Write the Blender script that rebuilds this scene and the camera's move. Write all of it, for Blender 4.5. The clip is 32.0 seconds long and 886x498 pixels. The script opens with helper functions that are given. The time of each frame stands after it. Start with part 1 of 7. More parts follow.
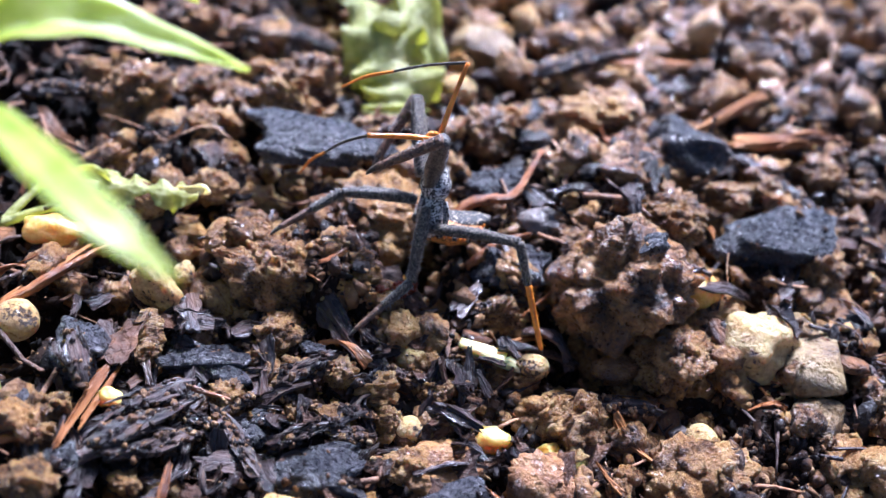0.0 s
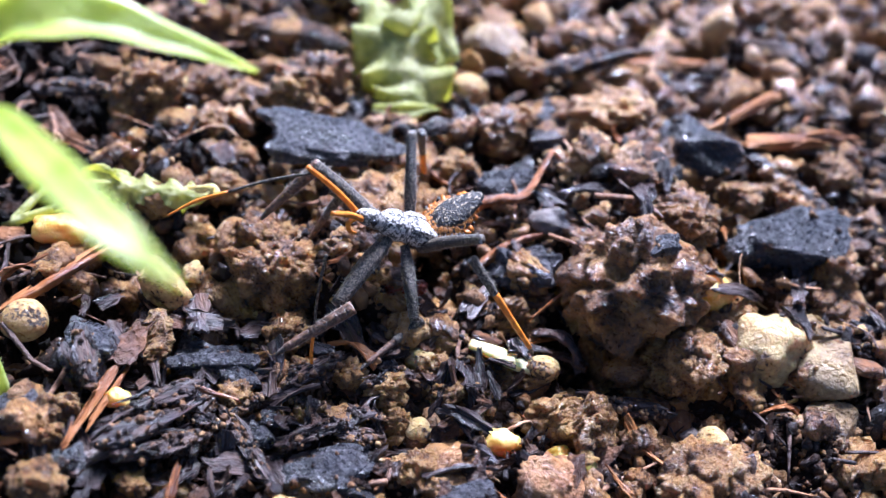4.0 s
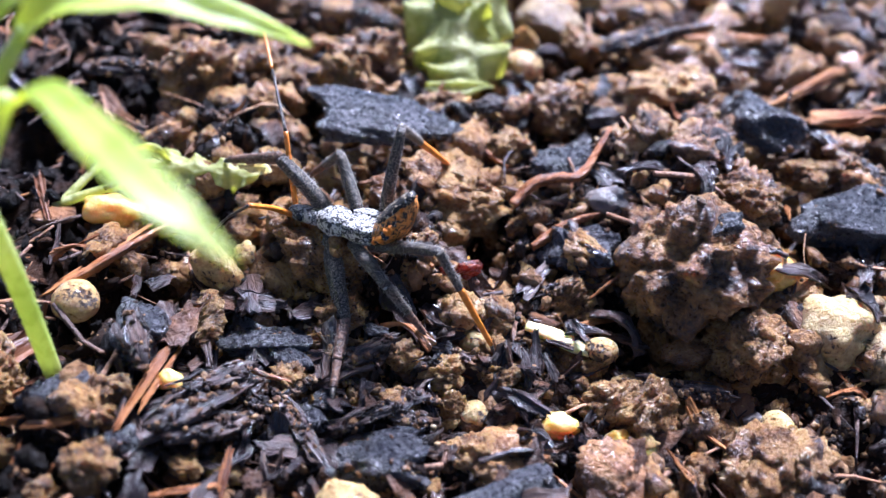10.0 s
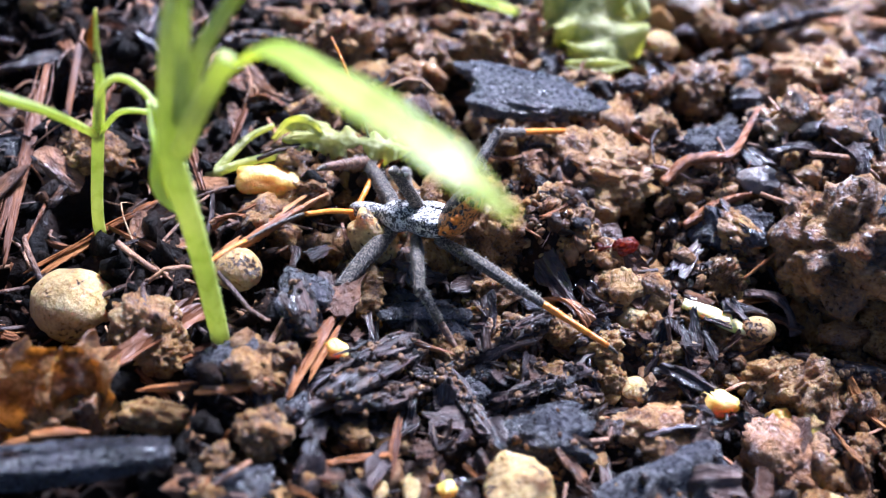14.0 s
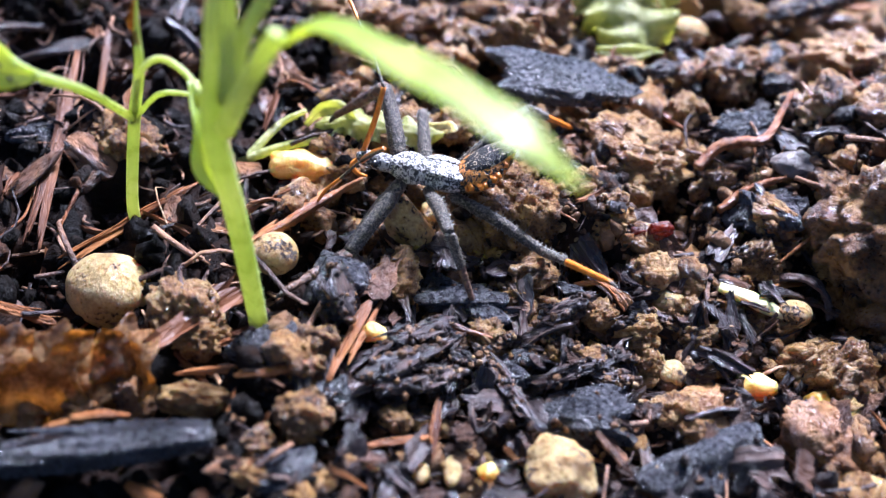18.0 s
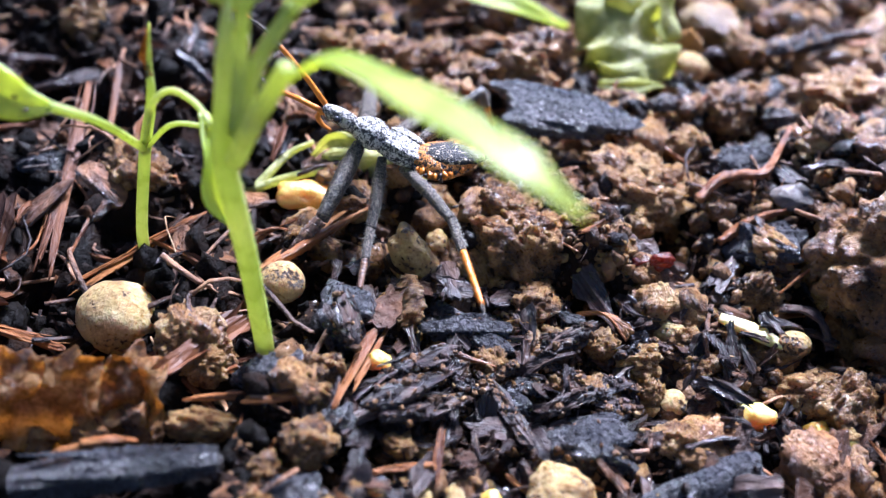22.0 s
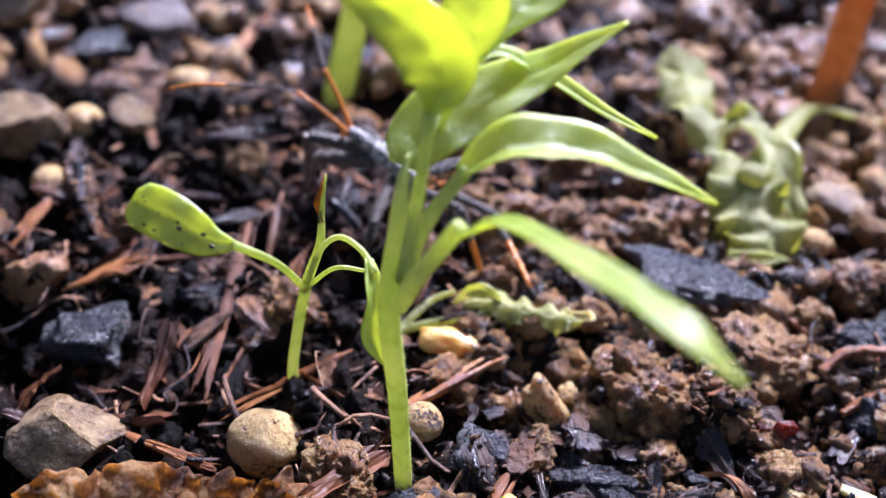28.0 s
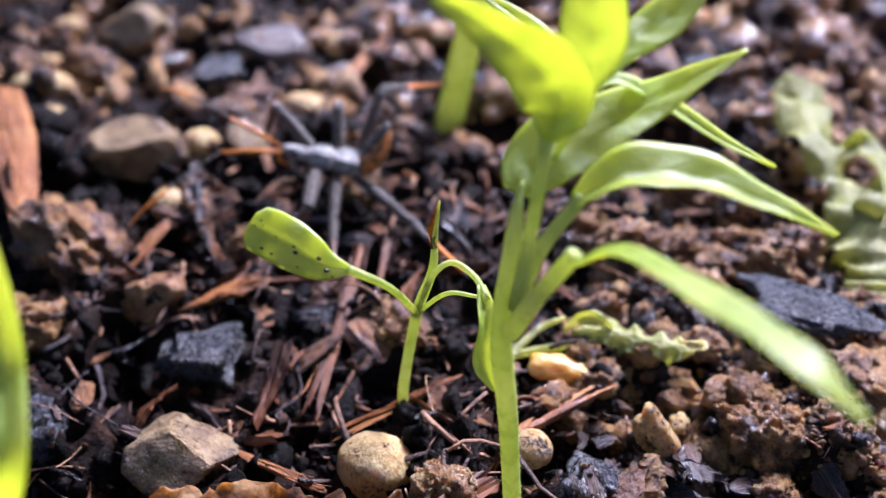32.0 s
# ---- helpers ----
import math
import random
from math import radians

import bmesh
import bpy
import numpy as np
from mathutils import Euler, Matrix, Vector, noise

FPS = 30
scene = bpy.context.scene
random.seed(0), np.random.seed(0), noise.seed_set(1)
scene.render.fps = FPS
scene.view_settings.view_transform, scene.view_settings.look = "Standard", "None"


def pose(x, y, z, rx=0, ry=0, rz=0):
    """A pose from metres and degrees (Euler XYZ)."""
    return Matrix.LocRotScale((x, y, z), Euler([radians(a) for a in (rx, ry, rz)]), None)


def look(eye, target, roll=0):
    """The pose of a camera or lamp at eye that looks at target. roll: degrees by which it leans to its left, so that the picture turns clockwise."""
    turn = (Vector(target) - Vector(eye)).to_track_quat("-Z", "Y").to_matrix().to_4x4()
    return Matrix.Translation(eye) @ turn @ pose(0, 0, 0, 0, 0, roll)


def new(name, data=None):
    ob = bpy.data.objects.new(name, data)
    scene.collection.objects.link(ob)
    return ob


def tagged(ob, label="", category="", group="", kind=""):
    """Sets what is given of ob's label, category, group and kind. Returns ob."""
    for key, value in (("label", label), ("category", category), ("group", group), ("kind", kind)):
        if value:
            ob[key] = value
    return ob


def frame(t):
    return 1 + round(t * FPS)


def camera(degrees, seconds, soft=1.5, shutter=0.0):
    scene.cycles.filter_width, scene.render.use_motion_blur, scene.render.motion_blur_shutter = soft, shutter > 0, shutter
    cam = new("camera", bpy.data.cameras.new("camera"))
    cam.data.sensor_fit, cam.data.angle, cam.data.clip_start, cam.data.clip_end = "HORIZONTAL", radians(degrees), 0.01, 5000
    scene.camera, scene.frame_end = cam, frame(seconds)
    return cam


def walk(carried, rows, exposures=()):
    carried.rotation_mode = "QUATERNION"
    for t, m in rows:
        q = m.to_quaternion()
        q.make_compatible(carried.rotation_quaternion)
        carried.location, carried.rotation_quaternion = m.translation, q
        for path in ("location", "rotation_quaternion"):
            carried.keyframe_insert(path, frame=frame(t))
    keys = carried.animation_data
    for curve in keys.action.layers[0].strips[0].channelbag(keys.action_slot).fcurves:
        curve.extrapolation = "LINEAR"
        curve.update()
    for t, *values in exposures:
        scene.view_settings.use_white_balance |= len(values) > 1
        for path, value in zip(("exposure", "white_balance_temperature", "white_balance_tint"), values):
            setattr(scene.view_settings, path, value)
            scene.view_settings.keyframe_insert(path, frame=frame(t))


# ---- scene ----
CM = 0.01
cam = camera(38.74, 32.0, 1.2, 0.3)
cam.data.dof.use_dof, cam.data.dof.focus_distance, cam.data.dof.aperture_fstop = True, 0.092, 23.0

PATH = [
    (0, (2.6243, -5.9223, 6.9399), (2.9563, 1.3936, 0.1306), 6.88),
    (0.5, (2.5866, -5.9372, 6.9266), (2.9394, 1.3893, 0.1297), 7.05),
    (1, (2.6055, -5.9166, 6.9494), (2.9391, 1.3881, 0.1281), 6.96),
    (1.5, (2.6082, -5.9021, 6.9328), (2.9398, 1.4067, 0.1159), 6.97),
    (2, (2.6219, -5.8916, 6.9416), (2.9363, 1.4061, 0.1119), 6.94),
    (2.5, (2.6240, -5.9069, 6.9242), (2.9262, 1.4082, 0.1126), 6.86),
    (3, (2.6013, -5.8905, 6.9258), (2.9208, 1.4156, 0.1053), 7.02),
    (3.5, (2.6256, -5.8690, 6.9396), (2.9222, 1.4206, 0.1004), 6.89),
    (5.5, (2.7042, -5.8328, 6.8931), (2.6490, 1.4418, 0.0318), 4.68),
    (6, (2.7114, -5.8272, 6.8644), (2.6236, 1.4574, 0.0140), 4.48),
    (6.5, (2.7190, -5.8084, 6.8535), (2.5839, 1.4578, -0.0156), 4.22),
    (7, (2.7255, -5.8020, 6.8482), (2.5786, 1.4401, -0.0461), 4.13),
    (7.5, (2.7426, -5.7940, 6.8381), (2.5714, 1.4391, -0.0650), 4.00),
    (8, (2.7002, -5.7804, 6.8272), (2.5573, 1.4481, -0.0813), 4.22),
    (8.5, (2.7251, -5.7739, 6.8096), (2.5570, 1.4571, -0.0958), 4.02),
    (9, (2.7168, -5.7410, 6.7986), (2.5674, 1.4775, -0.1203), 4.18),
    (9.5, (2.7032, -5.7162, 6.7787), (2.5614, 1.4876, -0.1557), 4.24),
    (10, (2.5860, -5.7407, 6.7615), (2.4622, 1.4442, -0.1927), 4.45),
    (10.5, (2.4705, -5.7554, 6.7848), (2.3693, 1.4104, -0.1895), 4.84),
    (11, (2.4929, -5.7533, 6.7922), (2.3494, 1.4187, -0.1751), 4.80),
    (11.5, (2.4797, -5.7081, 6.7512), (2.3152, 1.4591, -0.2204), 4.78),
    (12, (2.0575, -5.7171, 6.6393), (2.0193, 1.4578, -0.3263), 5.78),
    (12.5, (1.9377, -5.7902, 6.6619), (1.7519, 1.3350, -0.3521), 5.18),
    (13, (1.8940, -5.8517, 6.6895), (1.6509, 1.2742, -0.3221), 4.86),
    (13.5, (1.6533, -5.9000, 6.6601), (1.4279, 1.2332, -0.3446), 4.99),
    (15.5, (1.4040, -5.9446, 6.4436), (1.2153, 1.2137, -0.5365), 4.88),
    (16, (1.3125, -5.9650, 6.4500), (1.1159, 1.1826, -0.5409), 4.88),
    (16.5, (1.2988, -5.9940, 6.4575), (1.0986, 1.1613, -0.5255), 4.82),
    (17, (1.2626, -6.0094, 6.4556), (1.0755, 1.1486, -0.5249), 4.95),
    (17.5, (1.2484, -6.0099, 6.4586), (1.0645, 1.1446, -0.5256), 5.03),
    (18, (1.2731, -6.0212, 6.4697), (1.0647, 1.1317, -0.5155), 4.92),
    (18.5, (1.2368, -6.0348, 6.4669), (1.0480, 1.1311, -0.5055), 5.06),
    (19, (1.2460, -6.0329, 6.4892), (1.0706, 1.1218, -0.4950), 5.16),
    (19.5, (1.2803, -6.0426, 6.4969), (1.1102, 1.1135, -0.4861), 5.21),
    (20, (1.2833, -6.0744, 6.5051), (1.1262, 1.0878, -0.4718), 5.31),
    (20.5, (1.2745, -6.1156, 6.5211), (1.1103, 1.0614, -0.4404), 5.23),
    (21, (1.2722, -6.1152, 6.5437), (1.0958, 1.0761, -0.4028), 5.25),
    (21.5, (1.2506, -6.1214, 6.5573), (1.0537, 1.1452, -0.3099), 5.24),
    (22, (1.2617, -6.1335, 6.5584), (1.0084, 1.1882, -0.2482), 5.02),
    (22.5, (1.2661, -6.1350, 6.5510), (0.9543, 1.2150, -0.2225), 4.79),
    (23, (1.2256, -6.1213, 6.5419), (0.8188, 1.2446, -0.2093), 4.59),
    (23.5, (1.1059, -6.1210, 6.5706), (0.5478, 1.2582, -0.1552), 4.63),
    (24, (1.0339, -6.1895, 6.6054), (0.3642, 1.2903, 0.0021), 4.85),
    (24.5, (0.9990, -6.2794, 6.6568), (0.3027, 1.3369, 0.2142), 5.32),
    (26.5, (0.9220, -6.4629, 6.8263), (0.1165, 1.3397, 0.6237), 5.79),
    (27, (0.9190, -6.5195, 6.8647), (-0.0383, 1.3405, 0.7570), 5.43),
    (27.5, (0.8882, -6.5689, 6.9019), (-0.1654, 1.3356, 0.8680), 5.29),
    (28, (0.8870, -6.5989, 6.9223), (-0.2066, 1.3510, 0.9554), 5.25),
    (28.5, (0.9080, -6.6135, 6.9324), (-0.1606, 1.3924, 1.0364), 5.29),
    (29, (0.8977, -6.6269, 6.9384), (-0.1667, 1.4179, 1.0947), 5.33),
    (29.5, (0.8825, -6.6178, 6.9305), (-0.2513, 1.4528, 1.1355), 5.20),
    (30, (0.8912, -6.5987, 6.9045), (-0.3797, 1.4476, 1.1044), 4.66),
    (30.5, (0.8728, -6.5606, 6.9073), (-0.5672, 1.3907, 1.0163), 3.88),
    (31, (0.8479, -6.5536, 6.9147), (-0.7745, 1.3320, 0.9830), 3.22),
    (31.5, (0.8407, -6.5658, 6.9336), (-0.9443, 1.2900, 1.0091), 2.76),
    (32, (0.8191, -6.6060, 6.9511), (-1.1011, 1.2577, 1.0796), 2.54),
]
walk(cam, [(t, look(Vector(eye) * CM, Vector(target) * CM, roll)) for t, eye, target, roll in PATH], [(0.0, 1.70, 4980, 24), (12.0, 1.77, 4980, 24), (20.0, 1.71, 5050, 23), (24.0, 1.62, 5080, 25), (28.0, 1.34, 5180, 33), (32.0, 1.28, 5200, 33)])

# ---- light: a bright window-side sky, soft sun behind the seedlings ----
SUN_UP, SUN_TURN = radians(44), radians(14)
world = bpy.data.worlds.new("daylight")
scene.world = world
world.use_nodes = True
sky = world.node_tree.nodes.new("ShaderNodeTexSky")
sky.sky_type, sky.sun_disc, sky.sun_elevation, sky.sun_rotation = "NISHITA", False, SUN_UP, SUN_TURN
world.node_tree.links.new(sky.outputs[0], world.node_tree.nodes["Background"].inputs[0])
world.node_tree.nodes["Background"].inputs[1].default_value = 0.032
sun_data = bpy.data.lights.new("sun", "SUN")
sun_data.energy, sun_data.angle, sun_data.color = 5.0, radians(16), (1.0, 0.96, 0.90)
sun = new("sun", sun_data)
sun.matrix_world = look((0.3 * math.sin(SUN_TURN), 0.3 * math.cos(SUN_TURN), 0.3 * math.tan(SUN_UP)), (0, 0, 0))


# ---- materials ----
def material(name, stops, scale, rough, bump=0.4, bump_scale=8.0, spread="noise", spec=0.5, see=0.0, island=False, fine=3.0, wet=0.0, gleam=0.07, deep=0.0, glow=(0.40, 0.42, 0.03), ripple=0.35, film=1.4):
    """Colour from a ramp over noise at two scales, per-object shift, gloss patches and fine relief. Sizes in pieces per centimetre."""
    m = bpy.data.materials.new(name)
    m.use_nodes = True
    nt = m.node_tree
    N, L = nt.nodes, nt.links
    bsdf = N["Principled BSDF"]
    co = N.new("ShaderNodeNewGeometry")
    ob = N.new("ShaderNodeObjectInfo")
    tc = N.new("ShaderNodeTexCoord")
    mp = N.new("ShaderNodeMapping")
    mp.inputs["Scale"].default_value = (100, 100, 100)
    L.new(tc.outputs["Object"], mp.inputs[0])
    add = N.new("ShaderNodeVectorMath")
    add.operation = "ADD"
    rnd = N.new("ShaderNodeVectorMath")
    rnd.operation = "SCALE"
    rnd.inputs[0].default_value = (31.7, 17.3, 53.9)
    L.new(ob.outputs["Random"], rnd.inputs["Scale"])
    L.new(mp.outputs[0], add.inputs[0])
    L.new(rnd.outputs[0], add.inputs[1])
    big = N.new("ShaderNodeTexNoise")
    big.inputs["Scale"].default_value, big.inputs["Detail"].default_value = scale, 5
    L.new(add.outputs[0], big.inputs["Vector"])
    small = N.new("ShaderNodeTexNoise")
    small.inputs["Scale"].default_value, small.inputs["Detail"].default_value = scale * fine * 2.2, 4
    L.new(add.outputs[0], small.inputs["Vector"])
    mix = N.new("ShaderNodeMath")
    mix.operation = "MULTIPLY_ADD"
    mix.inputs[1].default_value, mix.inputs[2].default_value = 0.6, -0.3
    L.new(small.outputs["Fac"], mix.inputs[0])
    tot = N.new("ShaderNodeMath")
    tot.operation = "ADD"
    L.new(mix.outputs[0], tot.inputs[0])
    L.new(big.outputs["Fac"], tot.inputs[1])
    last = tot
    shift = N.new("ShaderNodeMath")
    shift.operation = "MULTIPLY_ADD"
    shift.inputs[1].default_value = 0.62 if island else 0.16
    shift.inputs[2].default_value = -0.31 if island else -0.08
    L.new(co.outputs["Random Per Island"] if island else ob.outputs["Random"], shift.inputs[0])
    tot2 = N.new("ShaderNodeMath")
    tot2.operation = "ADD"
    L.new(last.outputs[0], tot2.inputs[0])
    L.new(shift.outputs[0], tot2.inputs[1])
    ramp = N.new("ShaderNodeValToRGB")
    while len(ramp.color_ramp.elements) < len(stops):
        ramp.color_ramp.elements.new(0.5)
    for e, (p, c) in zip(ramp.color_ramp.elements, stops):
        e.position, e.color = p, (*c, 1)
    L.new(tot2.outputs[0], ramp.inputs[0])
    L.new(ramp.outputs[0], bsdf.inputs["Base Color"])
    bsdf.inputs["Specular IOR Level"].default_value = spec
    gloss = N.new("ShaderNodeMapRange")
    gloss.inputs["From Min"].default_value, gloss.inputs["From Max"].default_value = 0.35, 0.65
    gloss.inputs["To Min"].default_value, gloss.inputs["To Max"].default_value = max(0.08, rough - 0.18), min(1, rough + 0.18)
    L.new(small.outputs["Fac"], gloss.inputs[0])
    L.new(gloss.outputs[0], bsdf.inputs["Roughness"])
    rel = N.new("ShaderNodeTexNoise")
    rel.inputs["Scale"].default_value, rel.inputs["Detail"].default_value, rel.inputs["Roughness"].default_value = bump_scale, 6, 0.65
    if spread == "fibre":
        st = N.new("ShaderNodeMapping")
        st.inputs["Scale"].default_value = (0.12, 1, 1)
        L.new(add.outputs[0], st.inputs[0])
        for node in (rel, small):
            L.new(st.outputs[0], node.inputs["Vector"])
    else:
        L.new(add.outputs[0], rel.inputs["Vector"])
    bp = N.new("ShaderNodeBump")
    bp.inputs["Strength"].default_value, bp.inputs["Distance"].default_value = bump, 0.0009
    L.new(rel.outputs["Fac"], bp.inputs["Height"])
    L.new(bp.outputs[0], bsdf.inputs["Normal"])
    if wet:
        bsdf.inputs["Coat Weight"].default_value, bsdf.inputs["Coat Roughness"].default_value = min(1, wet * 0.95), gleam
        bsdf.inputs["Coat IOR"].default_value = film
        film_of_water = N.new("ShaderNodeBump")
        film_of_water.inputs["Strength"].default_value, film_of_water.inputs["Distance"].default_value = ripple * bump, 0.0009
        L.new(rel.outputs["Fac"], film_of_water.inputs["Height"])
        L.new(film_of_water.outputs[0], bsdf.inputs["Coat Normal"])
    if deep:
        bsdf.inputs["Subsurface Weight"].default_value, bsdf.inputs["Subsurface Scale"].default_value = deep, (0.0008 if island else 0.0026)
        bsdf.inputs["Subsurface Radius"].default_value = (1.0, 0.6, 0.25)
    if see:
        tr = N.new("ShaderNodeBsdfTranslucent")
        hue = N.new("ShaderNodeMixRGB")
        hue.blend_type = "MULTIPLY"
        hue.inputs[0].default_value, hue.inputs[2].default_value = 1.0, (1.0, 1.0, 0.8, 1)
        gain = N.new("ShaderNodeMixRGB")
        gain.blend_type = "ADD"
        gain.inputs[0].default_value, gain.inputs[2].default_value = 1.0, (*glow, 1)
        L.new(ramp.outputs[0], gain.inputs[1])
        L.new(gain.outputs[0], hue.inputs[1])
        L.new(hue.outputs[0], tr.inputs["Color"])
        sh = N.new("ShaderNodeMixShader")
        sh.inputs[0].default_value = see
        L.new(bsdf.outputs[0], sh.inputs[1])
        L.new(tr.outputs[0], sh.inputs[2])
        L.new(sh.outputs[0], N["Material Output"].inputs["Surface"])
    return m


# Wet soil kept near black: the shade in crevices is put into its colour.
SOIL = material("wet_soil_gap_shade", [(0.25, (0.004, 0.002, 0.0015)), (0.5, (0.014, 0.0065, 0.0035)), (0.75, (0.045, 0.020, 0.009))], 1.5, 0.6, 1.0, 14, spec=0.1, wet=0.1, ripple=0.5)
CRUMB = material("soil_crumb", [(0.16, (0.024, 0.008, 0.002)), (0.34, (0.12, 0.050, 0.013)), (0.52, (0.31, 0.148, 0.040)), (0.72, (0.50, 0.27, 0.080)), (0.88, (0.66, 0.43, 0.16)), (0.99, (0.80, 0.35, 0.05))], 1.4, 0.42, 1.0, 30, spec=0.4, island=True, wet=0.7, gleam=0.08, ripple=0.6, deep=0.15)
MULCH = material("mixed_mulch", [(0.2, (0.006, 0.003, 0.002)), (0.49, (0.028, 0.012, 0.006)), (0.63, (0.13, 0.058, 0.021)), (0.82, (0.33, 0.175, 0.070)), (0.98, (0.58, 0.38, 0.17))], 1.2, 0.45, 1.0, 18, spec=0.2, island=True, wet=0.6, gleam=0.12, ripple=0.5)
ROOTLET = material("orange_root", [(0.25, (0.08, 0.024, 0.007)), (0.5, (0.32, 0.105, 0.024)), (0.8, (0.58, 0.25, 0.07))], 3.0, 0.45, 1.0, 14, "fibre", 0.3, wet=0.6, gleam=0.12, ripple=0.8)
SHRED = material("wet_shred", [(0.22, (0.006, 0.0035, 0.0035)), (0.48, (0.022, 0.011, 0.009)), (0.68, (0.070, 0.032, 0.019)), (0.9, (0.20, 0.095, 0.045))], 2.6, 0.36, 1.0, 22, "fibre", 0.4, wet=1.0, gleam=0.09, ripple=0.8)
RED = material("red_flake", [(0.3, (0.09, 0.012, 0.005)), (0.55, (0.32, 0.05, 0.014)), (0.8, (0.52, 0.16, 0.05))], 6.0, 0.25, 0.8, 20, wet=0.8, gleam=0.1, see=0.35, glow=(0.25, 0.04, 0.005))
CHIP = material("dark_chip", [(0.2, (0.009, 0.008, 0.009)), (0.45, (0.030, 0.020, 0.017)), (0.7, (0.11, 0.048, 0.022)), (0.9, (0.32, 0.14, 0.05))], 1.4, 0.4, 1.0, 14, "noise", 0.3, island=True, wet=0.7, gleam=0.12, ripple=0.8)
# Dark fibrous peat; its colour also carries the shade of the left side.
SHADED_PEAT = material("shaded_dark_peat", [(0.2, (0.003, 0.002, 0.001)), (0.5, (0.007, 0.004, 0.002)), (0.78, (0.022, 0.010, 0.005)), (0.97, (0.12, 0.052, 0.021))], 1.4, 0.6, 1.0, 18, spec=0.1, island=True, wet=0.1, gleam=0.15, ripple=0.6)
CLOD = material("brown_clod", [(0.24, (0.040, 0.015, 0.004)), (0.39, (0.17, 0.074, 0.020)), (0.54, (0.37, 0.180, 0.050)), (0.70, (0.55, 0.315, 0.100)), (0.86, (0.68, 0.46, 0.19))], 5.5, 0.42, 1.0, 40, spec=0.4, wet=0.85, gleam=0.06, ripple=0.75, deep=0.15)
RUST = material("rust_clod", [(0.25, (0.09, 0.030, 0.009)), (0.5, (0.31, 0.125, 0.032)), (0.75, (0.54, 0.28, 0.09))], 3.0, 0.42, 0.9, 24, wet=0.6, gleam=0.09)
CHAR = material("charcoal", [(0.3, (0.012, 0.011, 0.013)), (0.55, (0.036, 0.034, 0.040)), (0.8, (0.11, 0.105, 0.115))], 4.0, 0.36, 1.0, 26, "noise", 0.6, wet=1.0, gleam=0.14, ripple=1.0)
GREY = material("grey_stone", [(0.3, (0.06, 0.047, 0.040)), (0.6, (0.16, 0.125, 0.105)), (0.8, (0.26, 0.21, 0.175))], 2.5, 0.5, 0.6, 14, wet=0.4)
CREAM = material("cream_stone", [(0.33, (0.045, 0.022, 0.009)), (0.38, (0.36, 0.22, 0.072)), (0.56, (0.55, 0.385, 0.145)), (0.8, (0.68, 0.52, 0.24))], 5.0, 0.45, 0.8, 16, wet=0.35, deep=0.5)
TAN = material("tan_stone", [(0.27, (0.05, 0.026, 0.010)), (0.42, (0.22, 0.132, 0.048)), (0.62, (0.40, 0.275, 0.115)), (0.85, (0.56, 0.42, 0.21))], 4.4, 0.45, 1.0, 18, wet=0.5, gleam=0.12, deep=0.15)
YELLOW = material("yellow_grain", [(0.25, (0.30, 0.14, 0.02)), (0.5, (0.62, 0.37, 0.06)), (0.8, (0.74, 0.52, 0.16))], 1.8, 0.35, 0.4, 10, wet=0.5, deep=0.9)
BARK = material("dark_bark", [(0.2, (0.006, 0.004, 0.004)), (0.45, (0.024, 0.013, 0.011)), (0.66, (0.075, 0.036, 0.023)), (0.9, (0.22, 0.12, 0.065))], 2.6, 0.42, 1.0, 18, "fibre", 0.4, wet=0.9, gleam=0.1, ripple=0.8)
WOOD = material("orange_wood", [(0.25, (0.07, 0.021, 0.006)), (0.5, (0.27, 0.095, 0.024)), (0.75, (0.46, 0.21, 0.062))], 1.6, 0.5, 1.0, 12, "fibre", 0.2, wet=0.2, gleam=0.14, ripple=0.6)
STALK = material("dry_stalk", [(0.25, (0.30, 0.12, 0.03)), (0.5, (0.52, 0.24, 0.06)), (0.75, (0.66, 0.36, 0.12))], 1.2, 0.5, 0.6, 9, "fibre", see=0.4, glow=(0.3, 0.15, 0.02))
ROOT = material("brown_root", [(0.25, (0.026, 0.009, 0.004)), (0.5, (0.12, 0.042, 0.015)), (0.8, (0.28, 0.115, 0.042))], 2.0, 0.55, 0.8, 9, "fibre", 0.2, wet=0.15, gleam=0.2, ripple=0.6)
STRAW = material("pale_straw", [(0.25, (0.42, 0.29, 0.10)), (0.5, (0.76, 0.60, 0.25)), (0.8, (0.84, 0.74, 0.42))], 2.4, 0.4, 0.6, 12, "fibre", deep=0.5, wet=0.4, gleam=0.15)
LITTER = material("dead_leaf", [(0.31, (0.035, 0.016, 0.007)), (0.43, (0.20, 0.098, 0.032)), (0.57, (0.46, 0.28, 0.100)), (0.78, (0.70, 0.51, 0.24))], 4.5, 0.45, 1.0, 16, wet=0.6, gleam=0.14, see=0.6, glow=(0.42, 0.24, 0.05))
LEAF = material("green_leaf", [(0.25, (0.34, 0.50, 0.06)), (0.5, (0.46, 0.62, 0.10)), (0.75, (0.58, 0.70, 0.17))], 0.9, 0.36, 0.35, 26, see=0.66, spec=0.8, wet=1.0, gleam=0.38, glow=(0.46, 0.36, 0.03), ripple=0.4, film=1.85)
STEM = material("green_stem", [(0.25, (0.40, 0.50, 0.12)), (0.5, (0.52, 0.60, 0.20)), (0.75, (0.62, 0.66, 0.30))], 1.6, 0.36, 0.5, 14, see=0.48, glow=(0.34, 0.32, 0.05), wet=0.5, gleam=0.25)
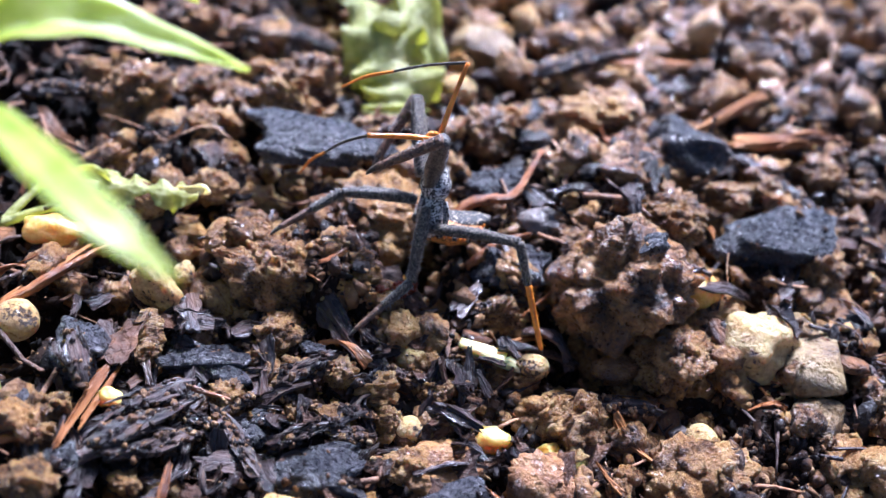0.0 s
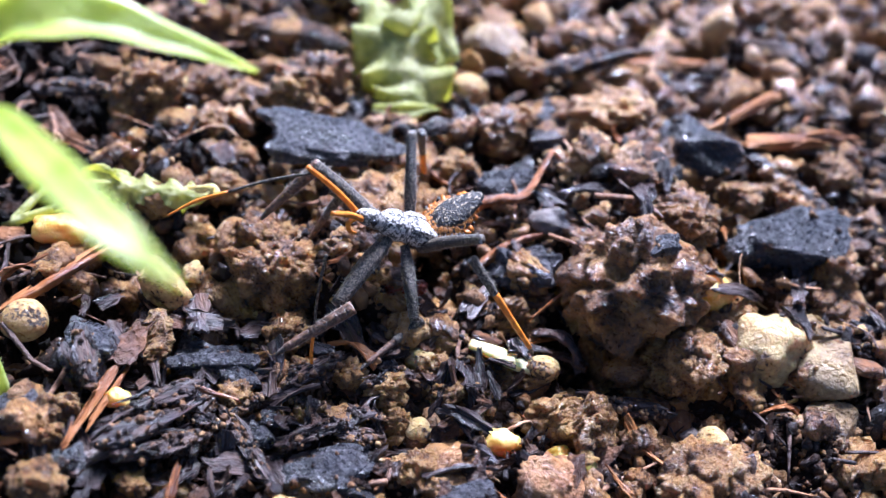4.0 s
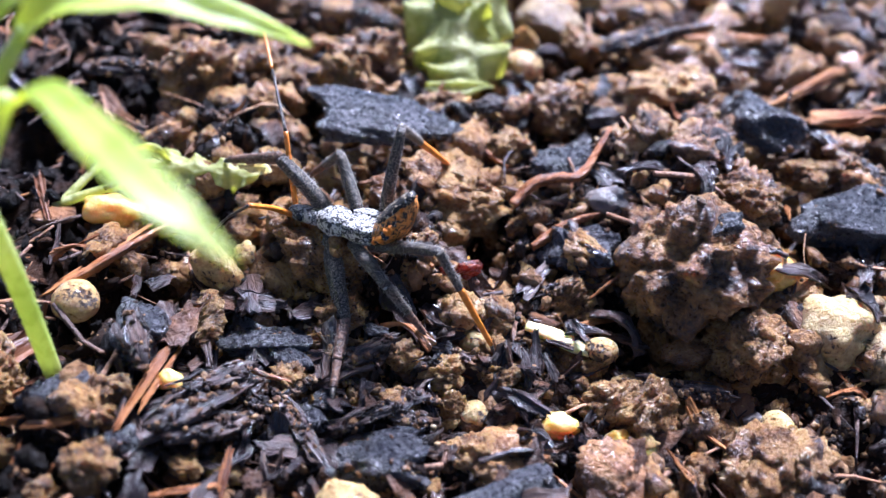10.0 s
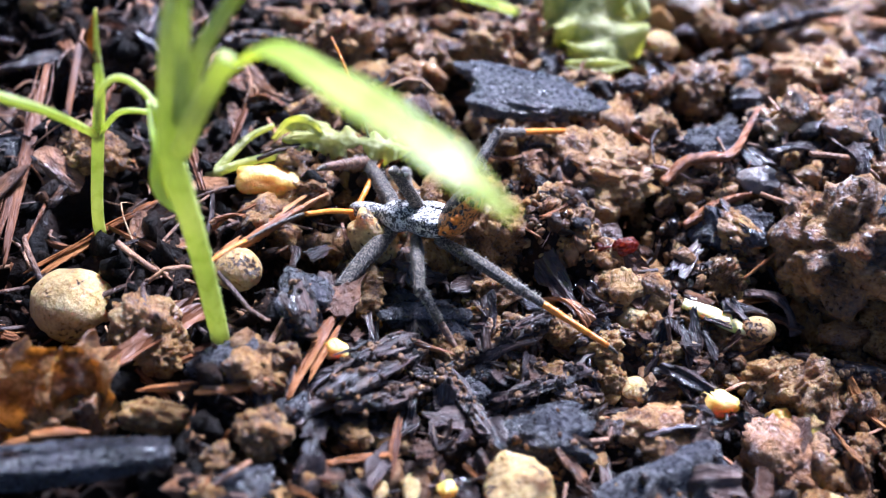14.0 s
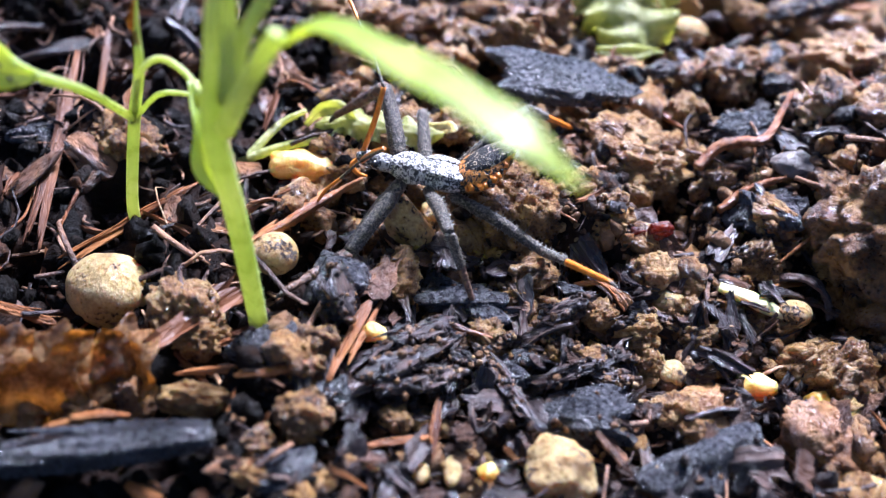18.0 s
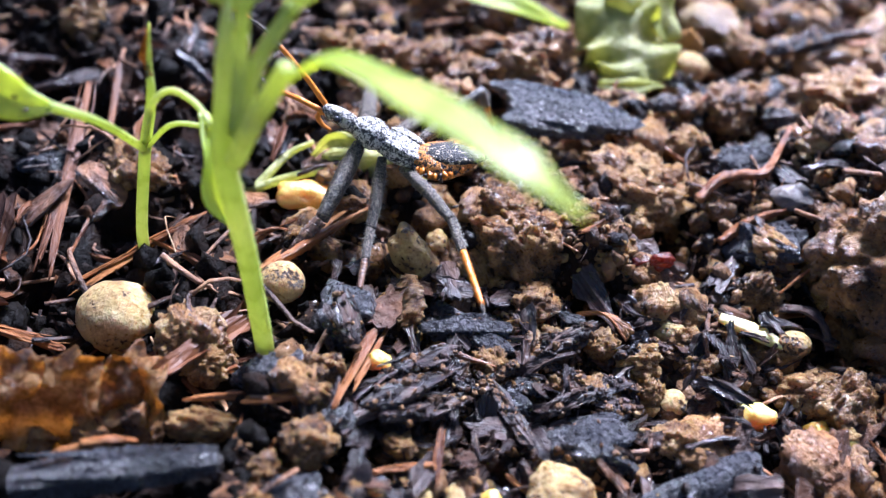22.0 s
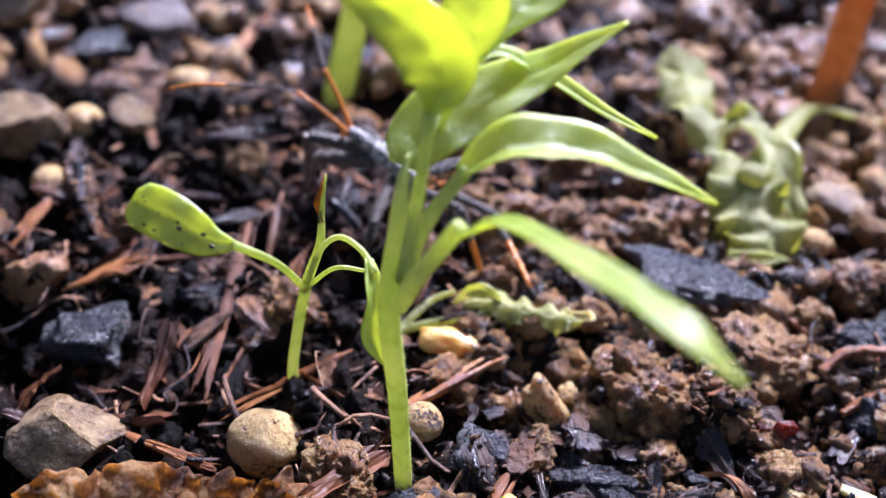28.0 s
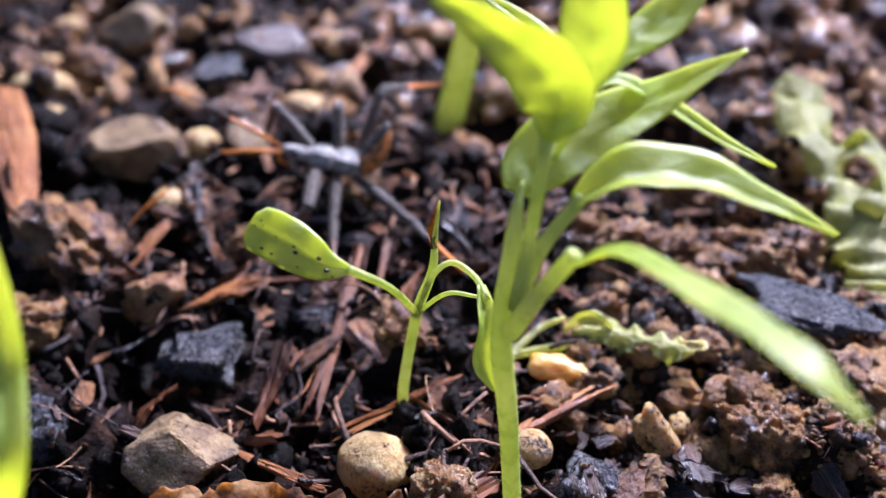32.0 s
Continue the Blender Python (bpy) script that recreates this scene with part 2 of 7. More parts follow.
PALE = material("wilted_leaf", [(0.25, (0.28, 0.32, 0.08)), (0.5, (0.52, 0.55, 0.19)), (0.75, (0.76, 0.74, 0.40))], 3.2, 0.42, 1.0, 9, see=0.5, glow=(0.36, 0.33, 0.07), wet=0.6, gleam=0.2)


# ---- mesh helpers ----
def link(name, verts, faces, mat, parent=None, label="", smooth=True):
    me = bpy.data.meshes.new(name)
    me.from_pydata([tuple(v) for v in verts], [], [tuple(f) for f in faces])
    me.materials.append(mat)
    if smooth:
        me.polygons.foreach_set("use_smooth", [True] * len(me.polygons))
    me.update()
    ob = new(name, me)
    if parent:
        ob.parent = parent
        ob.matrix_parent_inverse = Matrix.Translation(-parent.location)
    if label:
        ob["label"] = label
    return ob


BALLS = {}


def ball(sub):
    if sub not in BALLS:
        bm = bmesh.new()
        bmesh.ops.create_icosphere(bm, subdivisions=sub, radius=1)
        bm.verts.ensure_lookup_table()
        BALLS[sub] = np.array([v.co[:] for v in bm.verts]), [tuple(v.index for v in f.verts) for f in bm.faces]
        bm.free()
    return BALLS[sub]


def hashed(i, j, k, seed):
    """A number from 0 to 1 for each lattice cell."""
    h = (i.astype(np.uint32) * np.uint32(374761393)) ^ (j.astype(np.uint32) * np.uint32(668265263)) ^ (k.astype(np.uint32) * np.uint32(2147483647)) ^ np.uint32(seed * 974711 % 4294967291)
    h = (h ^ (h >> np.uint32(13))) * np.uint32(1274126177)
    h = (h ^ (h >> np.uint32(16))) * np.uint32(2246822519)
    return (h ^ (h >> np.uint32(15))).astype(float) / 4294967295.0


def lattice3(p, seed):
    """Smooth value noise in space, -1 to 1."""
    q = p + 500.0
    c = np.floor(q)
    u = q - c
    u = u * u * (3 - 2 * u)
    c = c.astype(np.int64)
    out = 0
    for dx in (0, 1):
        for dy in (0, 1):
            for dz in (0, 1):
                w = np.abs(1 - dx - u[:, 0]) * np.abs(1 - dy - u[:, 1]) * np.abs(1 - dz - u[:, 2])
                out = out + w * hashed(c[:, 0] + dx, c[:, 1] + dy, c[:, 2] + dz, seed)
    return 2 * out - 1


def rough_field(v, freq, octaves, seed):
    return sum(0.5**o * lattice3(np.asarray(v) * freq * 2.07**o + o * 3.3, seed + 17 * o) for o in range(octaves)) * 0.75


def grain_field(v, freq, seed):
    """Distance to the nearest of many scattered points."""
    q = np.asarray(v) * freq + 500.0
    c = np.floor(q).astype(np.int64)
    best = np.full(len(q), 9.0)
    for dx in (-1, 0, 1):
        for dy in (-1, 0, 1):
            for dz in (-1, 0, 1):
                i, j, k = c[:, 0] + dx, c[:, 1] + dy, c[:, 2] + dz
                d = (i + hashed(i, j, k, seed) - q[:, 0]) ** 2 + (j + hashed(i, j, k, seed + 1) - q[:, 1]) ** 2 + (k + hashed(i, j, k, seed + 2) - q[:, 2]) ** 2
                best = np.minimum(best, d)
    return np.sqrt(best)


def shaped(kind, seed, sub):
    """A unit lump: 'clod' granular, 'block' with broken facets, 'stone' worn, 'round' nearly a ball."""
    rng = np.random.default_rng(seed)
    v, f = ball(sub)
    v = v.copy()
    if kind == "stone":
        for _ in range(9):
            n = rng.normal(size=3)
            n /= np.linalg.norm(n)
            d = rng.uniform(0.55, 0.85)
            over = np.maximum(0, v @ n - d)
            v -= over[:, None] * n
        v *= (1 + 0.10 * rough_field(v, 2.2, 4, seed))[:, None]
    elif kind == "clod":
        v *= (1 + 0.42 * rough_field(v, 1.1, 3, seed))[:, None]
        w = v + 0.10 * np.stack([lattice3(v * 4, seed + k) for k in (21, 22, 23)], 1)
        swell = 0.34 * np.maximum(-0.3, 0.62 - grain_field(w, 2.1, seed)) + 0.20 * (0.55 - grain_field(w, 4.4, seed + 3))
        swell -= 0.16 * np.maximum(0, 0.22 - np.abs(lattice3(w * 2.4, seed + 9))) / 0.22
        if sub > 3:
            swell += 0.085 * (0.55 - grain_field(w, 9.5, seed + 6)) + 0.035 * rough_field(v, 17, 2, seed + 8)
        v *= (1 + swell)[:, None]
    elif kind == "block":
        v = np.sign(v) * np.abs(v) ** 0.62
        for _ in range(13):
            n = rng.normal(size=3)
            n /= np.linalg.norm(n)
            v -= np.maximum(0, v @ n - rng.uniform(0.6, 0.95))[:, None] * n
        w = v * (1, 1.8, 1.8)
        v *= (1.06 + 0.40 * rough_field(v, 1.5, 4, seed) + 0.07 * rough_field(w, 6, 3, seed + 4) - 0.16 * np.maximum(0, 0.34 - grain_field(w, 3.6, seed)) - 0.07 * grain_field(w, 9, seed + 2))[:, None]
    elif kind == "bark":
        for _ in range(7):
            n = rng.normal(size=3) * (0.5, 1, 1)
            n /= np.linalg.norm(n)
            v -= np.maximum(0, v @ n - rng.uniform(0.5, 0.8))[:, None] * n
        long = v * (1.3, 3.2, 3.2)
        v *= (1 + 0.16 * rough_field(long, 1.0, 3, seed) + 0.26 * rough_field(v, 1.6, 3, seed + 2) - 0.10 * grain_field(v * (1.2, 6, 6), 1.0, seed))[:, None]
    elif kind == "rag":
        v *= (1.05 + 0.7 * rough_field(v, 1.7, 4, seed) - 0.3 * grain_field(v, 2.8, seed))[:, None]
    elif kind == "knob":
        v *= (1.08 + 0.30 * rough_field(v, 1.3, 2, seed) - 0.16 * grain_field(v, 1.6, seed) - 0.03 * grain_field(v, 7, seed + 2))[:, None]
    else:
        v *= (1.02 + 0.09 * rough_field(v, 1.3, 3, seed) - 0.03 * grain_field(v, 4, seed))[:, None]
    return v, f


def lump(name, x, y, z, rx, ry, rz, turn, seed, mat, kind, label, category, sub=4, tip=0.0, group=""):
    v, f = shaped(kind, seed, sub)
    ob = link(name, v * np.array((rx, ry, rz)) * CM, f, mat)
    ob.matrix_world = pose(x * CM, y * CM, z * CM, tip, 0, turn)
    return tagged(ob, label, category, group)


GRANULES = []


def granules(v, size, count, seed):
    """Small crumbs stuck all over a lump's surface v (metres): their vertices and faces."""
    if not GRANULES:
        GRANULES.extend(shaped(("rag", "clod", "rag")[k % 3], 900 + k, 1 if k % 2 else 2) for k in range(10))
    rng = np.random.default_rng(seed)
    vs, fs, base = [], [], 0
    for i in rng.integers(0, len(v), count):
        g, f = GRANULES[rng.integers(10)]
        s = size * (0.35 + 1.1 * rng.uniform() ** 2)
        q = np.array(Euler(rng.uniform(0, 6.28, 3)).to_matrix())
        vs.append((g * rng.uniform(0.6, 1.2, 3) * s) @ q.T + v[i] * rng.uniform(0.88, 1.0))
        fs.append(np.array(f) + base)
        base += len(g)
    return np.vstack(vs), np.vstack(fs)


def crumbly(ob, mat, seed, size=0.021, share=1.0):
    """Sticks crumbs on a lump as a part of it."""
    me = ob.data
    v = np.array([p.co[:] for p in me.vertices])
    reach = np.abs(v).max(0).mean() / CM
    gv, gf = granules(v, size * (0.8 + 1.6 * min(0.5, reach)) * CM, int(share * min(900, 150 + 7500 * reach * reach)), seed)
    me = bpy.data.meshes.new("crumb_crust")
    me.from_pydata(gv.tolist(), [], gf.tolist())
    me.materials.append(mat)
    me.polygons.foreach_set("use_smooth", [True] * len(me.polygons))
    kid = new("crumb_crust", me)
    kid.parent = ob
    return ob


LUMPS = {}


def shared_lump(kind, count, sub, mat, crumbs):
    """Lump meshes 0.3 cm in radius, some crumbs stuck on them; each serves many things."""
    key = kind, mat.name
    if key not in LUMPS:
        LUMPS[key] = []
        for k in range(count):
            v, f = shaped(kind, 700 + 13 * k, sub)
            v = v * 0.3 * CM
            gv, gf = granules(v, 0.034 * CM, crumbs, 800 + k)
            me = bpy.data.meshes.new(kind)
            me.from_pydata(v.tolist() + gv.tolist(), [], [tuple(q) for q in f] + (gf + len(v)).tolist())
            me.materials.append(mat)
            me.polygons.foreach_set("use_smooth", [True] * len(me.polygons))
            LUMPS[key].append(me)
    return LUMPS[key]


def placed_lump(name, x, y, z, rx, ry, rz, seed, models, label, category, group):
    rng = np.random.default_rng(seed)
    ob = new(name, models[seed % len(models)])
    ob.matrix_world = pose(x * CM, y * CM, z * CM) @ Matrix.Diagonal((rx / 0.3, ry / 0.3, rz / 0.3, 1)) @ Euler(rng.uniform(-3.1, 3.1, 3)).to_matrix().to_4x4()
    return tagged(ob, label, category, group)


def clod(x, y, z, rx, ry, rz, turn, seed, label="wet brown soil clod of stuck crumbs on the soil"):
    return placed_lump("soil_clod", x, y, z, rx, ry, rz, seed, shared_lump("clod", 16, 5, CLOD, 70), label, "soil clod", "soil clods")


def rust(x, y, z, rx, ry, rz, turn, seed, label="rust-orange crumbly clod half sunk in the soil"):
    return placed_lump("orange_clod", x, y, z, rx, ry, rz, seed, shared_lump("clod", 6, 4, RUST, 40), label, "soil clod", "orange clods")


def char(x, y, z, rx, ry, rz, turn, seed, label="glossy blue-black charcoal lump lying on wet soil"):
    rng = np.random.default_rng(seed)
    return crumbly(lump("charcoal_lump", x, y, z, rx, ry, rz, turn + rng.uniform(-25, 25), seed, CHAR, "block", label, "charcoal", 4, rng.uniform(0, 24), group="charcoal lumps"), MULCH, seed, 0.02, 0.08)


def slab(x0, y0, z0, x1, y1, z1, r, seed, label="broad dark wet bark slab lying on the soil"):
    half = math.dist((x0, y0), (x1, y1)) / 2
    turn = math.degrees(math.atan2(y1 - y0, x1 - x0))
    return lump("bark_slab", (x0 + x1) / 2, (y0 + y1) / 2, (z0 + z1) / 2, half * 1.0, r * 1.1, r * 0.5, turn, seed, CHAR, "block", label, "bark", 5, 20)


def grey(x, y, z, rx, ry, rz, turn, seed, label="flat grey pebble bedded in dark soil"):
    return lump("grey_pebble", x, y, z, rx, ry, rz, turn, seed, GREY, "stone", label, "pebble", group="grey pebbles")


def cream(x, y, z, rx, ry, rz, turn, seed, label="cream pumice pebble with dark specks on the soil"):
    return lump("cream_pebble", x, y, z, rx, ry, rz, turn, seed, CREAM, "round", label, "pebble", group="cream pebbles")


def pumice(x, y, z, rx, ry, rz, turn, seed, label="knobbly cream pumice pebble on the soil"):
    return lump("pumice_pebble", x, y, z, rx, ry, rz, turn, seed, CREAM, "knob", label, "pebble", group="pumice pebbles")


def tan(x, y, z, rx, ry, rz, turn, seed, label="tan angular stone with earth stains on the soil"):
    return lump("tan_stone", x, y, z, rx, ry, rz, turn, seed, TAN, "stone", label, "stone", group="tan stones")


def grain(x, y, z, rx, ry, rz, turn, seed, label="yellow translucent grain half buried in soil"):
    return lump("yellow_grain", x, y, z + 0.05, rx, ry, rz, turn, seed, YELLOW, "knob", label, "grain", group="yellow grains")


def spline(pts, n):
    """n points on a smooth line through pts."""
    p = np.array(pts, float)
    p = np.vstack([2 * p[0] - p[1], p, 2 * p[-1] - p[-2]])
    out = []
    for s in np.linspace(0, len(pts) - 1 - 1e-9, n):
        i, u = int(s), s - int(s)
        a, b, c, d = p[i : i + 4]
        out.append(0.5 * (2 * b + (c - a) * u + (2 * a - 5 * b + 4 * c - d) * u * u + (3 * b - a - 3 * c + d) * u**3))
    return np.array(out)


def frames_along(p):
    """Tangent, side and up for each point of a line."""
    t = np.gradient(p, axis=0)
    t /= np.linalg.norm(t, axis=1)[:, None] + 1e-12
    ref = np.array((0, 0, 1.0))
    if abs(t[:, 2]).mean() > 0.8:
        ref = np.array((0, 1.0, 0))
    side = np.cross(t, ref)
    side /= np.linalg.norm(side, axis=1)[:, None] + 1e-12
    return t, side, np.cross(side, t)


def tube(pts, radii, n=16, sides=10, flat=1.0, rough=0.0, seed=0):
    """A closed tapering tube through pts (cm); radii along it; flat squeezes it; rough frays it along the grain."""
    p = spline(pts, n)
    r = np.interp(np.linspace(0, 1, n), np.linspace(0, 1, len(radii)), radii)
    _, side, up = frames_along(p)
    rng = np.random.default_rng(seed)
    groove = 1 + rough * rng.uniform(-1, 1, sides)
    verts, faces = [], []
    for i in range(n):
        wob = groove * (1 + rough * 0.5 * rng.uniform(-1, 1, sides))
        for k in range(sides):
            a = 2 * math.pi * k / sides
            verts.append(p[i] + r[i] * wob[k] * (math.cos(a) * side[i] + flat * math.sin(a) * up[i]))
    for i in range(n - 1):
        for k in range(sides):
            a, b = i * sides + k, i * sides + (k + 1) % sides
            faces.append((a, b, b + sides, a + sides))
    verts += [p[0], p[-1]]
    for k in range(sides):
        faces.append(((k + 1) % sides, k, n * sides))
        e = (n - 1) * sides
        faces.append((e + k, e + (k + 1) % sides, n * sides + 1))
    return np.array(verts) * CM, faces


def stick(name, pts, radii, mat, label, category, flat=1.0, rough=0.2, seed=0, sides=10, n=18, smooth=True):
    """A stick whose mesh is centred on its own middle."""
    v, f = tube(pts, radii, n, sides, flat, rough, seed)
    mid = v.mean(0)
    d = np.array(pts[-1], float) - np.array(pts[0], float)
    a = math.atan2(d[1], d[0])
    c, s = math.cos(-a), math.sin(-a)
    w = v - mid
    w = np.stack([c * w[:, 0] - s * w[:, 1], s * w[:, 0] + c * w[:, 1], w[:, 2]], 1)
    ob = link(name, w, f, mat, smooth=smooth)
    ob.matrix_world = pose(*mid, 0, 0, math.degrees(a))
    return tagged(ob, label, category)


def rod(x0, y0, z0, x1, y1, z1, r, seed, label="charred black stick lying across the soil"):
    return stick("charred_stick", [(x0, y0, z0), ((x0 + x1) / 2, (y0 + y1) / 2, (z0 + z1) / 2 + 0.02), (x1, y1, z1)], [r * 0.75, r, r * 0.95, r * 0.6], CHAR, label, "stick", 0.8, 0.13, seed, 22, 40)


def sliver(name, a, b, r, seed, mat, strands, label, category, group, height_share=0.6, thin=0.2):
    """A torn piece of wood: a grooved core with loose strands peeling off it."""
    rng = np.random.default_rng(seed)
    a, b = np.array(a, float), np.array(b, float)
    d = b - a
    half = np.linalg.norm(d) / 2
    v, f = shaped("bark", seed, 4)
    taper = 1 - 0.45 * rng.uniform() * (v[:, :1] * (1 if seed % 2 else -1) + 0.3)
    v = v * np.hstack([np.ones_like(taper), taper, taper])
    core = link(name, v * (half * 1.05, r, r * height_share) * CM, f, mat)
    mid = (a + b) / 2
    core.matrix_world = pose(*(mid * CM), 0, -math.degrees(math.asin(d[2] / (2 * half))), math.degrees(math.atan2(d[1], d[0])))
    for k in range(strands):
        u, lo, hi = rng.uniform(-1, 1), rng.uniform(-1.0, 0.3), 0.0
        hi = lo + rng.uniform(0.4, 1.0)
        z = r * height_share * 0.8 * math.sqrt(1 - 0.8 * u * u)
        pts = [(half * lo, u * r, z), (half * (lo + hi) / 2, u * r + rng.normal() * r * 0.2, z + r * 0.12), (half * hi, (u + rng.normal() * 0.35) * r, z * rng.uniform(0.2, 1.5))]
        w = r * thin * rng.uniform(0.5, 1.3)
        tv, tf = tube(pts, [w * 0.5, w, w * 0.8, w * 0.15], 10, 6, 0.6, 0.3, seed * 13 + k)
        kid = link("strand", tv, tf, mat, smooth=False)
        kid.parent = core
    return tagged(core, label, category, group)


def bark(x0, y0, z0, x1, y1, z1, r, seed, label="dark wet bark sliver lying on the soil"):
    ob = sliver("bark_sliver", (x0, y0, z0), (x1, y1, z1), r, seed, BARK, 2, label, "bark", "bark slivers")
    return crumbly(ob, MULCH, seed, 0.026, 0.35)


def splint(x0, y0, z0, x1, y1, z1, r, seed, label="orange-brown splinter of wood on the soil"):
    return sliver("wood_splinter", (x0, y0, z0), (x1, y1, z1), r * 0.9, seed, WOOD, 2, label, "wood splinter", "wood splinters", 0.55)


def strip(x0, y0, z0, x1, y1, z1, r, seed, label="brown fibrous bark strip lying on dark soil"):
    return sliver("bark_strip", (x0, y0, z0), (x1, y1, z1), r * 0.5, seed, ROOT, 4, label, "bark strip", "bark strips", 0.4, 0.16)


def root(pts, r, seed, label="thin brown root winding over the soil"):
    return stick("root", pts, [r * 0.55, r * 0.8, r * 0.62, r * 0.3], ROOTLET, label, "root", 1.0, 0.3, seed, 10, 34)


def height(x, y):
    """The soil's surface, cm."""
    g = lambda cx, cy, h, r: h * np.exp(-((x - cx) ** 2 + (y - cy) ** 2) / (2 * r * r))
    base = -0.36 + 0.42 / (1 + np.exp(-(y - 1.2) * 1.6))
    return base + g(4.5, 2.1, 0.38, 0.8) + g(1.2, 2.3, 0.15, 0.8) + g(0.05, 0.35, 0.28, 0.6) + g(0.1, -0.8, 0.25, 0.6) + g(2.3, 0.8, 0.2, 0.4) - g(3.6, -0.3, 0.15, 0.7)


# ---- the ground ----
def lattice(x, y, freq, seed):
    """Smooth value noise on arrays."""
    rng = np.random.default_rng(seed)
    table = rng.uniform(-1, 1, (257, 257))
    x, y = x * freq + 1000.37, y * freq + 1000.71
    i, j = np.floor(x).astype(int), np.floor(y).astype(int)
    u, v = x - i, y - j
    u, v = u * u * (3 - 2 * u), v * v * (3 - 2 * v)
    t = lambda a, b: table[a % 257, b % 257]
    return (t(i, j) * (1 - u) + t(i + 1, j) * u) * (1 - v) + (t(i, j + 1) * (1 - u) + t(i + 1, j + 1) * u) * v


def axis(a, b, step, far):
    out = np.r_[a - far * np.array([1.0, 0.45, 0.2, 0.09, 0.04, 0.015, 0.006]), np.arange(a, b, step), b + far * np.array([0.006, 0.015, 0.04, 0.09, 0.2, 0.45, 1.0])]
    return out


def relief(x, y):
    """Bumps and deep pits on the soil's surface."""
    bumps = 0.14 * lattice(x, y, 1.1, 1) + 0.10 * lattice(x, y, 2.7, 2) + 0.08 * lattice(x, y, 6.1, 3)
    pits = np.minimum(0, lattice(x, y, 1.7, 7) + 0.6 * lattice(x, y, 3.6, 8) + 0.15)
    return bumps + 0.55 * pits


def ground():
    gx, gy = axis(-9, 9, 0.05, 30), axis(-3.2, 12, 0.05, 30)
    x, y = np.meshgrid(gx, gy)
    near = (np.abs(x) < 9.5) & (y > -3.8) & (y < 12.6)
    z = height(x, y) + near * (relief(x, y) + 0.05 * lattice(x, y, 12, 4))
    v = np.stack([x, y, z], -1).reshape(-1, 3) * CM
    n, m = len(gx), len(gy)
    i = (np.arange(m - 1)[:, None] * n + np.arange(n - 1)[None]).ravel()
    f = np.stack([i, i + 1, i + n + 1, i + n], 1)
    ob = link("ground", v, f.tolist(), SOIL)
    return tagged(ob, "wet potting soil with hollows, darkened as shade between the crumbs", "soil", kind="structure")


ground()


def woody(x, y):
    """Where bark shreds crowd out the soil lumps."""
    return 0.2 < x < 3.7 and -1.4 < y < 0.62


def scatter(name, count, x0, x1, y0, y1, small, large, seed, mat, label, category, long=1.5, flat=0.4, power=2.5, kinds=("rag", "clod", "rag", "block"), sub=2, sink=0.25):
    """One joined mesh of many small lumps strewn over the soil."""
    rng = np.random.default_rng(seed)
    models = [shaped(kinds[k % len(kinds)], seed * 31 + k, sub) for k in range(12)]
    vs, fs, base = [], [], 0
    for _ in range(count):
        x, y = rng.uniform(x0, x1), rng.uniform(y0, y1)
        s = small + (large - small) * rng.uniform() ** power
        v, f = models[rng.integers(12)]
        q = Euler(rng.uniform(0, 6.28, 3) if long < 2 else (rng.normal() * 0.3, rng.normal() * 0.3, rng.uniform(0, 6.28))).to_matrix()
        w = (v * (s * rng.uniform(0.6, long), s * rng.uniform(0.5, 1.1), s * rng.uniform(flat, 0.9))) @ np.array(q).T
        z = height(x, y) + relief(x, y)
        vs.append((w + (x, y, z + s * (0.5 - sink))) * CM)
        fs.append(np.array(f) + base)
        base += len(v)
    ob = link(name, np.vstack(vs), np.vstack(fs).tolist(), mat, smooth=True)
    return tagged(ob, label, category, kind="stuff")


scatter("soil_crumbs", 3800, -0.2, 7.6, -2.2, 5.0, 0.03, 0.12, 11, MULCH, "loose wet brown soil crumbs", "soil crumbs", sink=0.3)
# Tan crumbs on the right stand in for the brighter light there.
scatter("tan_soil_crumbs", 3600, 1.3, 7.6, -0.2, 5.5, 0.022, 0.085, 18, CRUMB, "tan wet soil crumbs strewn to brighten the right side", "soil crumbs", sink=0.2)
scatter("fine_soil_grit", 16000, -0.2, 6.6, -1.8, 3.6, 0.012, 0.045, 14, MULCH, "fine wet soil grit", "soil grit", 1.5, 0.4, 1.3, sub=1)
# Left of the seedlings: peat with the shade there painted in.
scatter("dark_peat_crumbs", 2600, -5.0, 0.5, -2.2, 4.2, 0.03, 0.15, 16, SHADED_PEAT, "dark wet peat crumbs round the seedlings, darkened further as shade", "peat", sink=0.35)
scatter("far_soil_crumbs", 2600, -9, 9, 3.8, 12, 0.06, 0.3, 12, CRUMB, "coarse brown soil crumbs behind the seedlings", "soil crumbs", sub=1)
# Second far layer, right only: covers dark ground to imitate the light there.
scatter("pale_far_crumbs", 2600, 1.5, 9, 3.6, 11, 0.05, 0.22, 19, CRUMB, "brown crumbs behind the clods, added to brighten the far right", "soil crumbs", sub=1)
scatter("side_soil_crumbs", 700, -9, -4.4, -2, 4, 0.06, 0.25, 13, SHADED_PEAT, "coarse dark soil crumbs beside the seedlings, darkened further as shade", "soil crumbs", sub=1)


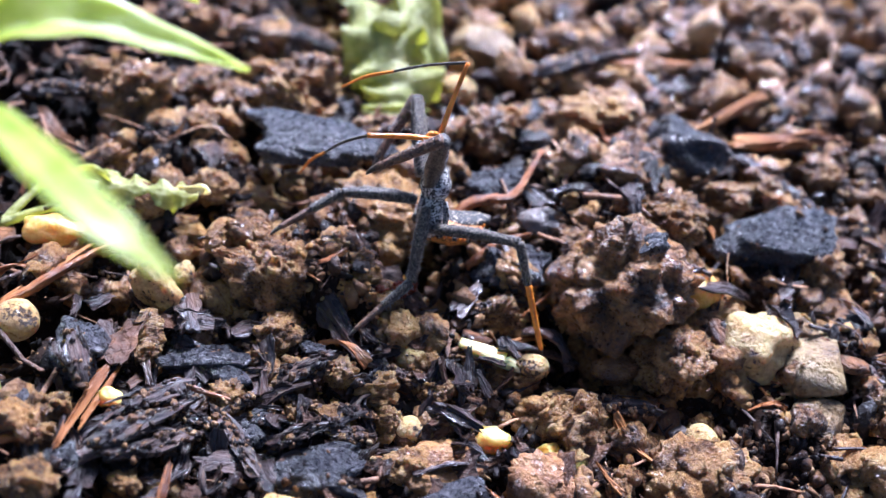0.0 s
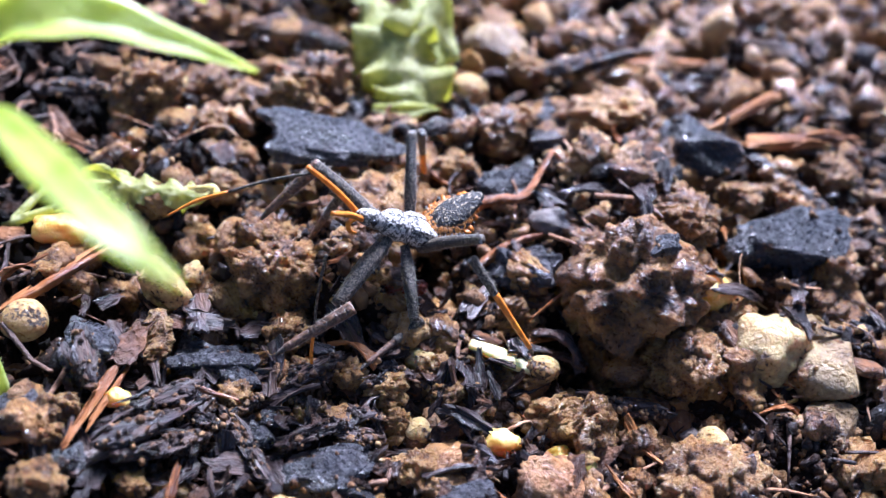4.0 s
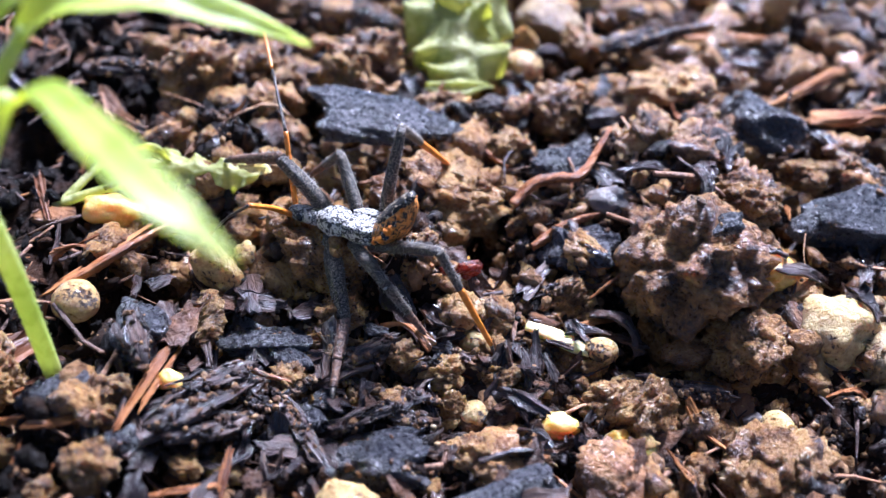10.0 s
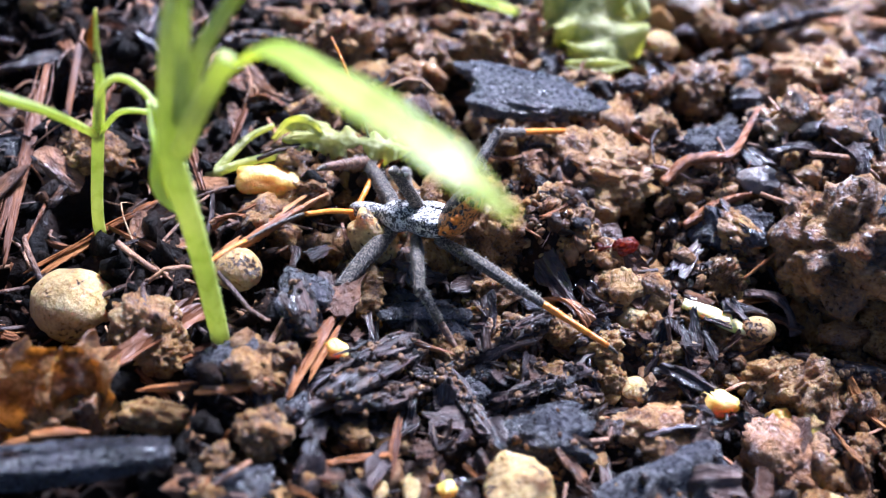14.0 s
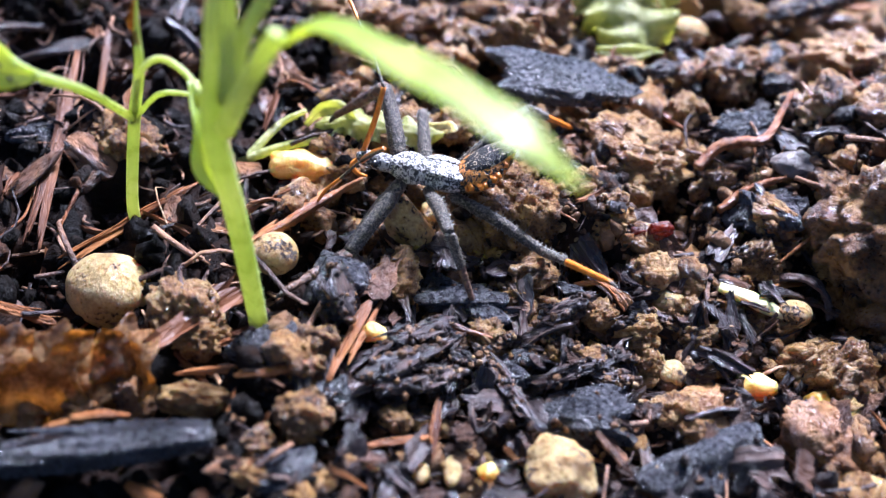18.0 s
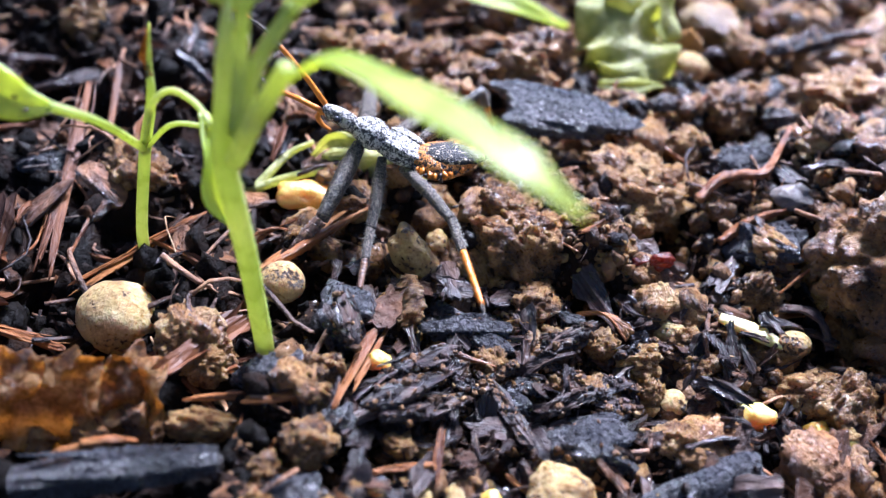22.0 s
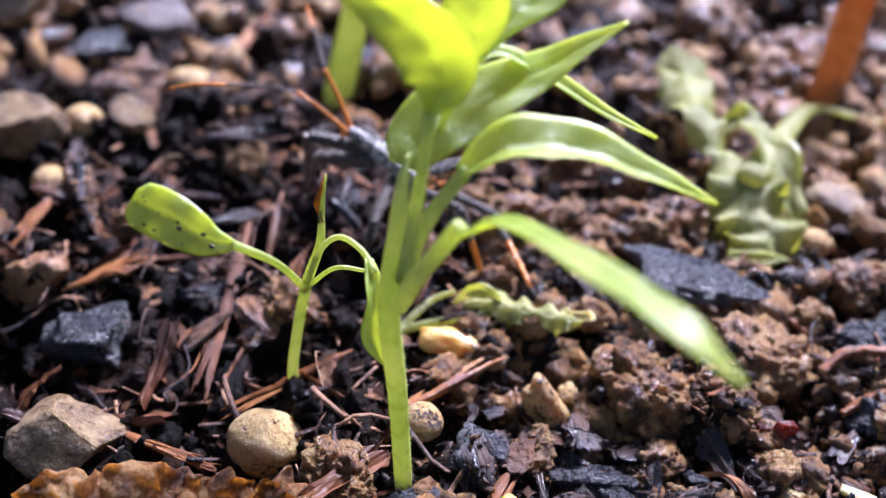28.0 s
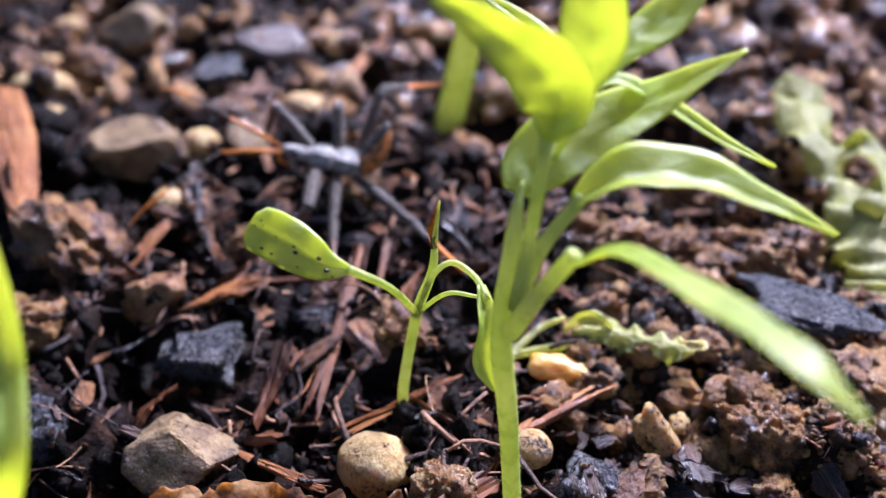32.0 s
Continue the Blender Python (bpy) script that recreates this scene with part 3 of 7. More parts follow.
def loose(name, count, x0, x1, y0, y1, seed, kind, sub, mat, crumbs, shape, lift, label, category, group, tilt=40):
    """Small lumps or shards, each a thing of its own, on ten shared meshes 0.13 cm in radius."""
    rng = np.random.default_rng(seed)
    models = []
    for k in range(10):
        v, f = shaped(kind, seed * 7 + k, sub)
        gv, gf = granules(v * 0.13 * CM, 0.026 * CM, crumbs, seed + k)
        me = bpy.data.meshes.new(name)
        me.from_pydata((v * 0.13 * CM).tolist() + gv.tolist(), [], [tuple(q) for q in f] + (gf + len(v)).tolist())
        me.materials.append(mat)
        me.polygons.foreach_set("use_smooth", [True] * len(me.polygons))
        models.append(me)
    for k in range(count):
        x, y = rng.uniform(x0, x1), rng.uniform(y0, y1)
        s = (0.65 + 0.8 * rng.uniform() ** 2) * (0.55 if woody(x, y) else 1)
        ob = new(name, models[k % 10])
        ob.matrix_world = pose(x * CM, y * CM, (height(x, y) + relief(x, y) + lift * s) * CM, rng.uniform(-tilt, tilt), rng.uniform(-tilt, tilt), rng.uniform(0, 360)) @ Matrix.Diagonal((s * shape[0] * rng.uniform(0.8, 1.3), s * shape[1], s * shape[2], 1))
        tagged(ob, label, category, group)


loose("soil_lump", 290, -0.1, 6.4, -1.5, 3.4, 77, "clod", 3, CLOD, 16, (1, 1, 0.85), 0.05, "small wet brown soil lump of stuck crumbs", "soil lump", "soil lumps")
loose("earth_clump", 230, -0.1, 7.4, -2.0, 4.6, 78, "rag", 3, CLOD, 10, (1.3, 1.1, 0.9), 0.02, "ragged clump of wet brown earth", "earth clump", "earth clumps")
loose("bark_chip", 280, -4.6, 7.4, -2.2, 4.8, 79, "block", 2, CHIP, 3, (1.3, 0.7, 0.35), 0.05, "small dark chip of bark or charcoal", "bark chip", "bark chips", 30)


def shred_model(seed):
    """A flat torn shred of wood, 1 cm long, with split ragged ends and a grooved top: vertices and faces."""
    rng = np.random.default_rng(seed)
    n, m = 9, 5
    top = []
    bend, twist = rng.normal() * 0.10, rng.normal() * 0.5
    width = 0.10 + 0.10 * rng.uniform()
    ends = rng.uniform(0.0, 0.16, (2, m))
    ridge = rng.normal(size=m) * 0.018
    for i in range(n):
        u = i / (n - 1)
        for k in range(m):
            w = 2 * k / (m - 1) - 1
            x = ends[0, k] + u * (1 - ends[0, k] - ends[1, k]) - 0.5
            y = w * width * (0.55 + 0.45 * math.sin(math.pi * min(1, 0.25 + u))) * (1 + 0.15 * rng.normal())
            z = bend * math.sin(math.pi * u) + twist * y * (u - 0.5) + ridge[k] + 0.006 * rng.normal()
            top.append((x, y, z))
    top = np.array(top)
    thick = 0.02 + 0.03 * rng.uniform()
    v = np.vstack([top, top - (0, 0, thick)])
    f, c = [], n * m
    for i in range(n - 1):
        for k in range(m - 1):
            a = i * m + k
            f += [(a, a + m, a + m + 1, a + 1), (c + a + 1, c + a + m + 1, c + a + m, c + a)]
        for k in (0, m - 1):
            a = i * m + k
            q = (a, c + a, c + a + m, a + m)
            f.append(q if k == 0 else q[::-1])
    for i in (0, n - 1):
        for k in range(m - 1):
            a = i * m + k
            q = (a, a + 1, c + a + 1, c + a)
            f.append(q if i == 0 else q[::-1])
    return v, f


def shreds(name, count, x0, x1, y0, y1, small, large, seed, mats, label, category, group, lean=28, wide=(0.5, 1.5)):
    """Loose torn shreds, each a thing of its own, lying and leaning on the soil."""
    rng = np.random.default_rng(seed)
    models = []
    for k in range(16):
        v, f = shred_model(seed * 50 + k)
        me = bpy.data.meshes.new(name)
        me.from_pydata((v * 0.4 * CM).tolist(), [], f)
        me.materials.append(mats[k % len(mats)])
        models.append(me)
    for k in range(count):
        x, y = rng.uniform(x0, x1), rng.uniform(y0, y1)
        s = (small + (large - small) * rng.uniform() ** 2) / 0.4
        ob = new(name, models[k % 16])
        z = height(x, y) + max(relief(x, y), -0.12) + 0.07 + 0.09 * rng.uniform()
        ob.matrix_world = pose(x * CM, y * CM, z * CM, rng.normal() * lean, rng.normal() * lean * 0.6, rng.uniform(0, 360)) @ Matrix.Diagonal((s, s * rng.uniform(*wide), s, 1))
        tagged(ob, label, category, group)


shreds("bark_shred", 300, 0.2, 3.8, -1.5, 0.7, 0.18, 0.62, 61, (SHRED, SHRED, BARK, CHIP), "dark wet bark shred lying among soil crumbs", "bark shred", "bark shreds")
shreds("bark_flake", 110, 2.6, 7.0, 0.6, 5.2, 0.18, 0.7, 62, (SHRED, BARK, CHIP), "dark wet bark flake on brown soil", "bark flake", "bark flakes")
shreds("wood_fleck", 90, -0.4, 6.2, -1.6, 3.6, 0.12, 0.5, 63, (WOOD, ROOTLET), "thin orange-brown wood fleck on wet soil", "wood fleck", "wood flecks", 28, (0.25, 0.6))
shreds("rotten_fibre_strip", 90, -4.2, 0.0, -0.8, 3.6, 0.25, 1.1, 64, (ROOT, SHRED, ROOT), "reddish-brown rotten fibre strip on dark peat", "fibre strip", "fibre strips", 20, (0.25, 0.6))


def fibres(count, x0, x1, y0, y1, seed):
    rng = np.random.default_rng(seed)
    vs, fs, base = [], [], 0
    for _ in range(count):
        x, y = rng.uniform(x0, x1), rng.uniform(y0, y1)
        a, l, r = rng.uniform(0, 6.28), rng.uniform(0.15, 0.8) ** 1.2, rng.uniform(0.006, 0.028)
        z = height(x, y) + relief(x, y) + 0.06
        d = np.array((math.cos(a), math.sin(a), rng.uniform(-0.35, 0.35))) * l / 2
        p = np.array((x, y, z))
        bend = rng.normal(size=3) * l * 0.12
        v, f = tube([p - d, p + bend, p + d], [r, r * 0.9, r * 0.4], 6, 5, rng.uniform(0.4, 1), 0.2, int(rng.integers(1e6)))
        vs.append(v)
        fs += [tuple(q + base for q in face) for face in f]
        base += len(v)
    ob = link("plant_fibres", np.vstack(vs), fs, FIBRE)
    return tagged(ob, "short brown root fibres and splinters mixed in soil", "plant fibres", kind="stuff")


FIBRE = material("mixed_fibre", [(0.2, (0.02, 0.012, 0.012)), (0.5, (0.10, 0.05, 0.03)), (0.75, (0.34, 0.16, 0.07)), (0.95, (0.5, 0.32, 0.16))], 2.0, 0.45, 0.8, 9, island=True)
fibres(640, 0.1, 7.6, -2.2, 6.5, 21)
fibres(420, -4.4, 0.3, -1.0, 3.7, 22)


# ---- leaf and stem helpers ----
def blade(name, pts, widths, mat, parent, up=(0, 0, 1), fold=0.25, wave=0.0, n=26, m=10, thick=0.022, seed=0, droop=0.0, label="", veins=0.016):
    """A leaf blade with thickness: a spine through pts, half widths along it, folded up along the midrib, its rim waved."""
    p = spline(pts, n)
    w = np.maximum(0.006, spline([(q,) for q in widths], n)[:, 0])
    t = np.gradient(p, axis=0)
    t /= np.linalg.norm(t, axis=1)[:, None]
    up = np.array(up, float)
    side = np.cross(t, up)
    side /= np.linalg.norm(side, axis=1)[:, None] + 1e-9
    nor = np.cross(side, t)
    rng = np.random.default_rng(seed)
    ph = rng.uniform(0, 6.28, 2)
    verts, faces = [], []
    for layer in (0.5, -0.5):
        for i in range(n):
            for k in range(m + 1):
                u = 2 * k / m - 1
                rib = -0.25 * max(0, 1 - abs(u) / 0.16) * 0.05
                vein = veins * math.sin(i / n * 34 - abs(u) * 5)
                lift = w[i] * (fold * abs(u) ** 1.3 - droop * u * u + wave * abs(u) ** 2 * math.sin(i * 0.55 + ph[0 if u < 0 else 1])) + vein * (1 - abs(u)) * min(1, w[i] * 3) + rib
                edge = thick * layer * (1 - 0.8 * abs(u) ** 6)
                verts.append(p[i] + side[i] * w[i] * u * (1 + 0.05 * wave * math.sin(i * 1.1 + 2 * u)) + nor[i] * (lift + edge))
    row, half = m + 1, n * (m + 1)
    for i in range(n - 1):
        for k in range(m):
            a = i * row + k
            faces += [(a, a + 1, a + row + 1, a + row), (half + a + row, half + a + row + 1, half + a + 1, half + a)]
        for k in (0, m):
            a = i * row + k
            q = (a, a + row, half + a + row, half + a)
            faces.append(q if k == 0 else q[::-1])
    for i in (0, n - 1):
        for k in range(m):
            a = i * row + k
            q = (a, half + a, half + a + 1, a + 1)
            faces.append(q if i == 0 else q[::-1])
    return link(name, np.array(verts) * CM, faces, mat, parent, label)


def empty(name, x, y, z, label, category, group=""):
    ob = new(name)
    ob.location = (x * CM, y * CM, z * CM)
    return tagged(ob, label, category, group)


def limb(name, pts, radii, mat, parent, label="", n=18, sides=18, flat=1.0, rough=0.006, seed=0):
    v, f = tube(pts, radii, n, sides, flat, rough, seed)
    return link(name, v, f, mat, parent, label)


# ---- stones, clods, charcoal, sticks ----
clod(1.620, 3.238, 0.197, 0.305, 0.305, 0.260, 1, 101)
clod(0.206, 2.895, 0.177, 0.358, 0.318, 0.270, 1, 102)
clod(4.305, 3.054, 0.310, 0.393, 0.314, 0.267, 1, 103)
clod(4.360, 1.112, 0.134, 0.475, 0.500, 0.404, 1, 104)
clod(4.755, 0.622, -0.110, 0.285, 0.285, 0.243, 1, 105)
clod(4.921, -0.343, -0.291, 0.413, 0.217, 0.174, 1, 106)
clod(3.312, 2.839, 0.183, 0.231, 0.231, 0.196, 1, 107)
clod(1.613, 0.995, -0.026, 0.344, 0.275, 0.234, 1, 108)
clod(2.620, 1.881, 0.066, 0.205, 0.227, 0.174, 1, 109)
clod(5.822, 5.073, 0.138, 0.402, 0.278, 0.237, 1, 110)
clod(4.072, 2.401, 0.369, 0.235, 0.198, 0.168, 1, 111)
clod(4.771, 1.763, 0.328, 0.252, 0.216, 0.183, 1, 112)
clod(3.543, 3.990, 0.114, 0.209, 0.167, 0.142, 1, 113)
clod(1.108, 2.970, 0.186, 0.195, 0.156, 0.133, 1, 114)
clod(0.834, 2.570, 0.185, 0.165, 0.140, 0.119, 1, 115)
clod(4.086, 0.053, -0.334, 0.286, 0.209, 0.178, 1, 116)
clod(2.998, 0.249, -0.299, 0.209, 0.143, 0.121, 1, 117)
clod(6.223, 4.910, 0.120, 0.339, 0.216, 0.183, 1, 118)
clod(5.469, 3.767, 0.122, 0.239, 0.169, 0.143, 1, 119)
clod(2.920, 2.373, 0.112, 0.174, 0.149, 0.127, 1, 120)
clod(6.238, 2.826, 0.108, 0.189, 0.194, 0.160, 1, 121)
clod(2.558, 0.200, -0.236, 0.174, 0.131, 0.111, 1, 122)
clod(1.727, 1.989, 0.116, 0.170, 0.121, 0.103, 1, 123)
clod(5.256, 4.689, 0.103, 0.268, 0.164, 0.131, 1, 124)
clod(6.109, 3.210, 0.102, 0.220, 0.137, 0.117, 1, 125)
clod(2.899, 0.455, -0.229, 0.133, 0.111, 0.094, 1, 126)
clod(1.614, 1.459, 0.022, 0.165, 0.141, 0.120, 1, 127)
tan(5.880, 0.712, -0.129, 0.284, 0.405, 0.242, 1, 128, "tan crumbly stone mixed with earth on the soil")
pumice(5.446, 0.818, -0.078, 0.293, 0.306, 0.249, 1, 129, "pale tan pumice stone with dark specks")
clod(4.490, 2.121, 0.406, 0.158, 0.158, 0.134, 1, 130, "small tan soil nub standing on a clod")
clod(6.020, 1.637, 0.037, 0.224, 0.247, 0.191, 1, 131)
rust(3.032, -0.383, -0.381, 0.265, 0.191, 0.162, 1, 132)
rust(3.860, -0.412, -0.421, 0.310, 0.171, 0.137, 1, 133)
rust(4.361, 0.562, -0.190, 0.192, 0.136, 0.115, 1, 134)
char(3.682, 3.129, 0.187, 0.209, 0.183, 0.137, 1, 135)
char(5.026, 2.698, 0.327, 0.399, 0.283, 0.212, 1, 136)
char(5.651, 1.797, 0.155, 0.559, 0.323, 0.258, 1, 137)
char(3.481, 1.356, 0.034, 0.291, 0.221, 0.166, 1, 138)
char(0.395, 0.136, 0.047, 0.208, 0.256, 0.156, 1, 139)
char(2.206, -0.554, -0.304, 0.323, 0.188, 0.150, 1, 140)
char(-0.075, -0.543, 0.016, 0.233, 0.170, 0.127, 1, 141)
char(2.060, 3.138, 0.131, 0.157, 0.165, 0.118, 1, 142)
char(2.236, 3.782, 0.093, 0.110, 0.110, 0.082, 1, 143)
char(4.015, 4.620, 0.090, 0.175, 0.117, 0.087, 1, 144)
char(5.915, 3.918, 0.091, 0.200, 0.115, 0.092, 1, 145)
char(2.980, 0.552, -0.232, 0.067, 0.140, 0.050, 1, 146, "small blue-black charcoal flake")
char(4.498, 1.011, 0.707, 0.130, 0.076, 0.060, 1, 147, "small blue-black charcoal flake")
grey(3.799, 1.740, 0.206, 0.249, 0.142, 0.114, 1, 148)
grey(4.824, 0.075, -0.292, 0.100, 0.089, 0.067, 1, 149)
char(1.271, 0.294, -0.199, 0.364, 0.166, 0.132, 1, 150, "flat dark charcoal flake bedded in soil")
slab(1.161, 2.389, 0.419, 2.517, 2.190, 0.309, 0.227, 151)
slab(3.068, 1.949, 0.211, 3.580, 2.176, 0.349, 0.117, 152, "bluish charcoal sliver on the soil")
bark(3.735, 3.778, 0.238, 4.684, 4.329, 0.223, 0.109, 153)
bark(3.827, 0.279, -0.222, 4.662, 0.146, -0.174, 0.089, 154)
bark(2.557, 2.739, 0.210, 3.085, 2.911, 0.227, 0.086, 155)
bark(5.387, 2.853, 0.305, 6.124, 2.178, 0.176, 0.090, 156)
bark(1.442, -0.211, -0.181, 1.881, -0.808, -0.232, 0.060, 157)
bark(4.511, 2.752, 0.411, 4.724, 2.003, 0.443, 0.057, 158)
bark(-0.757, 2.900, 0.193, 0.031, 2.926, 0.226, 0.103, 159)
splint(4.434, 4.116, 0.201, 5.432, 4.251, 0.191, 0.077, 160)
splint(5.128, 2.980, 0.332, 6.244, 4.174, 0.200, 0.092, 161)
splint(0.500, -0.682, -0.003, 0.710, 0.066, -0.016, 0.037, 162)
splint(5.390, 2.810, 0.370, 6.399, 3.178, 0.254, 0.157, 163)
splint(-0.300, 0.369, 0.099, 0.322, 1.264, 0.080, 0.048, 164)
splint(-0.181, -0.800, 0.039, 0.287, -0.704, 0.067, 0.064, 165, "reddish bark sliver with a pale broken end")
cream(-0.099, 0.282, 0.084, 0.167, 0.167, 0.142, 1, 166)
cream(2.810, -0.069, -0.346, 0.121, 0.108, 0.092, 1, 167)
cream(3.016, 3.577, 0.111, 0.168, 0.157, 0.133, 1, 168)
cream(2.789, 0.485, -0.195, 0.115, 0.102, 0.087, 1, 169)
cream(0.388, 3.199, 0.128, 0.129, 0.129, 0.109, 1, 170)
cream(4.957, 0.001, -0.278, 0.137, 0.137, 0.117, 1, 171)
cream(1.339, 1.193, -0.055, 0.079, 0.079, 0.067, 1, 172)
pebble = pumice(0.80, 0.80, 0.03, 0.25, 0.145, 0.155, 1, 173, "knobbly cream pumice pebble leaning on the soil")
pebble.matrix_world = pose(0.80 * CM, 0.80 * CM, 0.03 * CM, 10, 48, -20)
tan(3.219, 4.217, 0.137, 0.326, 0.270, 0.229, 1, 174, "orange-tan rounded stone on the soil")
grain(-0.083, 1.295, 0.004, 0.252, 0.149, 0.119, 1, 175)
grain(3.414, -0.088, -0.415, 0.135, 0.113, 0.096, 1, 176)
grain(4.024, -0.288, -0.411, 0.138, 0.121, 0.103, 1, 177)
grain(4.947, 1.212, 0.075, 0.200, 0.176, 0.150, 1, 178)
grain(3.846, -0.186, -0.426, 0.108, 0.098, 0.083, 1, 179)
grain(4.944, 0.772, -0.125, 0.069, 0.069, 0.059, 1, 180)
pumice(0.963, 1.065, -0.062, 0.079, 0.108, 0.067, 1, 181)
cream(3.699, 0.505, -0.181, 0.139, 0.112, 0.096, 1, 182, "smooth cream seed beside a pale sliver")
# pale sliver
stick("pale_sliver", [(3.136, 0.618, -0.095), (3.386, 0.542, -0.116), (3.635, 0.466, -0.176)], [0.045, 0.068, 0.075, 0.04], STRAW, "pale yellow straw sliver lying on the soil", "straw", 0.6, 0.12, 5)
root([(2.973, 1.642, 0.156), (3.120, 1.800, 0.250), (3.300, 1.850, 0.300), (3.501, 1.900, 0.330), (3.723, 2.379, 0.430)], 0.058, 183, "reddish-brown root arching over the soil")
root([(2.677, 2.395, 0.159), (2.781, 2.233, 0.151), (2.928, 2.109, 0.150)], 0.029, 184)
root([(3.602, 0.909, -0.064), (3.810, 1.087, 0.029), (3.935, 1.173, 0.082)], 0.022, 185)
root([(3.148, 1.318, 0.031), (3.404, 1.521, 0.115), (3.663, 1.601, 0.194)], 0.049, 186)
lump("red_flake", 2.612, 0.960, 0.04, 0.15, 0.08, 0.13, 12, 187, RED, "rag", "dark red translucent resin flake stuck to a clod", "resin flake", 4, 30)
cream(-1.265, 0.028, -0.191, 0.295, 0.295, 0.250, 1, 188, "large cream pumice ball with dark specks")
pumice(2.036, -1.031, -0.288, 0.248, 0.234, 0.199, 1, 189, "cream-orange pumice stone on dark soil")
char(-0.052, -0.517, 0.017, 0.181, 0.151, 0.113, 1, 190)
char(0.212, -1.395, -0.153, 0.334, 0.172, 0.138, 1, 191)
char(0.482, -0.797, -0.077, 0.108, 0.108, 0.081, 1, 192)
char(2.203, -0.584, -0.298, 0.297, 0.225, 0.169, 1, 193)
char(2.971, -0.895, -0.353, 0.460, 0.235, 0.188, 1, 194)
char(-1.420, 2.953, 0.080, 0.225, 0.172, 0.129, 1, 195)
rust(-0.837, -0.871, -0.214, 0.163, 0.165, 0.138, 1, 196, "brown rotten leaf lump on the soil")
rust(-1.511, -0.951, -0.292, 0.229, 0.167, 0.142, 1, 197, "brown rotten leaf lump on the soil")
rust(-1.162, -0.963, -0.277, 0.164, 0.144, 0.122, 1, 198, "brown rotten leaf lump on the soil")
rust(-1.741, -0.727, -0.303, 0.170, 0.128, 0.109, 1, 199, "brown rotten leaf lump on the soil")
clod(-0.631, -0.252, -0.099, 0.314, 0.199, 0.169, 1, 200)
clod(0.333, -1.036, -0.070, 0.165, 0.165, 0.140, 1, 201)
clod(0.071, -1.219, -0.117, 0.106, 0.106, 0.090, 1, 202)
clod(-1.604, 1.414, -0.048, 0.230, 0.230, 0.195, 1, 203)
clod(1.716, 1.140, 0.004, 0.352, 0.250, 0.212, 1, 204)
clod(2.452, 1.756, 0.080, 0.406, 0.298, 0.254, 1, 205)
clod(1.462, -0.003, -0.244, 0.148, 0.127, 0.108, 1, 206)
clod(2.239, -0.072, -0.283, 0.169, 0.106, 0.090, 1, 207)
clod(-0.397, -0.933, -0.120, 0.218, 0.119, 0.095, 1, 208)
clod(3.290, 0.511, -0.269, 0.180, 0.112, 0.096, 1, 209)
clod(3.814, 0.153, -0.345, 0.246, 0.179, 0.152, 1, 210)
rust(3.783, -0.547, -0.401, 0.322, 0.247, 0.210, 1, 211)
grain(3.359, -0.066, -0.415, 0.092, 0.092, 0.078, 1, 212)
grain(3.911, -0.275, -0.424, 0.136, 0.114, 0.097, 1, 213)
grain(1.548, -1.141, -0.320, 0.066, 0.066, 0.056, 1, 214)
grain(0.676, -0.249, -0.096, 0.102, 0.082, 0.070, 1, 215)
cream(2.747, 0.494, -0.183, 0.099, 0.088, 0.075, 1, 216)
cream(4.089, -0.848, -0.403, 0.201, 0.106, 0.085, 1, 217)
cream(0.732, -1.240, -0.210, 0.115, 0.096, 0.082, 1, 218)
cream(1.316, -1.138, -0.304, 0.062, 0.123, 0.053, 1, 219)
cream(1.116, -1.192, -0.286, 0.054, 0.087, 0.046, 1, 220)
thick_rod = rod(-1.496, -1.537, -0.155, -0.219, -1.278, 0.009, 0.152, 221, "thick charred black stick lying on the soil")
for k in range(9):
    rng = np.random.default_rng(2210 + k)
    a, lo = 0.2 + 2.7 * rng.uniform(), rng.uniform(-0.62, 0.1)
    line = [(lo + 0.22 * i, 0.135 * math.cos(a + 0.05 * i), 0.112 * math.sin(a + 0.05 * i)) for i in range(4)]
    v, f = tube(line, [0.006, 0.02, 0.022, 0.006], 14, 6, 0.7, 0.35, 2300 + k)
    link("wood_ridge", v, f, CHAR).parent = thick_rod
v, f = shaped("bark", 2222, 4)
stump = link("broken_end", (v * (0.09, 0.115, 0.10) + (0.60, 0.0, 0.0)) * CM, f, BARK, None, "splintered dark broken end")
stump.parent = thick_rod
splint(-0.536, -0.771, -0.059, 0.257, -0.682, 0.068, 0.057, 222, "reddish bark sliver with a pale broken end")
splint(0.720, -1.162, -0.135, 1.162, -0.944, -0.205, 0.030, 223)
splint(1.168, -0.608, -0.192, 1.151, -1.024, -0.211, 0.027, 224)
splint(-0.971, 0.654, -0.092, -0.600, 0.773, -0.008, 0.026, 225)
splint(-1.979, -0.212, -0.210, -1.560, -0.325, -0.209, 0.055, 226)
splint(0.865, -0.182, -0.081, 1.356, -0.275, -0.194, 0.040, 227)
splint(-1.177, -1.011, -0.218, -1.132, -0.630, -0.196, 0.047, 228)
bark(2.341, 0.153, -0.153, 2.757, 0.331, -0.160, 0.054, 229)
root([(-0.231, 0.352, 0.132), (0.081, 0.744, 0.140), (0.401, 1.182, 0.092)], 0.045, 230)
root([(3.314, -0.467, -0.366), (3.600, -0.716, -0.367), (3.860, -0.989, -0.334)], 0.018, 231, "thin pale root on the soil")
root([(1.563, 1.294, 0.148), (1.789, 1.082, 0.137), (2.044, 0.864, 0.172)], 0.022, 232)
strip(-1.964, 0.369, -0.115, -2.048, 1.861, 0.108, 0.107, 233)
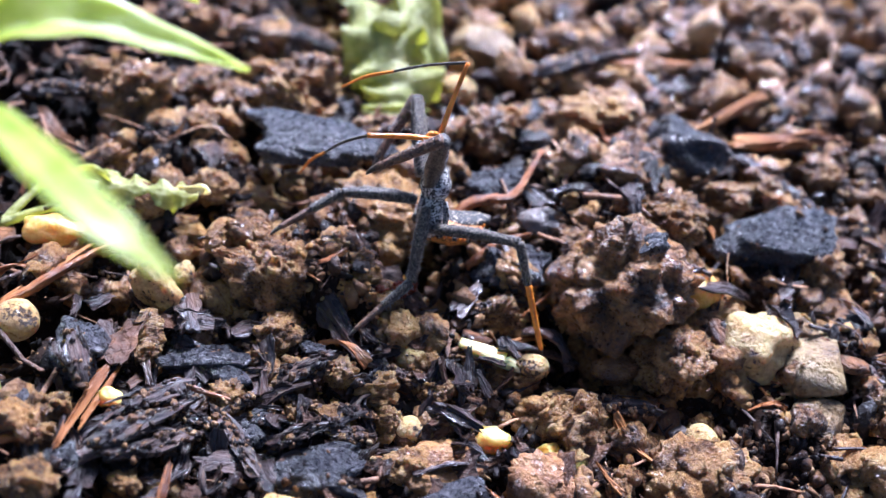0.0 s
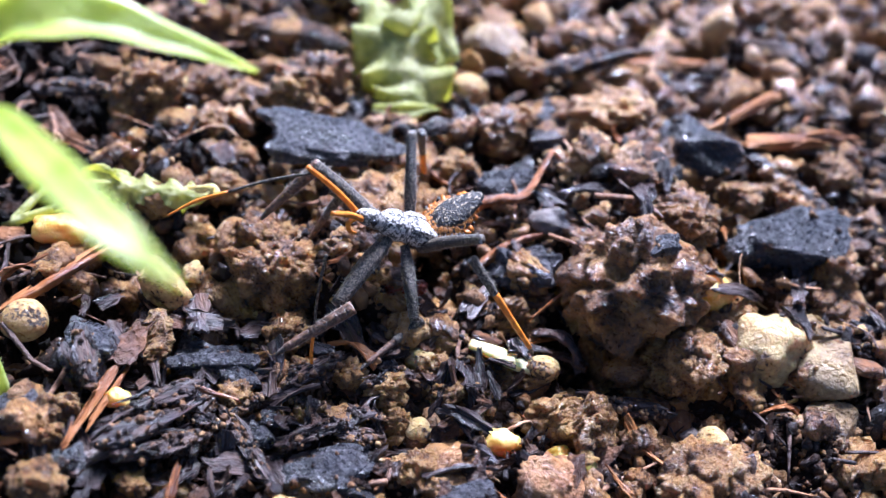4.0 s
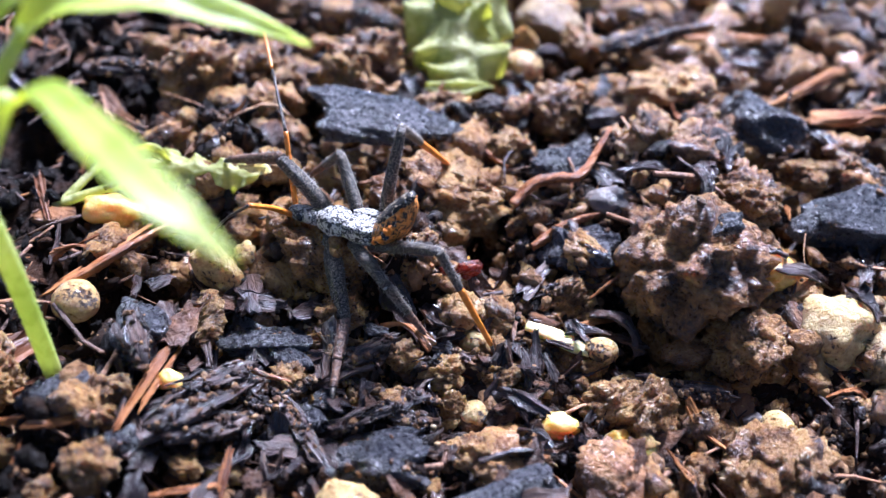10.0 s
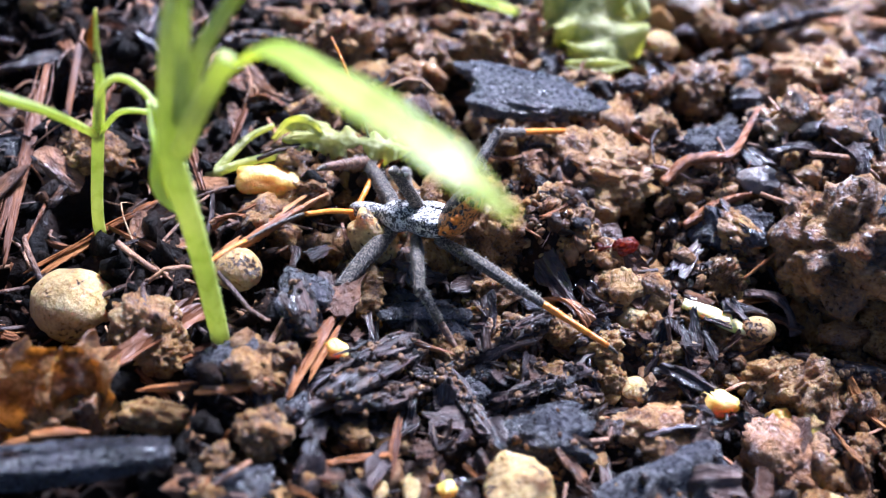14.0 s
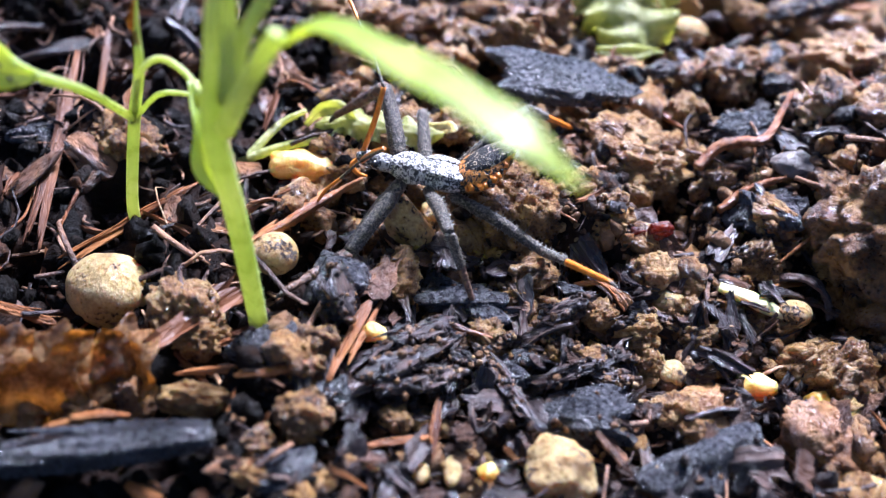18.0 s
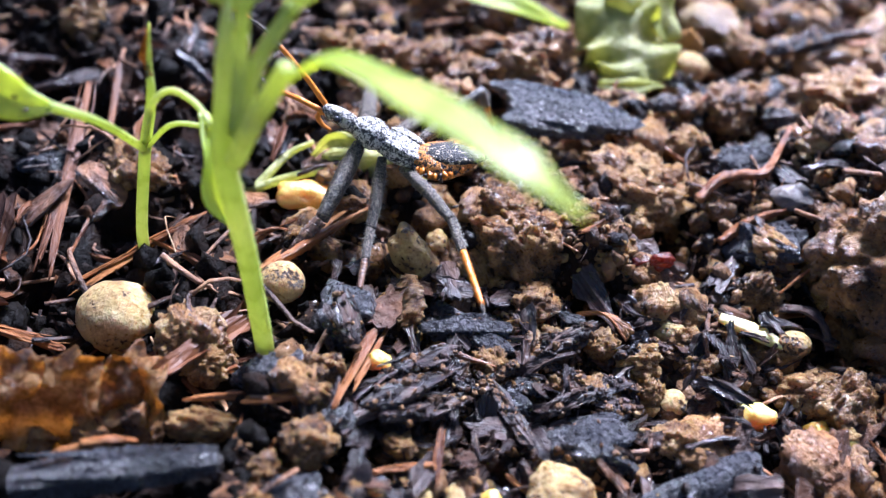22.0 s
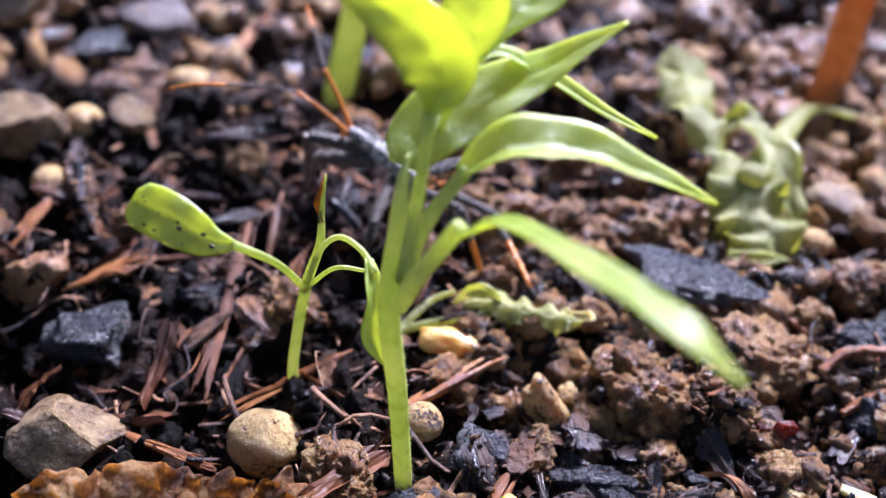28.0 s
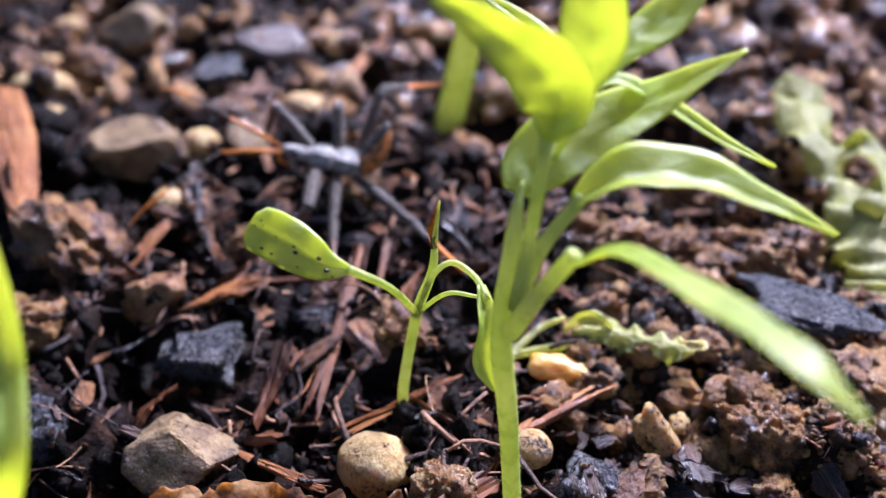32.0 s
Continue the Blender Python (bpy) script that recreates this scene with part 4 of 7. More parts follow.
splint(-1.721, 0.213, -0.169, -0.895, 0.991, -0.022, 0.061, 234, "light brown twig on dark soil")
def crumple(ob, amount, freq, seed):
    """Crushes a sheet into irregular folds."""
    me = ob.data
    v = np.array([p.co[:] for p in me.vertices]) / CM
    d = np.stack([rough_field(v, freq, 4, seed + 5 * k) for k in range(3)], 1) * amount + np.stack([rough_field(v, freq * 3, 2, seed + 40 + k) for k in range(3)], 1) * amount * 0.35
    me.vertices.foreach_set("co", ((v + d) * CM).ravel())
    me.update()
    return ob


dead = blade("dead_leaf", [(-2.745, -1.190, -0.151), (-2.484, -1.054, -0.069), (-2.143, -1.056, -0.049), (-1.856, -0.936, -0.075), (-1.469, -0.951, -0.038), (-1.154, -0.895, -0.074), (-0.923, -0.880, -0.158)], [0.06, 0.26, 0.33, 0.30, 0.37, 0.34, 0.37, 0.26, 0.08], LITTER, None, (0.05, -0.75, 0.66), -0.22, 0.14, 90, 28, 0.03, 4, veins=0.003)
for k, line in enumerate(([(-1.10, -1.28, -0.02), (-1.28, -1.30, -0.10), (-1.42, -1.36, -0.24)], [(-1.12, -1.27, -0.01), (-0.92, -1.22, 0.0), (-0.78, -1.16, -0.06)], [(-1.9, -1.26, 0.0), (-2.1, -1.32, -0.06), (-2.3, -1.36, -0.16)])):
    limb("leaf_vein", line, [0.03, 0.035, 0.015], WOOD, dead, "orange torn leaf vein", 14, 8, 0.7, 0.2, k)
tagged(crumple(dead, 0.15, 2.6, 71), "curled tan dead leaf with dark stains on the soil", "dead leaf")
scrap = blade("leaf_scrap", [(-0.952, -0.545, 0.056), (-0.917, -0.701, 0.094), (-0.914, -0.852, -0.015), (-0.939, -1.009, -0.270)], [0.08, 0.17, 0.2, 0.12], LITTER, None, (0.3, -1, 0.4), 0.4, 0.25, 30, 12, 0.03, 9, veins=0.004)
tagged(crumple(scrap, 0.12, 3.0, 72), "orange rotten leaf scrap standing in soil", "dead leaf")
tan(-6.007, 5.581, 0.169, 0.494, 0.384, 0.327, 14, 235, "pale tan stone on the soil")
tan(-4.781, 3.104, 0.164, 0.511, 0.433, 0.368, 14, 236, "pale tan stone on the soil")
tan(-2.706, -0.303, -0.216, 0.504, 0.384, 0.326, 14, 237, "tan angular stone with grey patches")
cream(-6.418, 4.140, 0.109, 0.370, 0.199, 0.159, 14, 238)
cream(-6.003, 3.580, 0.094, 0.210, 0.151, 0.128, 14, 239)
cream(-3.541, 6.079, 0.122, 0.300, 0.218, 0.186, 14, 240)
cream(-3.519, 4.587, 0.117, 0.239, 0.207, 0.176, 14, 241)
cream(-4.270, 3.573, 0.105, 0.193, 0.193, 0.164, 14, 242)
cream(-4.141, 2.507, 0.063, 0.181, 0.175, 0.149, 14, 243)
cream(-6.825, 5.513, 0.104, 0.223, 0.156, 0.132, 14, 244)
cream(-2.741, 6.796, 0.101, 0.181, 0.144, 0.123, 14, 245)
tan(-3.863, 3.709, 0.126, 0.261, 0.261, 0.221, 14, 246, "round tan pebble on the soil")
grey(-4.347, 5.734, 0.152, 0.476, 0.371, 0.278, 14, 247, "round grey-brown pebble on the soil")
grey(-3.443, 5.487, 0.102, 0.238, 0.170, 0.127, 14, 248, "round grey-brown pebble on the soil")
clod(-4.678, 1.609, 0.037, 0.612, 0.427, 0.363, 14, 249)
clod(-1.534, 1.439, -0.043, 0.282, 0.230, 0.196, 14, 250)
clod(1.505, 3.007, 0.211, 0.303, 0.276, 0.235, 14, 251)
clod(0.737, 4.149, 0.124, 0.268, 0.209, 0.177, 14, 252)
clod(-4.591, 0.694, -0.162, 0.352, 0.244, 0.207, 14, 253)
clod(-3.111, 2.121, 0.036, 0.249, 0.193, 0.164, 14, 254)
clod(-2.468, 3.345, 0.097, 0.234, 0.176, 0.149, 14, 255)
clod(-6.059, 4.693, 0.118, 0.314, 0.209, 0.178, 14, 256)
clod(-0.596, 4.278, 0.109, 0.272, 0.181, 0.154, 14, 257)
char(-3.011, 0.717, -0.154, 0.396, 0.294, 0.221, 14, 258)
char(-3.944, -0.285, -0.255, 0.276, 0.276, 0.207, 14, 259)
char(-4.760, 5.015, 0.110, 0.307, 0.205, 0.154, 14, 260)
char(-6.093, 3.050, 0.087, 0.256, 0.192, 0.144, 14, 261)
char(-1.847, 5.738, 0.110, 0.302, 0.201, 0.151, 14, 262)
char(0.572, 7.017, 0.104, 0.285, 0.178, 0.134, 14, 263)
char(-2.271, 1.476, -0.065, 0.234, 0.156, 0.117, 14, 264)
rust(-3.752, 1.241, -0.089, 0.336, 0.202, 0.161, 14, 265)
bark(-4.090, 2.973, 0.226, -3.474, 1.915, 0.148, 0.144, 266, "grey-brown stick stub in the soil")
splint(-6.409, 3.531, 0.338, -5.093, 1.527, 0.192, 0.253, 267)
splint(-3.334, 1.123, 0.039, -2.738, 1.677, 0.129, 0.158, 268)
splint(-2.369, -0.147, -0.204, -1.482, -0.341, -0.203, 0.058, 269)
splint(-1.629, 0.217, -0.176, -0.896, 1.028, -0.028, 0.051, 270)
splint(-3.273, 5.000, 0.203, -3.135, 6.678, 0.203, 0.093, 271)
splint(-4.073, 1.470, 0.017, -3.992, 2.200, 0.112, 0.070, 272)
strip(-1.855, 0.255, -0.121, -2.139, 2.346, 0.163, 0.113, 273)
strip(-1.728, 1.249, -0.003, -1.973, 2.689, 0.162, 0.086, 274)
strip(-3.093, 1.163, -0.027, -3.032, 2.213, 0.120, 0.077, 275)
root([(-2.112, 3.614, 0.171), (-1.527, 3.282, 0.166), (-0.951, 3.101, 0.163)], 0.045, 276)
root([(-1.200, 1.420, -0.006), (-0.917, 1.385, 0.001), (-0.707, 1.534, 0.028)], 0.019, 277)
root([(-1.774, 0.501, -0.134), (-1.749, 1.005, -0.061), (-2.009, 1.325, -0.009)], 0.019, 278)
root([(-2.174, 0.393, -0.149), (-2.058, 0.610, -0.122), (-2.071, 0.921, -0.076)], 0.019, 279)
root([(-4.130, 1.443, -0.010), (-4.093, 1.817, 0.046), (-4.013, 2.238, 0.093)], 0.032, 280)
bark(0.664, -0.724, 0.021, 1.269, -0.136, -0.098, 0.122, 281)
bark(0.667, -0.471, 0.019, 1.218, -0.007, -0.101, 0.100, 282)
bark(0.784, -0.752, -0.040, 1.372, -0.366, -0.148, 0.098, 283)
bark(1.353, -0.107, -0.164, 1.831, -0.750, -0.229, 0.060, 284)
bark(1.746, 0.067, -0.147, 2.197, 0.346, -0.047, 0.083, 285)
bark(1.865, -0.423, -0.199, 2.443, -0.032, -0.188, 0.081, 286)
bark(0.335, 0.138, 0.178, 0.524, -0.301, 0.095, 0.120, 287)
bark(1.444, -0.216, -0.188, 1.670, 0.029, -0.179, 0.053, 288)
bark(2.244, -0.017, -0.205, 2.615, -0.076, -0.253, 0.041, 289)
bark(2.905, 0.354, -0.191, 3.206, 0.608, -0.163, 0.047, 290)
bark(0.230, -1.056, -0.008, 0.490, -0.824, -0.010, 0.045, 291)
char(1.223, 0.251, -0.184, 0.325, 0.162, 0.130, 3, 292)
char(0.356, 0.020, 0.042, 0.178, 0.255, 0.134, 3, 293)
char(2.204, -0.583, -0.306, 0.280, 0.197, 0.148, 3, 294)
char(0.005, -0.573, 0.014, 0.151, 0.141, 0.106, 3, 295)
char(1.679, -0.303, -0.286, 0.126, 0.126, 0.094, 3, 296)
char(0.486, -0.792, -0.078, 0.119, 0.109, 0.082, 3, 297)
splint(0.434, -0.807, 0.019, 0.635, 0.053, 0.028, 0.059, 298)
splint(1.167, -0.666, -0.190, 1.183, -1.116, -0.218, 0.031, 299)
splint(0.728, -1.139, -0.130, 1.139, -0.953, -0.197, 0.034, 300)
root([(1.101, -0.002, -0.068), (1.263, -0.064, -0.102), (1.511, -0.104, -0.133)], 0.028, 301, "orange root stub among bark")
clod(0.331, -0.995, -0.065, 0.167, 0.147, 0.125, 3, 302)
clod(0.345, -0.400, -0.003, 0.143, 0.102, 0.087, 3, 303)
clod(0.308, -0.646, -0.021, 0.100, 0.090, 0.077, 3, 304)
clod(1.633, 0.377, -0.196, 0.153, 0.109, 0.093, 3, 305)
clod(1.908, 0.306, -0.194, 0.131, 0.087, 0.074, 3, 306)
clod(0.823, 0.247, -0.111, 0.107, 0.077, 0.066, 3, 307)
char(2.972, 0.611, -0.209, 0.081, 0.201, 0.060, 1, 308, "small blue-black charcoal flake")
char(3.061, 0.067, -0.370, 0.074, 0.110, 0.056, 1, 309, "small blue-black charcoal flake")
char(2.050, 0.432, -0.136, 0.100, 0.087, 0.065, 1, 310, "small blue-black charcoal flake")
char(1.757, -0.138, -0.287, 0.126, 0.084, 0.063, 1, 311, "small blue-black charcoal flake")
char(2.557, 0.338, -0.199, 0.109, 0.087, 0.065, 1, 312, "small blue-black charcoal flake")
char(3.288, 0.248, -0.353, 0.111, 0.080, 0.060, 1, 313, "small blue-black charcoal flake")
splint(2.161, -0.398, -0.259, 2.592, -0.384, -0.295, 0.028, 314)
splint(0.725, -1.145, -0.134, 1.209, -0.959, -0.213, 0.030, 315)
splint(-0.147, -0.862, -0.007, -0.168, -1.130, -0.068, 0.017, 316)
splint(-0.701, -1.602, -0.186, -0.444, -1.671, -0.171, 0.074, 317)
clod(2.871, -0.449, -0.366, 0.200, 0.179, 0.152, 1, 318)
clod(3.032, 0.306, -0.304, 0.188, 0.097, 0.078, 1, 319)
clod(3.407, 0.459, -0.287, 0.117, 0.117, 0.099, 1, 320)
clod(-0.506, -0.432, -0.096, 0.206, 0.123, 0.099, 1, 321)
clod(0.237, -0.456, 0.012, 0.144, 0.104, 0.089, 1, 322)
clod(2.265, 0.279, -0.182, 0.130, 0.099, 0.084, 1, 323)
clod(2.651, -0.034, -0.320, 0.128, 0.099, 0.084, 1, 324)
clod(1.957, -0.110, -0.285, 0.105, 0.084, 0.072, 1, 325)
clod(1.530, 0.218, -0.233, 0.107, 0.086, 0.073, 1, 326)
clod(0.907, -0.853, -0.203, 0.118, 0.099, 0.084, 1, 327)
clod(2.286, 1.006, 0.046, 0.180, 0.135, 0.115, 1, 328)
clod(1.048, 1.885, 0.128, 0.170, 0.146, 0.124, 1, 329)
clod(1.742, 0.526, -0.142, 0.200, 0.133, 0.113, 1, 330)
clod(0.792, 0.415, -0.083, 0.200, 0.111, 0.089, 1, 331)
clod(1.078, 0.668, -0.129, 0.136, 0.090, 0.077, 1, 332)
clod(3.209, 0.294, -0.323, 0.155, 0.110, 0.094, 1, 333)
clod(3.629, 0.434, -0.301, 0.134, 0.089, 0.076, 1, 334)
clod(3.435, 0.953, -0.130, 0.205, 0.114, 0.091, 1, 335)
clod(3.995, 0.964, -0.072, 0.137, 0.101, 0.086, 1, 336)
clod(5.345, 2.240, 0.250, 0.201, 0.151, 0.128, 1, 337)
clod(5.676, 2.450, 0.171, 0.155, 0.186, 0.131, 1, 338)
clod(4.826, 4.147, 0.105, 0.200, 0.125, 0.107, 1, 339)
clod(5.918, 4.314, 0.101, 0.235, 0.147, 0.125, 1, 340)
clod(6.576, 4.989, 0.103, 0.218, 0.156, 0.132, 1, 341)
clod(4.617, 5.010, 0.092, 0.241, 0.120, 0.096, 1, 342)
clod(3.884, 4.992, 0.097, 0.209, 0.132, 0.112, 1, 343)
clod(2.988, 4.859, 0.092, 0.177, 0.118, 0.100, 1, 344)
clod(1.235, 4.187, 0.096, 0.199, 0.113, 0.091, 1, 345)
clod(0.714, 3.220, 0.146, 0.160, 0.133, 0.113, 1, 346)
clod(-0.227, 3.323, 0.099, 0.165, 0.137, 0.117, 1, 347)
bark(1.922, 0.124, -0.170, 2.194, 0.272, -0.115, 0.042, 348)
bark(2.606, 0.332, -0.129, 2.910, 0.230, -0.224, 0.050, 349)
bark(3.170, 0.865, -0.072, 3.423, 1.028, -0.021, 0.061, 350)
bark(5.012, 0.807, -0.027, 5.113, 1.178, 0.099, 0.054, 351)
bark(4.871, 0.402, -0.162, 5.063, 0.873, -0.029, 0.031, 352)
bark(5.689, 1.089, 0.011, 5.807, 1.782, 0.157, 0.070, 353)
bark(6.226, 3.491, 0.216, 6.495, 3.619, 0.212, 0.109, 354)
bark(2.169, -0.229, -0.217, 2.575, -0.256, -0.254, 0.061, 355)
bark(1.813, 0.017, -0.185, 2.147, -0.039, -0.198, 0.049, 356)
bark(1.462, -0.330, -0.189, 1.132, -0.257, -0.136, 0.061, 357)
tan(5.796, 1.043, -0.086, 0.264, 0.168, 0.143, 1, 358, "pale tan woody chunk on the soil")
tan(5.882, 0.237, -0.215, 0.231, 0.231, 0.196, 1, 359, "pale tan woody chunk on the soil")


# ---- plants ----
seedling = empty("chili_seedling", -0.12, -0.3, 0.0, "young green chili seedling with lance-shaped leaves", "seedling", "seedlings")
limb("stem", [(-0.105, -0.303, -0.250), (-0.115, -0.303, 0.040), (-0.206, -0.309, 0.938), (-0.295, -0.342, 1.677), (-0.291, -0.217, 2.216), (-0.303, -0.093, 2.481), (-0.300, 0.018, 2.648)], [0.066, 0.066, 0.067, 0.075, 0.07, 0.06, 0.04, 0.012], STEM, seedling, "pale green stem with fine hairs", 34)
def fuzz(line, radius, count, seed, parent):
    """Fine pale hairs standing off a stem."""
    p = spline(line, 60)
    t, side, up = frames_along(p)
    rng = np.random.default_rng(seed)
    vs, fs = [], []
    for _ in range(count):
        k, a = rng.integers(2, 58), rng.uniform(0, 6.28)
        d = math.cos(a) * side[k] + math.sin(a) * up[k]
        base, b = p[k] + d * radius * 0.95 + t[k] * rng.uniform(-0.02, 0.02), len(vs)
        vs += [base - t[k] * 0.003, base + t[k] * 0.003, base + np.cross(d, t[k]) * 0.004, base + d * rng.uniform(0.012, 0.028) + t[k] * 0.006]
        fs += [(b, b + 1, b + 3), (b + 1, b + 2, b + 3), (b + 2, b, b + 3)]
    return link("stem_hairs", np.array(vs) * CM, fs, STEM, parent, "fine pale hairs on the stem")


fuzz([(-0.115, -0.303, 0.040), (-0.206, -0.309, 0.938), (-0.295, -0.342, 1.677)], 0.068, 420, 31, seedling)
limb("petiole", [(-0.207, -0.359, 1.928), (-0.169, -0.314, 2.482), (-0.150, -0.243, 2.856), (-0.146, -0.206, 3.106)], [0.055, 0.045, 0.04, 0.045], STEM, seedling, "", 18, 12)
limb("petiole", [(-0.214, -0.337, 1.957), (-0.097, -0.216, 2.344), (0.104, -0.080, 2.681)], [0.055, 0.05, 0.045], STEM, seedling, "", 18, 12)
limb("petiole", [(-0.228, -0.389, 1.736), (-0.065, -0.485, 2.145), (0.152, -0.607, 2.613)], [0.065, 0.06, 0.055], STEM, seedling, "", 18, 12, 0.8)
blade("leaf", [(0.158, -0.653, 2.575), (0.437, -0.802, 2.829), (0.959, -1.515, 3.141), (1.353, -2.022, 3.300), (1.696, -2.200, 3.164)], [0.05, 0.10, 0.12, 0.105, 0.02], LEAF, seedling, (0.15, -0.05, 1), 0.15, 0.08, 40, 10, 0.02, 1, 0.0, "long drooping leaf catching white light")
blade("leaf", [(0.058, -0.103, 2.636), (0.249, -0.050, 2.795), (0.516, 0.012, 2.862), (0.867, 0.063, 2.832), (1.270, 0.097, 2.713), (1.650, 0.112, 2.600)], [0.05, 0.16, 0.20, 0.16, 0.09, 0.012], LEAF, seedling, (0.1, -0.15, 1), 0.5, 0.08, 40, 10, 0.02, 2)
blade("leaf", [(-0.296, -0.031, 2.572), (-0.230, 0.135, 2.718), (-0.032, 0.302, 2.847), (0.319, 0.545, 3.006), (0.643, 0.722, 3.198), (0.917, 0.864, 3.365)], [0.12, 0.25, 0.26, 0.18, 0.09, 0.012], LEAF, seedling, (-0.15, -0.5, 0.9), 0.15, 0.08, 44, 12, 0.02, 3)
blade("leaf", [(-0.144, -0.213, 3.094), (-0.099, -0.181, 3.338), (-0.209, -0.236, 3.588), (-0.467, -0.384, 3.844), (-0.775, -0.562, 4.106)], [0.03, 0.20, 0.22, 0.13, 0.04], LEAF, seedling, (0.25, -0.9, 0.25), 0.3, 0.08, 40, 10, 0.02, 5, 0.0, "yellow-green leaf lit through from behind")
blade("leaf", [(-0.113, -0.049, 2.869), (-0.000, 0.183, 3.242), (0.013, 0.282, 3.541), (-0.032, 0.410, 3.955)], [0.02, 0.05, 0.20, 0.17], LEAF, seedling, (0, -1, 0.2), 0.25, 0.06, 26, 10, 0.02, 6)
blade("leaf", [(-0.115, 0.162, 2.828), (-0.019, 0.430, 3.069), (0.148, 0.603, 3.144), (0.489, 0.705, 2.964), (0.892, 0.761, 2.735), (1.239, 0.789, 2.598)], [0.02, 0.03, 0.06, 0.07, 0.05, 0.01], LEAF, seedling, (0, -0.3, 1), 0.35, 0.05, 30, 8, 0.02, 7)
blade("leaf", [(0.005, 0.362, 3.149), (0.164, 0.601, 3.357), (0.358, 0.796, 3.495), (0.612, 1.023, 3.730)], [0.02, 0.10, 0.16, 0.06], LEAF, seedling, (0.25, -0.15, 1), 0.1, 0.05, 26, 8, 0.02, 8, 0.0, "leaf bleached white by the light")
blade("leaf", [(-0.113, 0.537, 3.079), (-0.225, 0.692, 3.187), (-0.467, 0.824, 3.308), (-0.802, 0.927, 3.431)], [0.02, 0.06, 0.07, 0.03], LEAF, seedling, (0, -0.6, 1), 0.2, 0.05, 26, 8, 0.02, 9)
sprout = empty("small_seedling", -1.227, 0.658, 0.151, "small bent seedling with one oval leaf", "seedling", "seedlings")
limb("stem", [(-1.227, 0.658, -0.200), (-1.227, 0.658, 0.151), (-1.160, 0.740, 0.810), (-0.974, 0.439, 1.478), (-0.979, 0.503, 1.734), (-0.974, 0.573, 2.006)], [0.046, 0.044, 0.044, 0.034, 0.022, 0.006], STEM, sprout, "", 26)
limb("petiole", [(-1.160, 0.740, 0.810), (-1.176, 0.055, 1.558), (-1.441, -0.111, 1.788)], [0.030, 0.027, 0.034], STEM, sprout)
oval = blade("leaf", [(-1.417, -0.110, 1.778), (-1.597, -0.152, 1.820), (-1.839, -0.145, 1.930), (-2.03, -0.160, 2.020), (-2.10, -0.168, 2.060)], [0.034, 0.09, 0.145, 0.172, 0.170, 0.145, 0.08], LEAF, sprout, (0.2, -0.75, 0.6), 0.06, 0.12, 36, 12, 0.022, 10, 0.05, "small oval leaf with specks", 0.003)
for k in (66, 95, 137, 171, 200, 214, 262, 279, 301, 345, 372, 396):
    v, f = ball(1)
    p = np.array(oval.data.vertices[k].co[:])
    link("dark_speck", v * (0.011, 0.005, 0.009) * (0.8 + 0.6 * (k % 3)) * CM + p, f, BARK, oval)
limb("arched_petiole", [(-1.160, 0.740, 0.810), (-0.947, 0.339, 1.506), (-0.811, 0.355, 1.651), (-0.622, 0.260, 1.639), (-0.493, 0.112, 1.581)], [0.024, 0.023, 0.022, 0.022, 0.024], STEM, sprout)
blade("hanging_leaf", [(-0.564, 0.196, 1.624), (-0.471, 0.017, 1.459), (-0.444, -0.118, 1.218), (-0.337, -0.187, 1.044)], [0.03, 0.08, 0.09, 0.02], LEAF, sprout, (0.6, -0.8, 0.1), 0.5, 0.2, 24, 8, 0.02, 11)
limb("petiole", [(-1.160, 0.740, 0.810), (-0.863, 0.448, 1.290), (-0.640, 0.493, 1.284)], [0.02, 0.018, 0.015], STEM, sprout)
blade("withered_tip", [(-0.964, 0.459, 1.668), (-1.006, 0.520, 1.766), (-0.984, 0.613, 1.978)], [0.018, 0.035, 0.008], LITTER, sprout, (0, -1, 0.1), 0.3, 1.3, 18, 6, 0.02, 12)
wilt = empty("wilted_leaf", -0.258, 1.366, 0.051, "wilted pale leaf with curled stalk lying on soil", "wilted leaf", "wilted leaves")
limb("stalk", [(-0.584, 1.311, 0.019), (-0.280, 1.469, 0.073), (0.083, 1.578, 0.144), (0.273, 1.728, 0.192), (0.295, 1.812, 0.224), (0.175, 1.862, 0.220)], [0.04, 0.035, 0.03, 0.03, 0.03, 0.02], PALE, wilt, "", 26)
limb("second_stalk", [(-0.537, 1.319, 0.024), (-0.328, 1.691, 0.116), (-0.137, 1.834, 0.172)], [0.04, 0.03, 0.02], PALE, wilt)
blade("blade", [(-0.05, 1.70, 0.15), (0.22, 1.66, 0.25), (0.50, 1.62, 0.27), (0.78, 1.60, 0.28), (0.98, 1.64, 0.24)], [0.03, 0.09, 0.13, 0.11, 0.12, 0.02], PALE, wilt, (0.1, -0.5, 0.85), -0.8, 0.7, 60, 16, 0.014, 13)
blade("curled_rim", [(0.84, 1.58, 0.36), (0.94, 1.55, 0.40), (1.02, 1.60, 0.36), (1.03, 1.67, 0.27), (0.96, 1.68, 0.22)], [0.02, 0.035, 0.04, 0.03, 0.012], STRAW, wilt, (0.3, -0.9, 0.2), 0.5, 0.5, 28, 8, 0.014, 23)
blade("torn_flap", [(-0.12, 1.72, 0.12), (0.0, 1.74, 0.27), (0.14, 1.72, 0.32), (0.28, 1.68, 0.26)], [0.02, 0.05, 0.06, 0.015], PALE, wilt, (0.1, -0.8, 0.5), 0.4, 0.6, 24, 8, 0.014, 24, label="small torn green flap")
cut = empty("large_wilted_leaf", 2.3, 3.6, 0.1, "large limp pale green leaf draped on the soil", "wilted leaf", "wilted leaves")
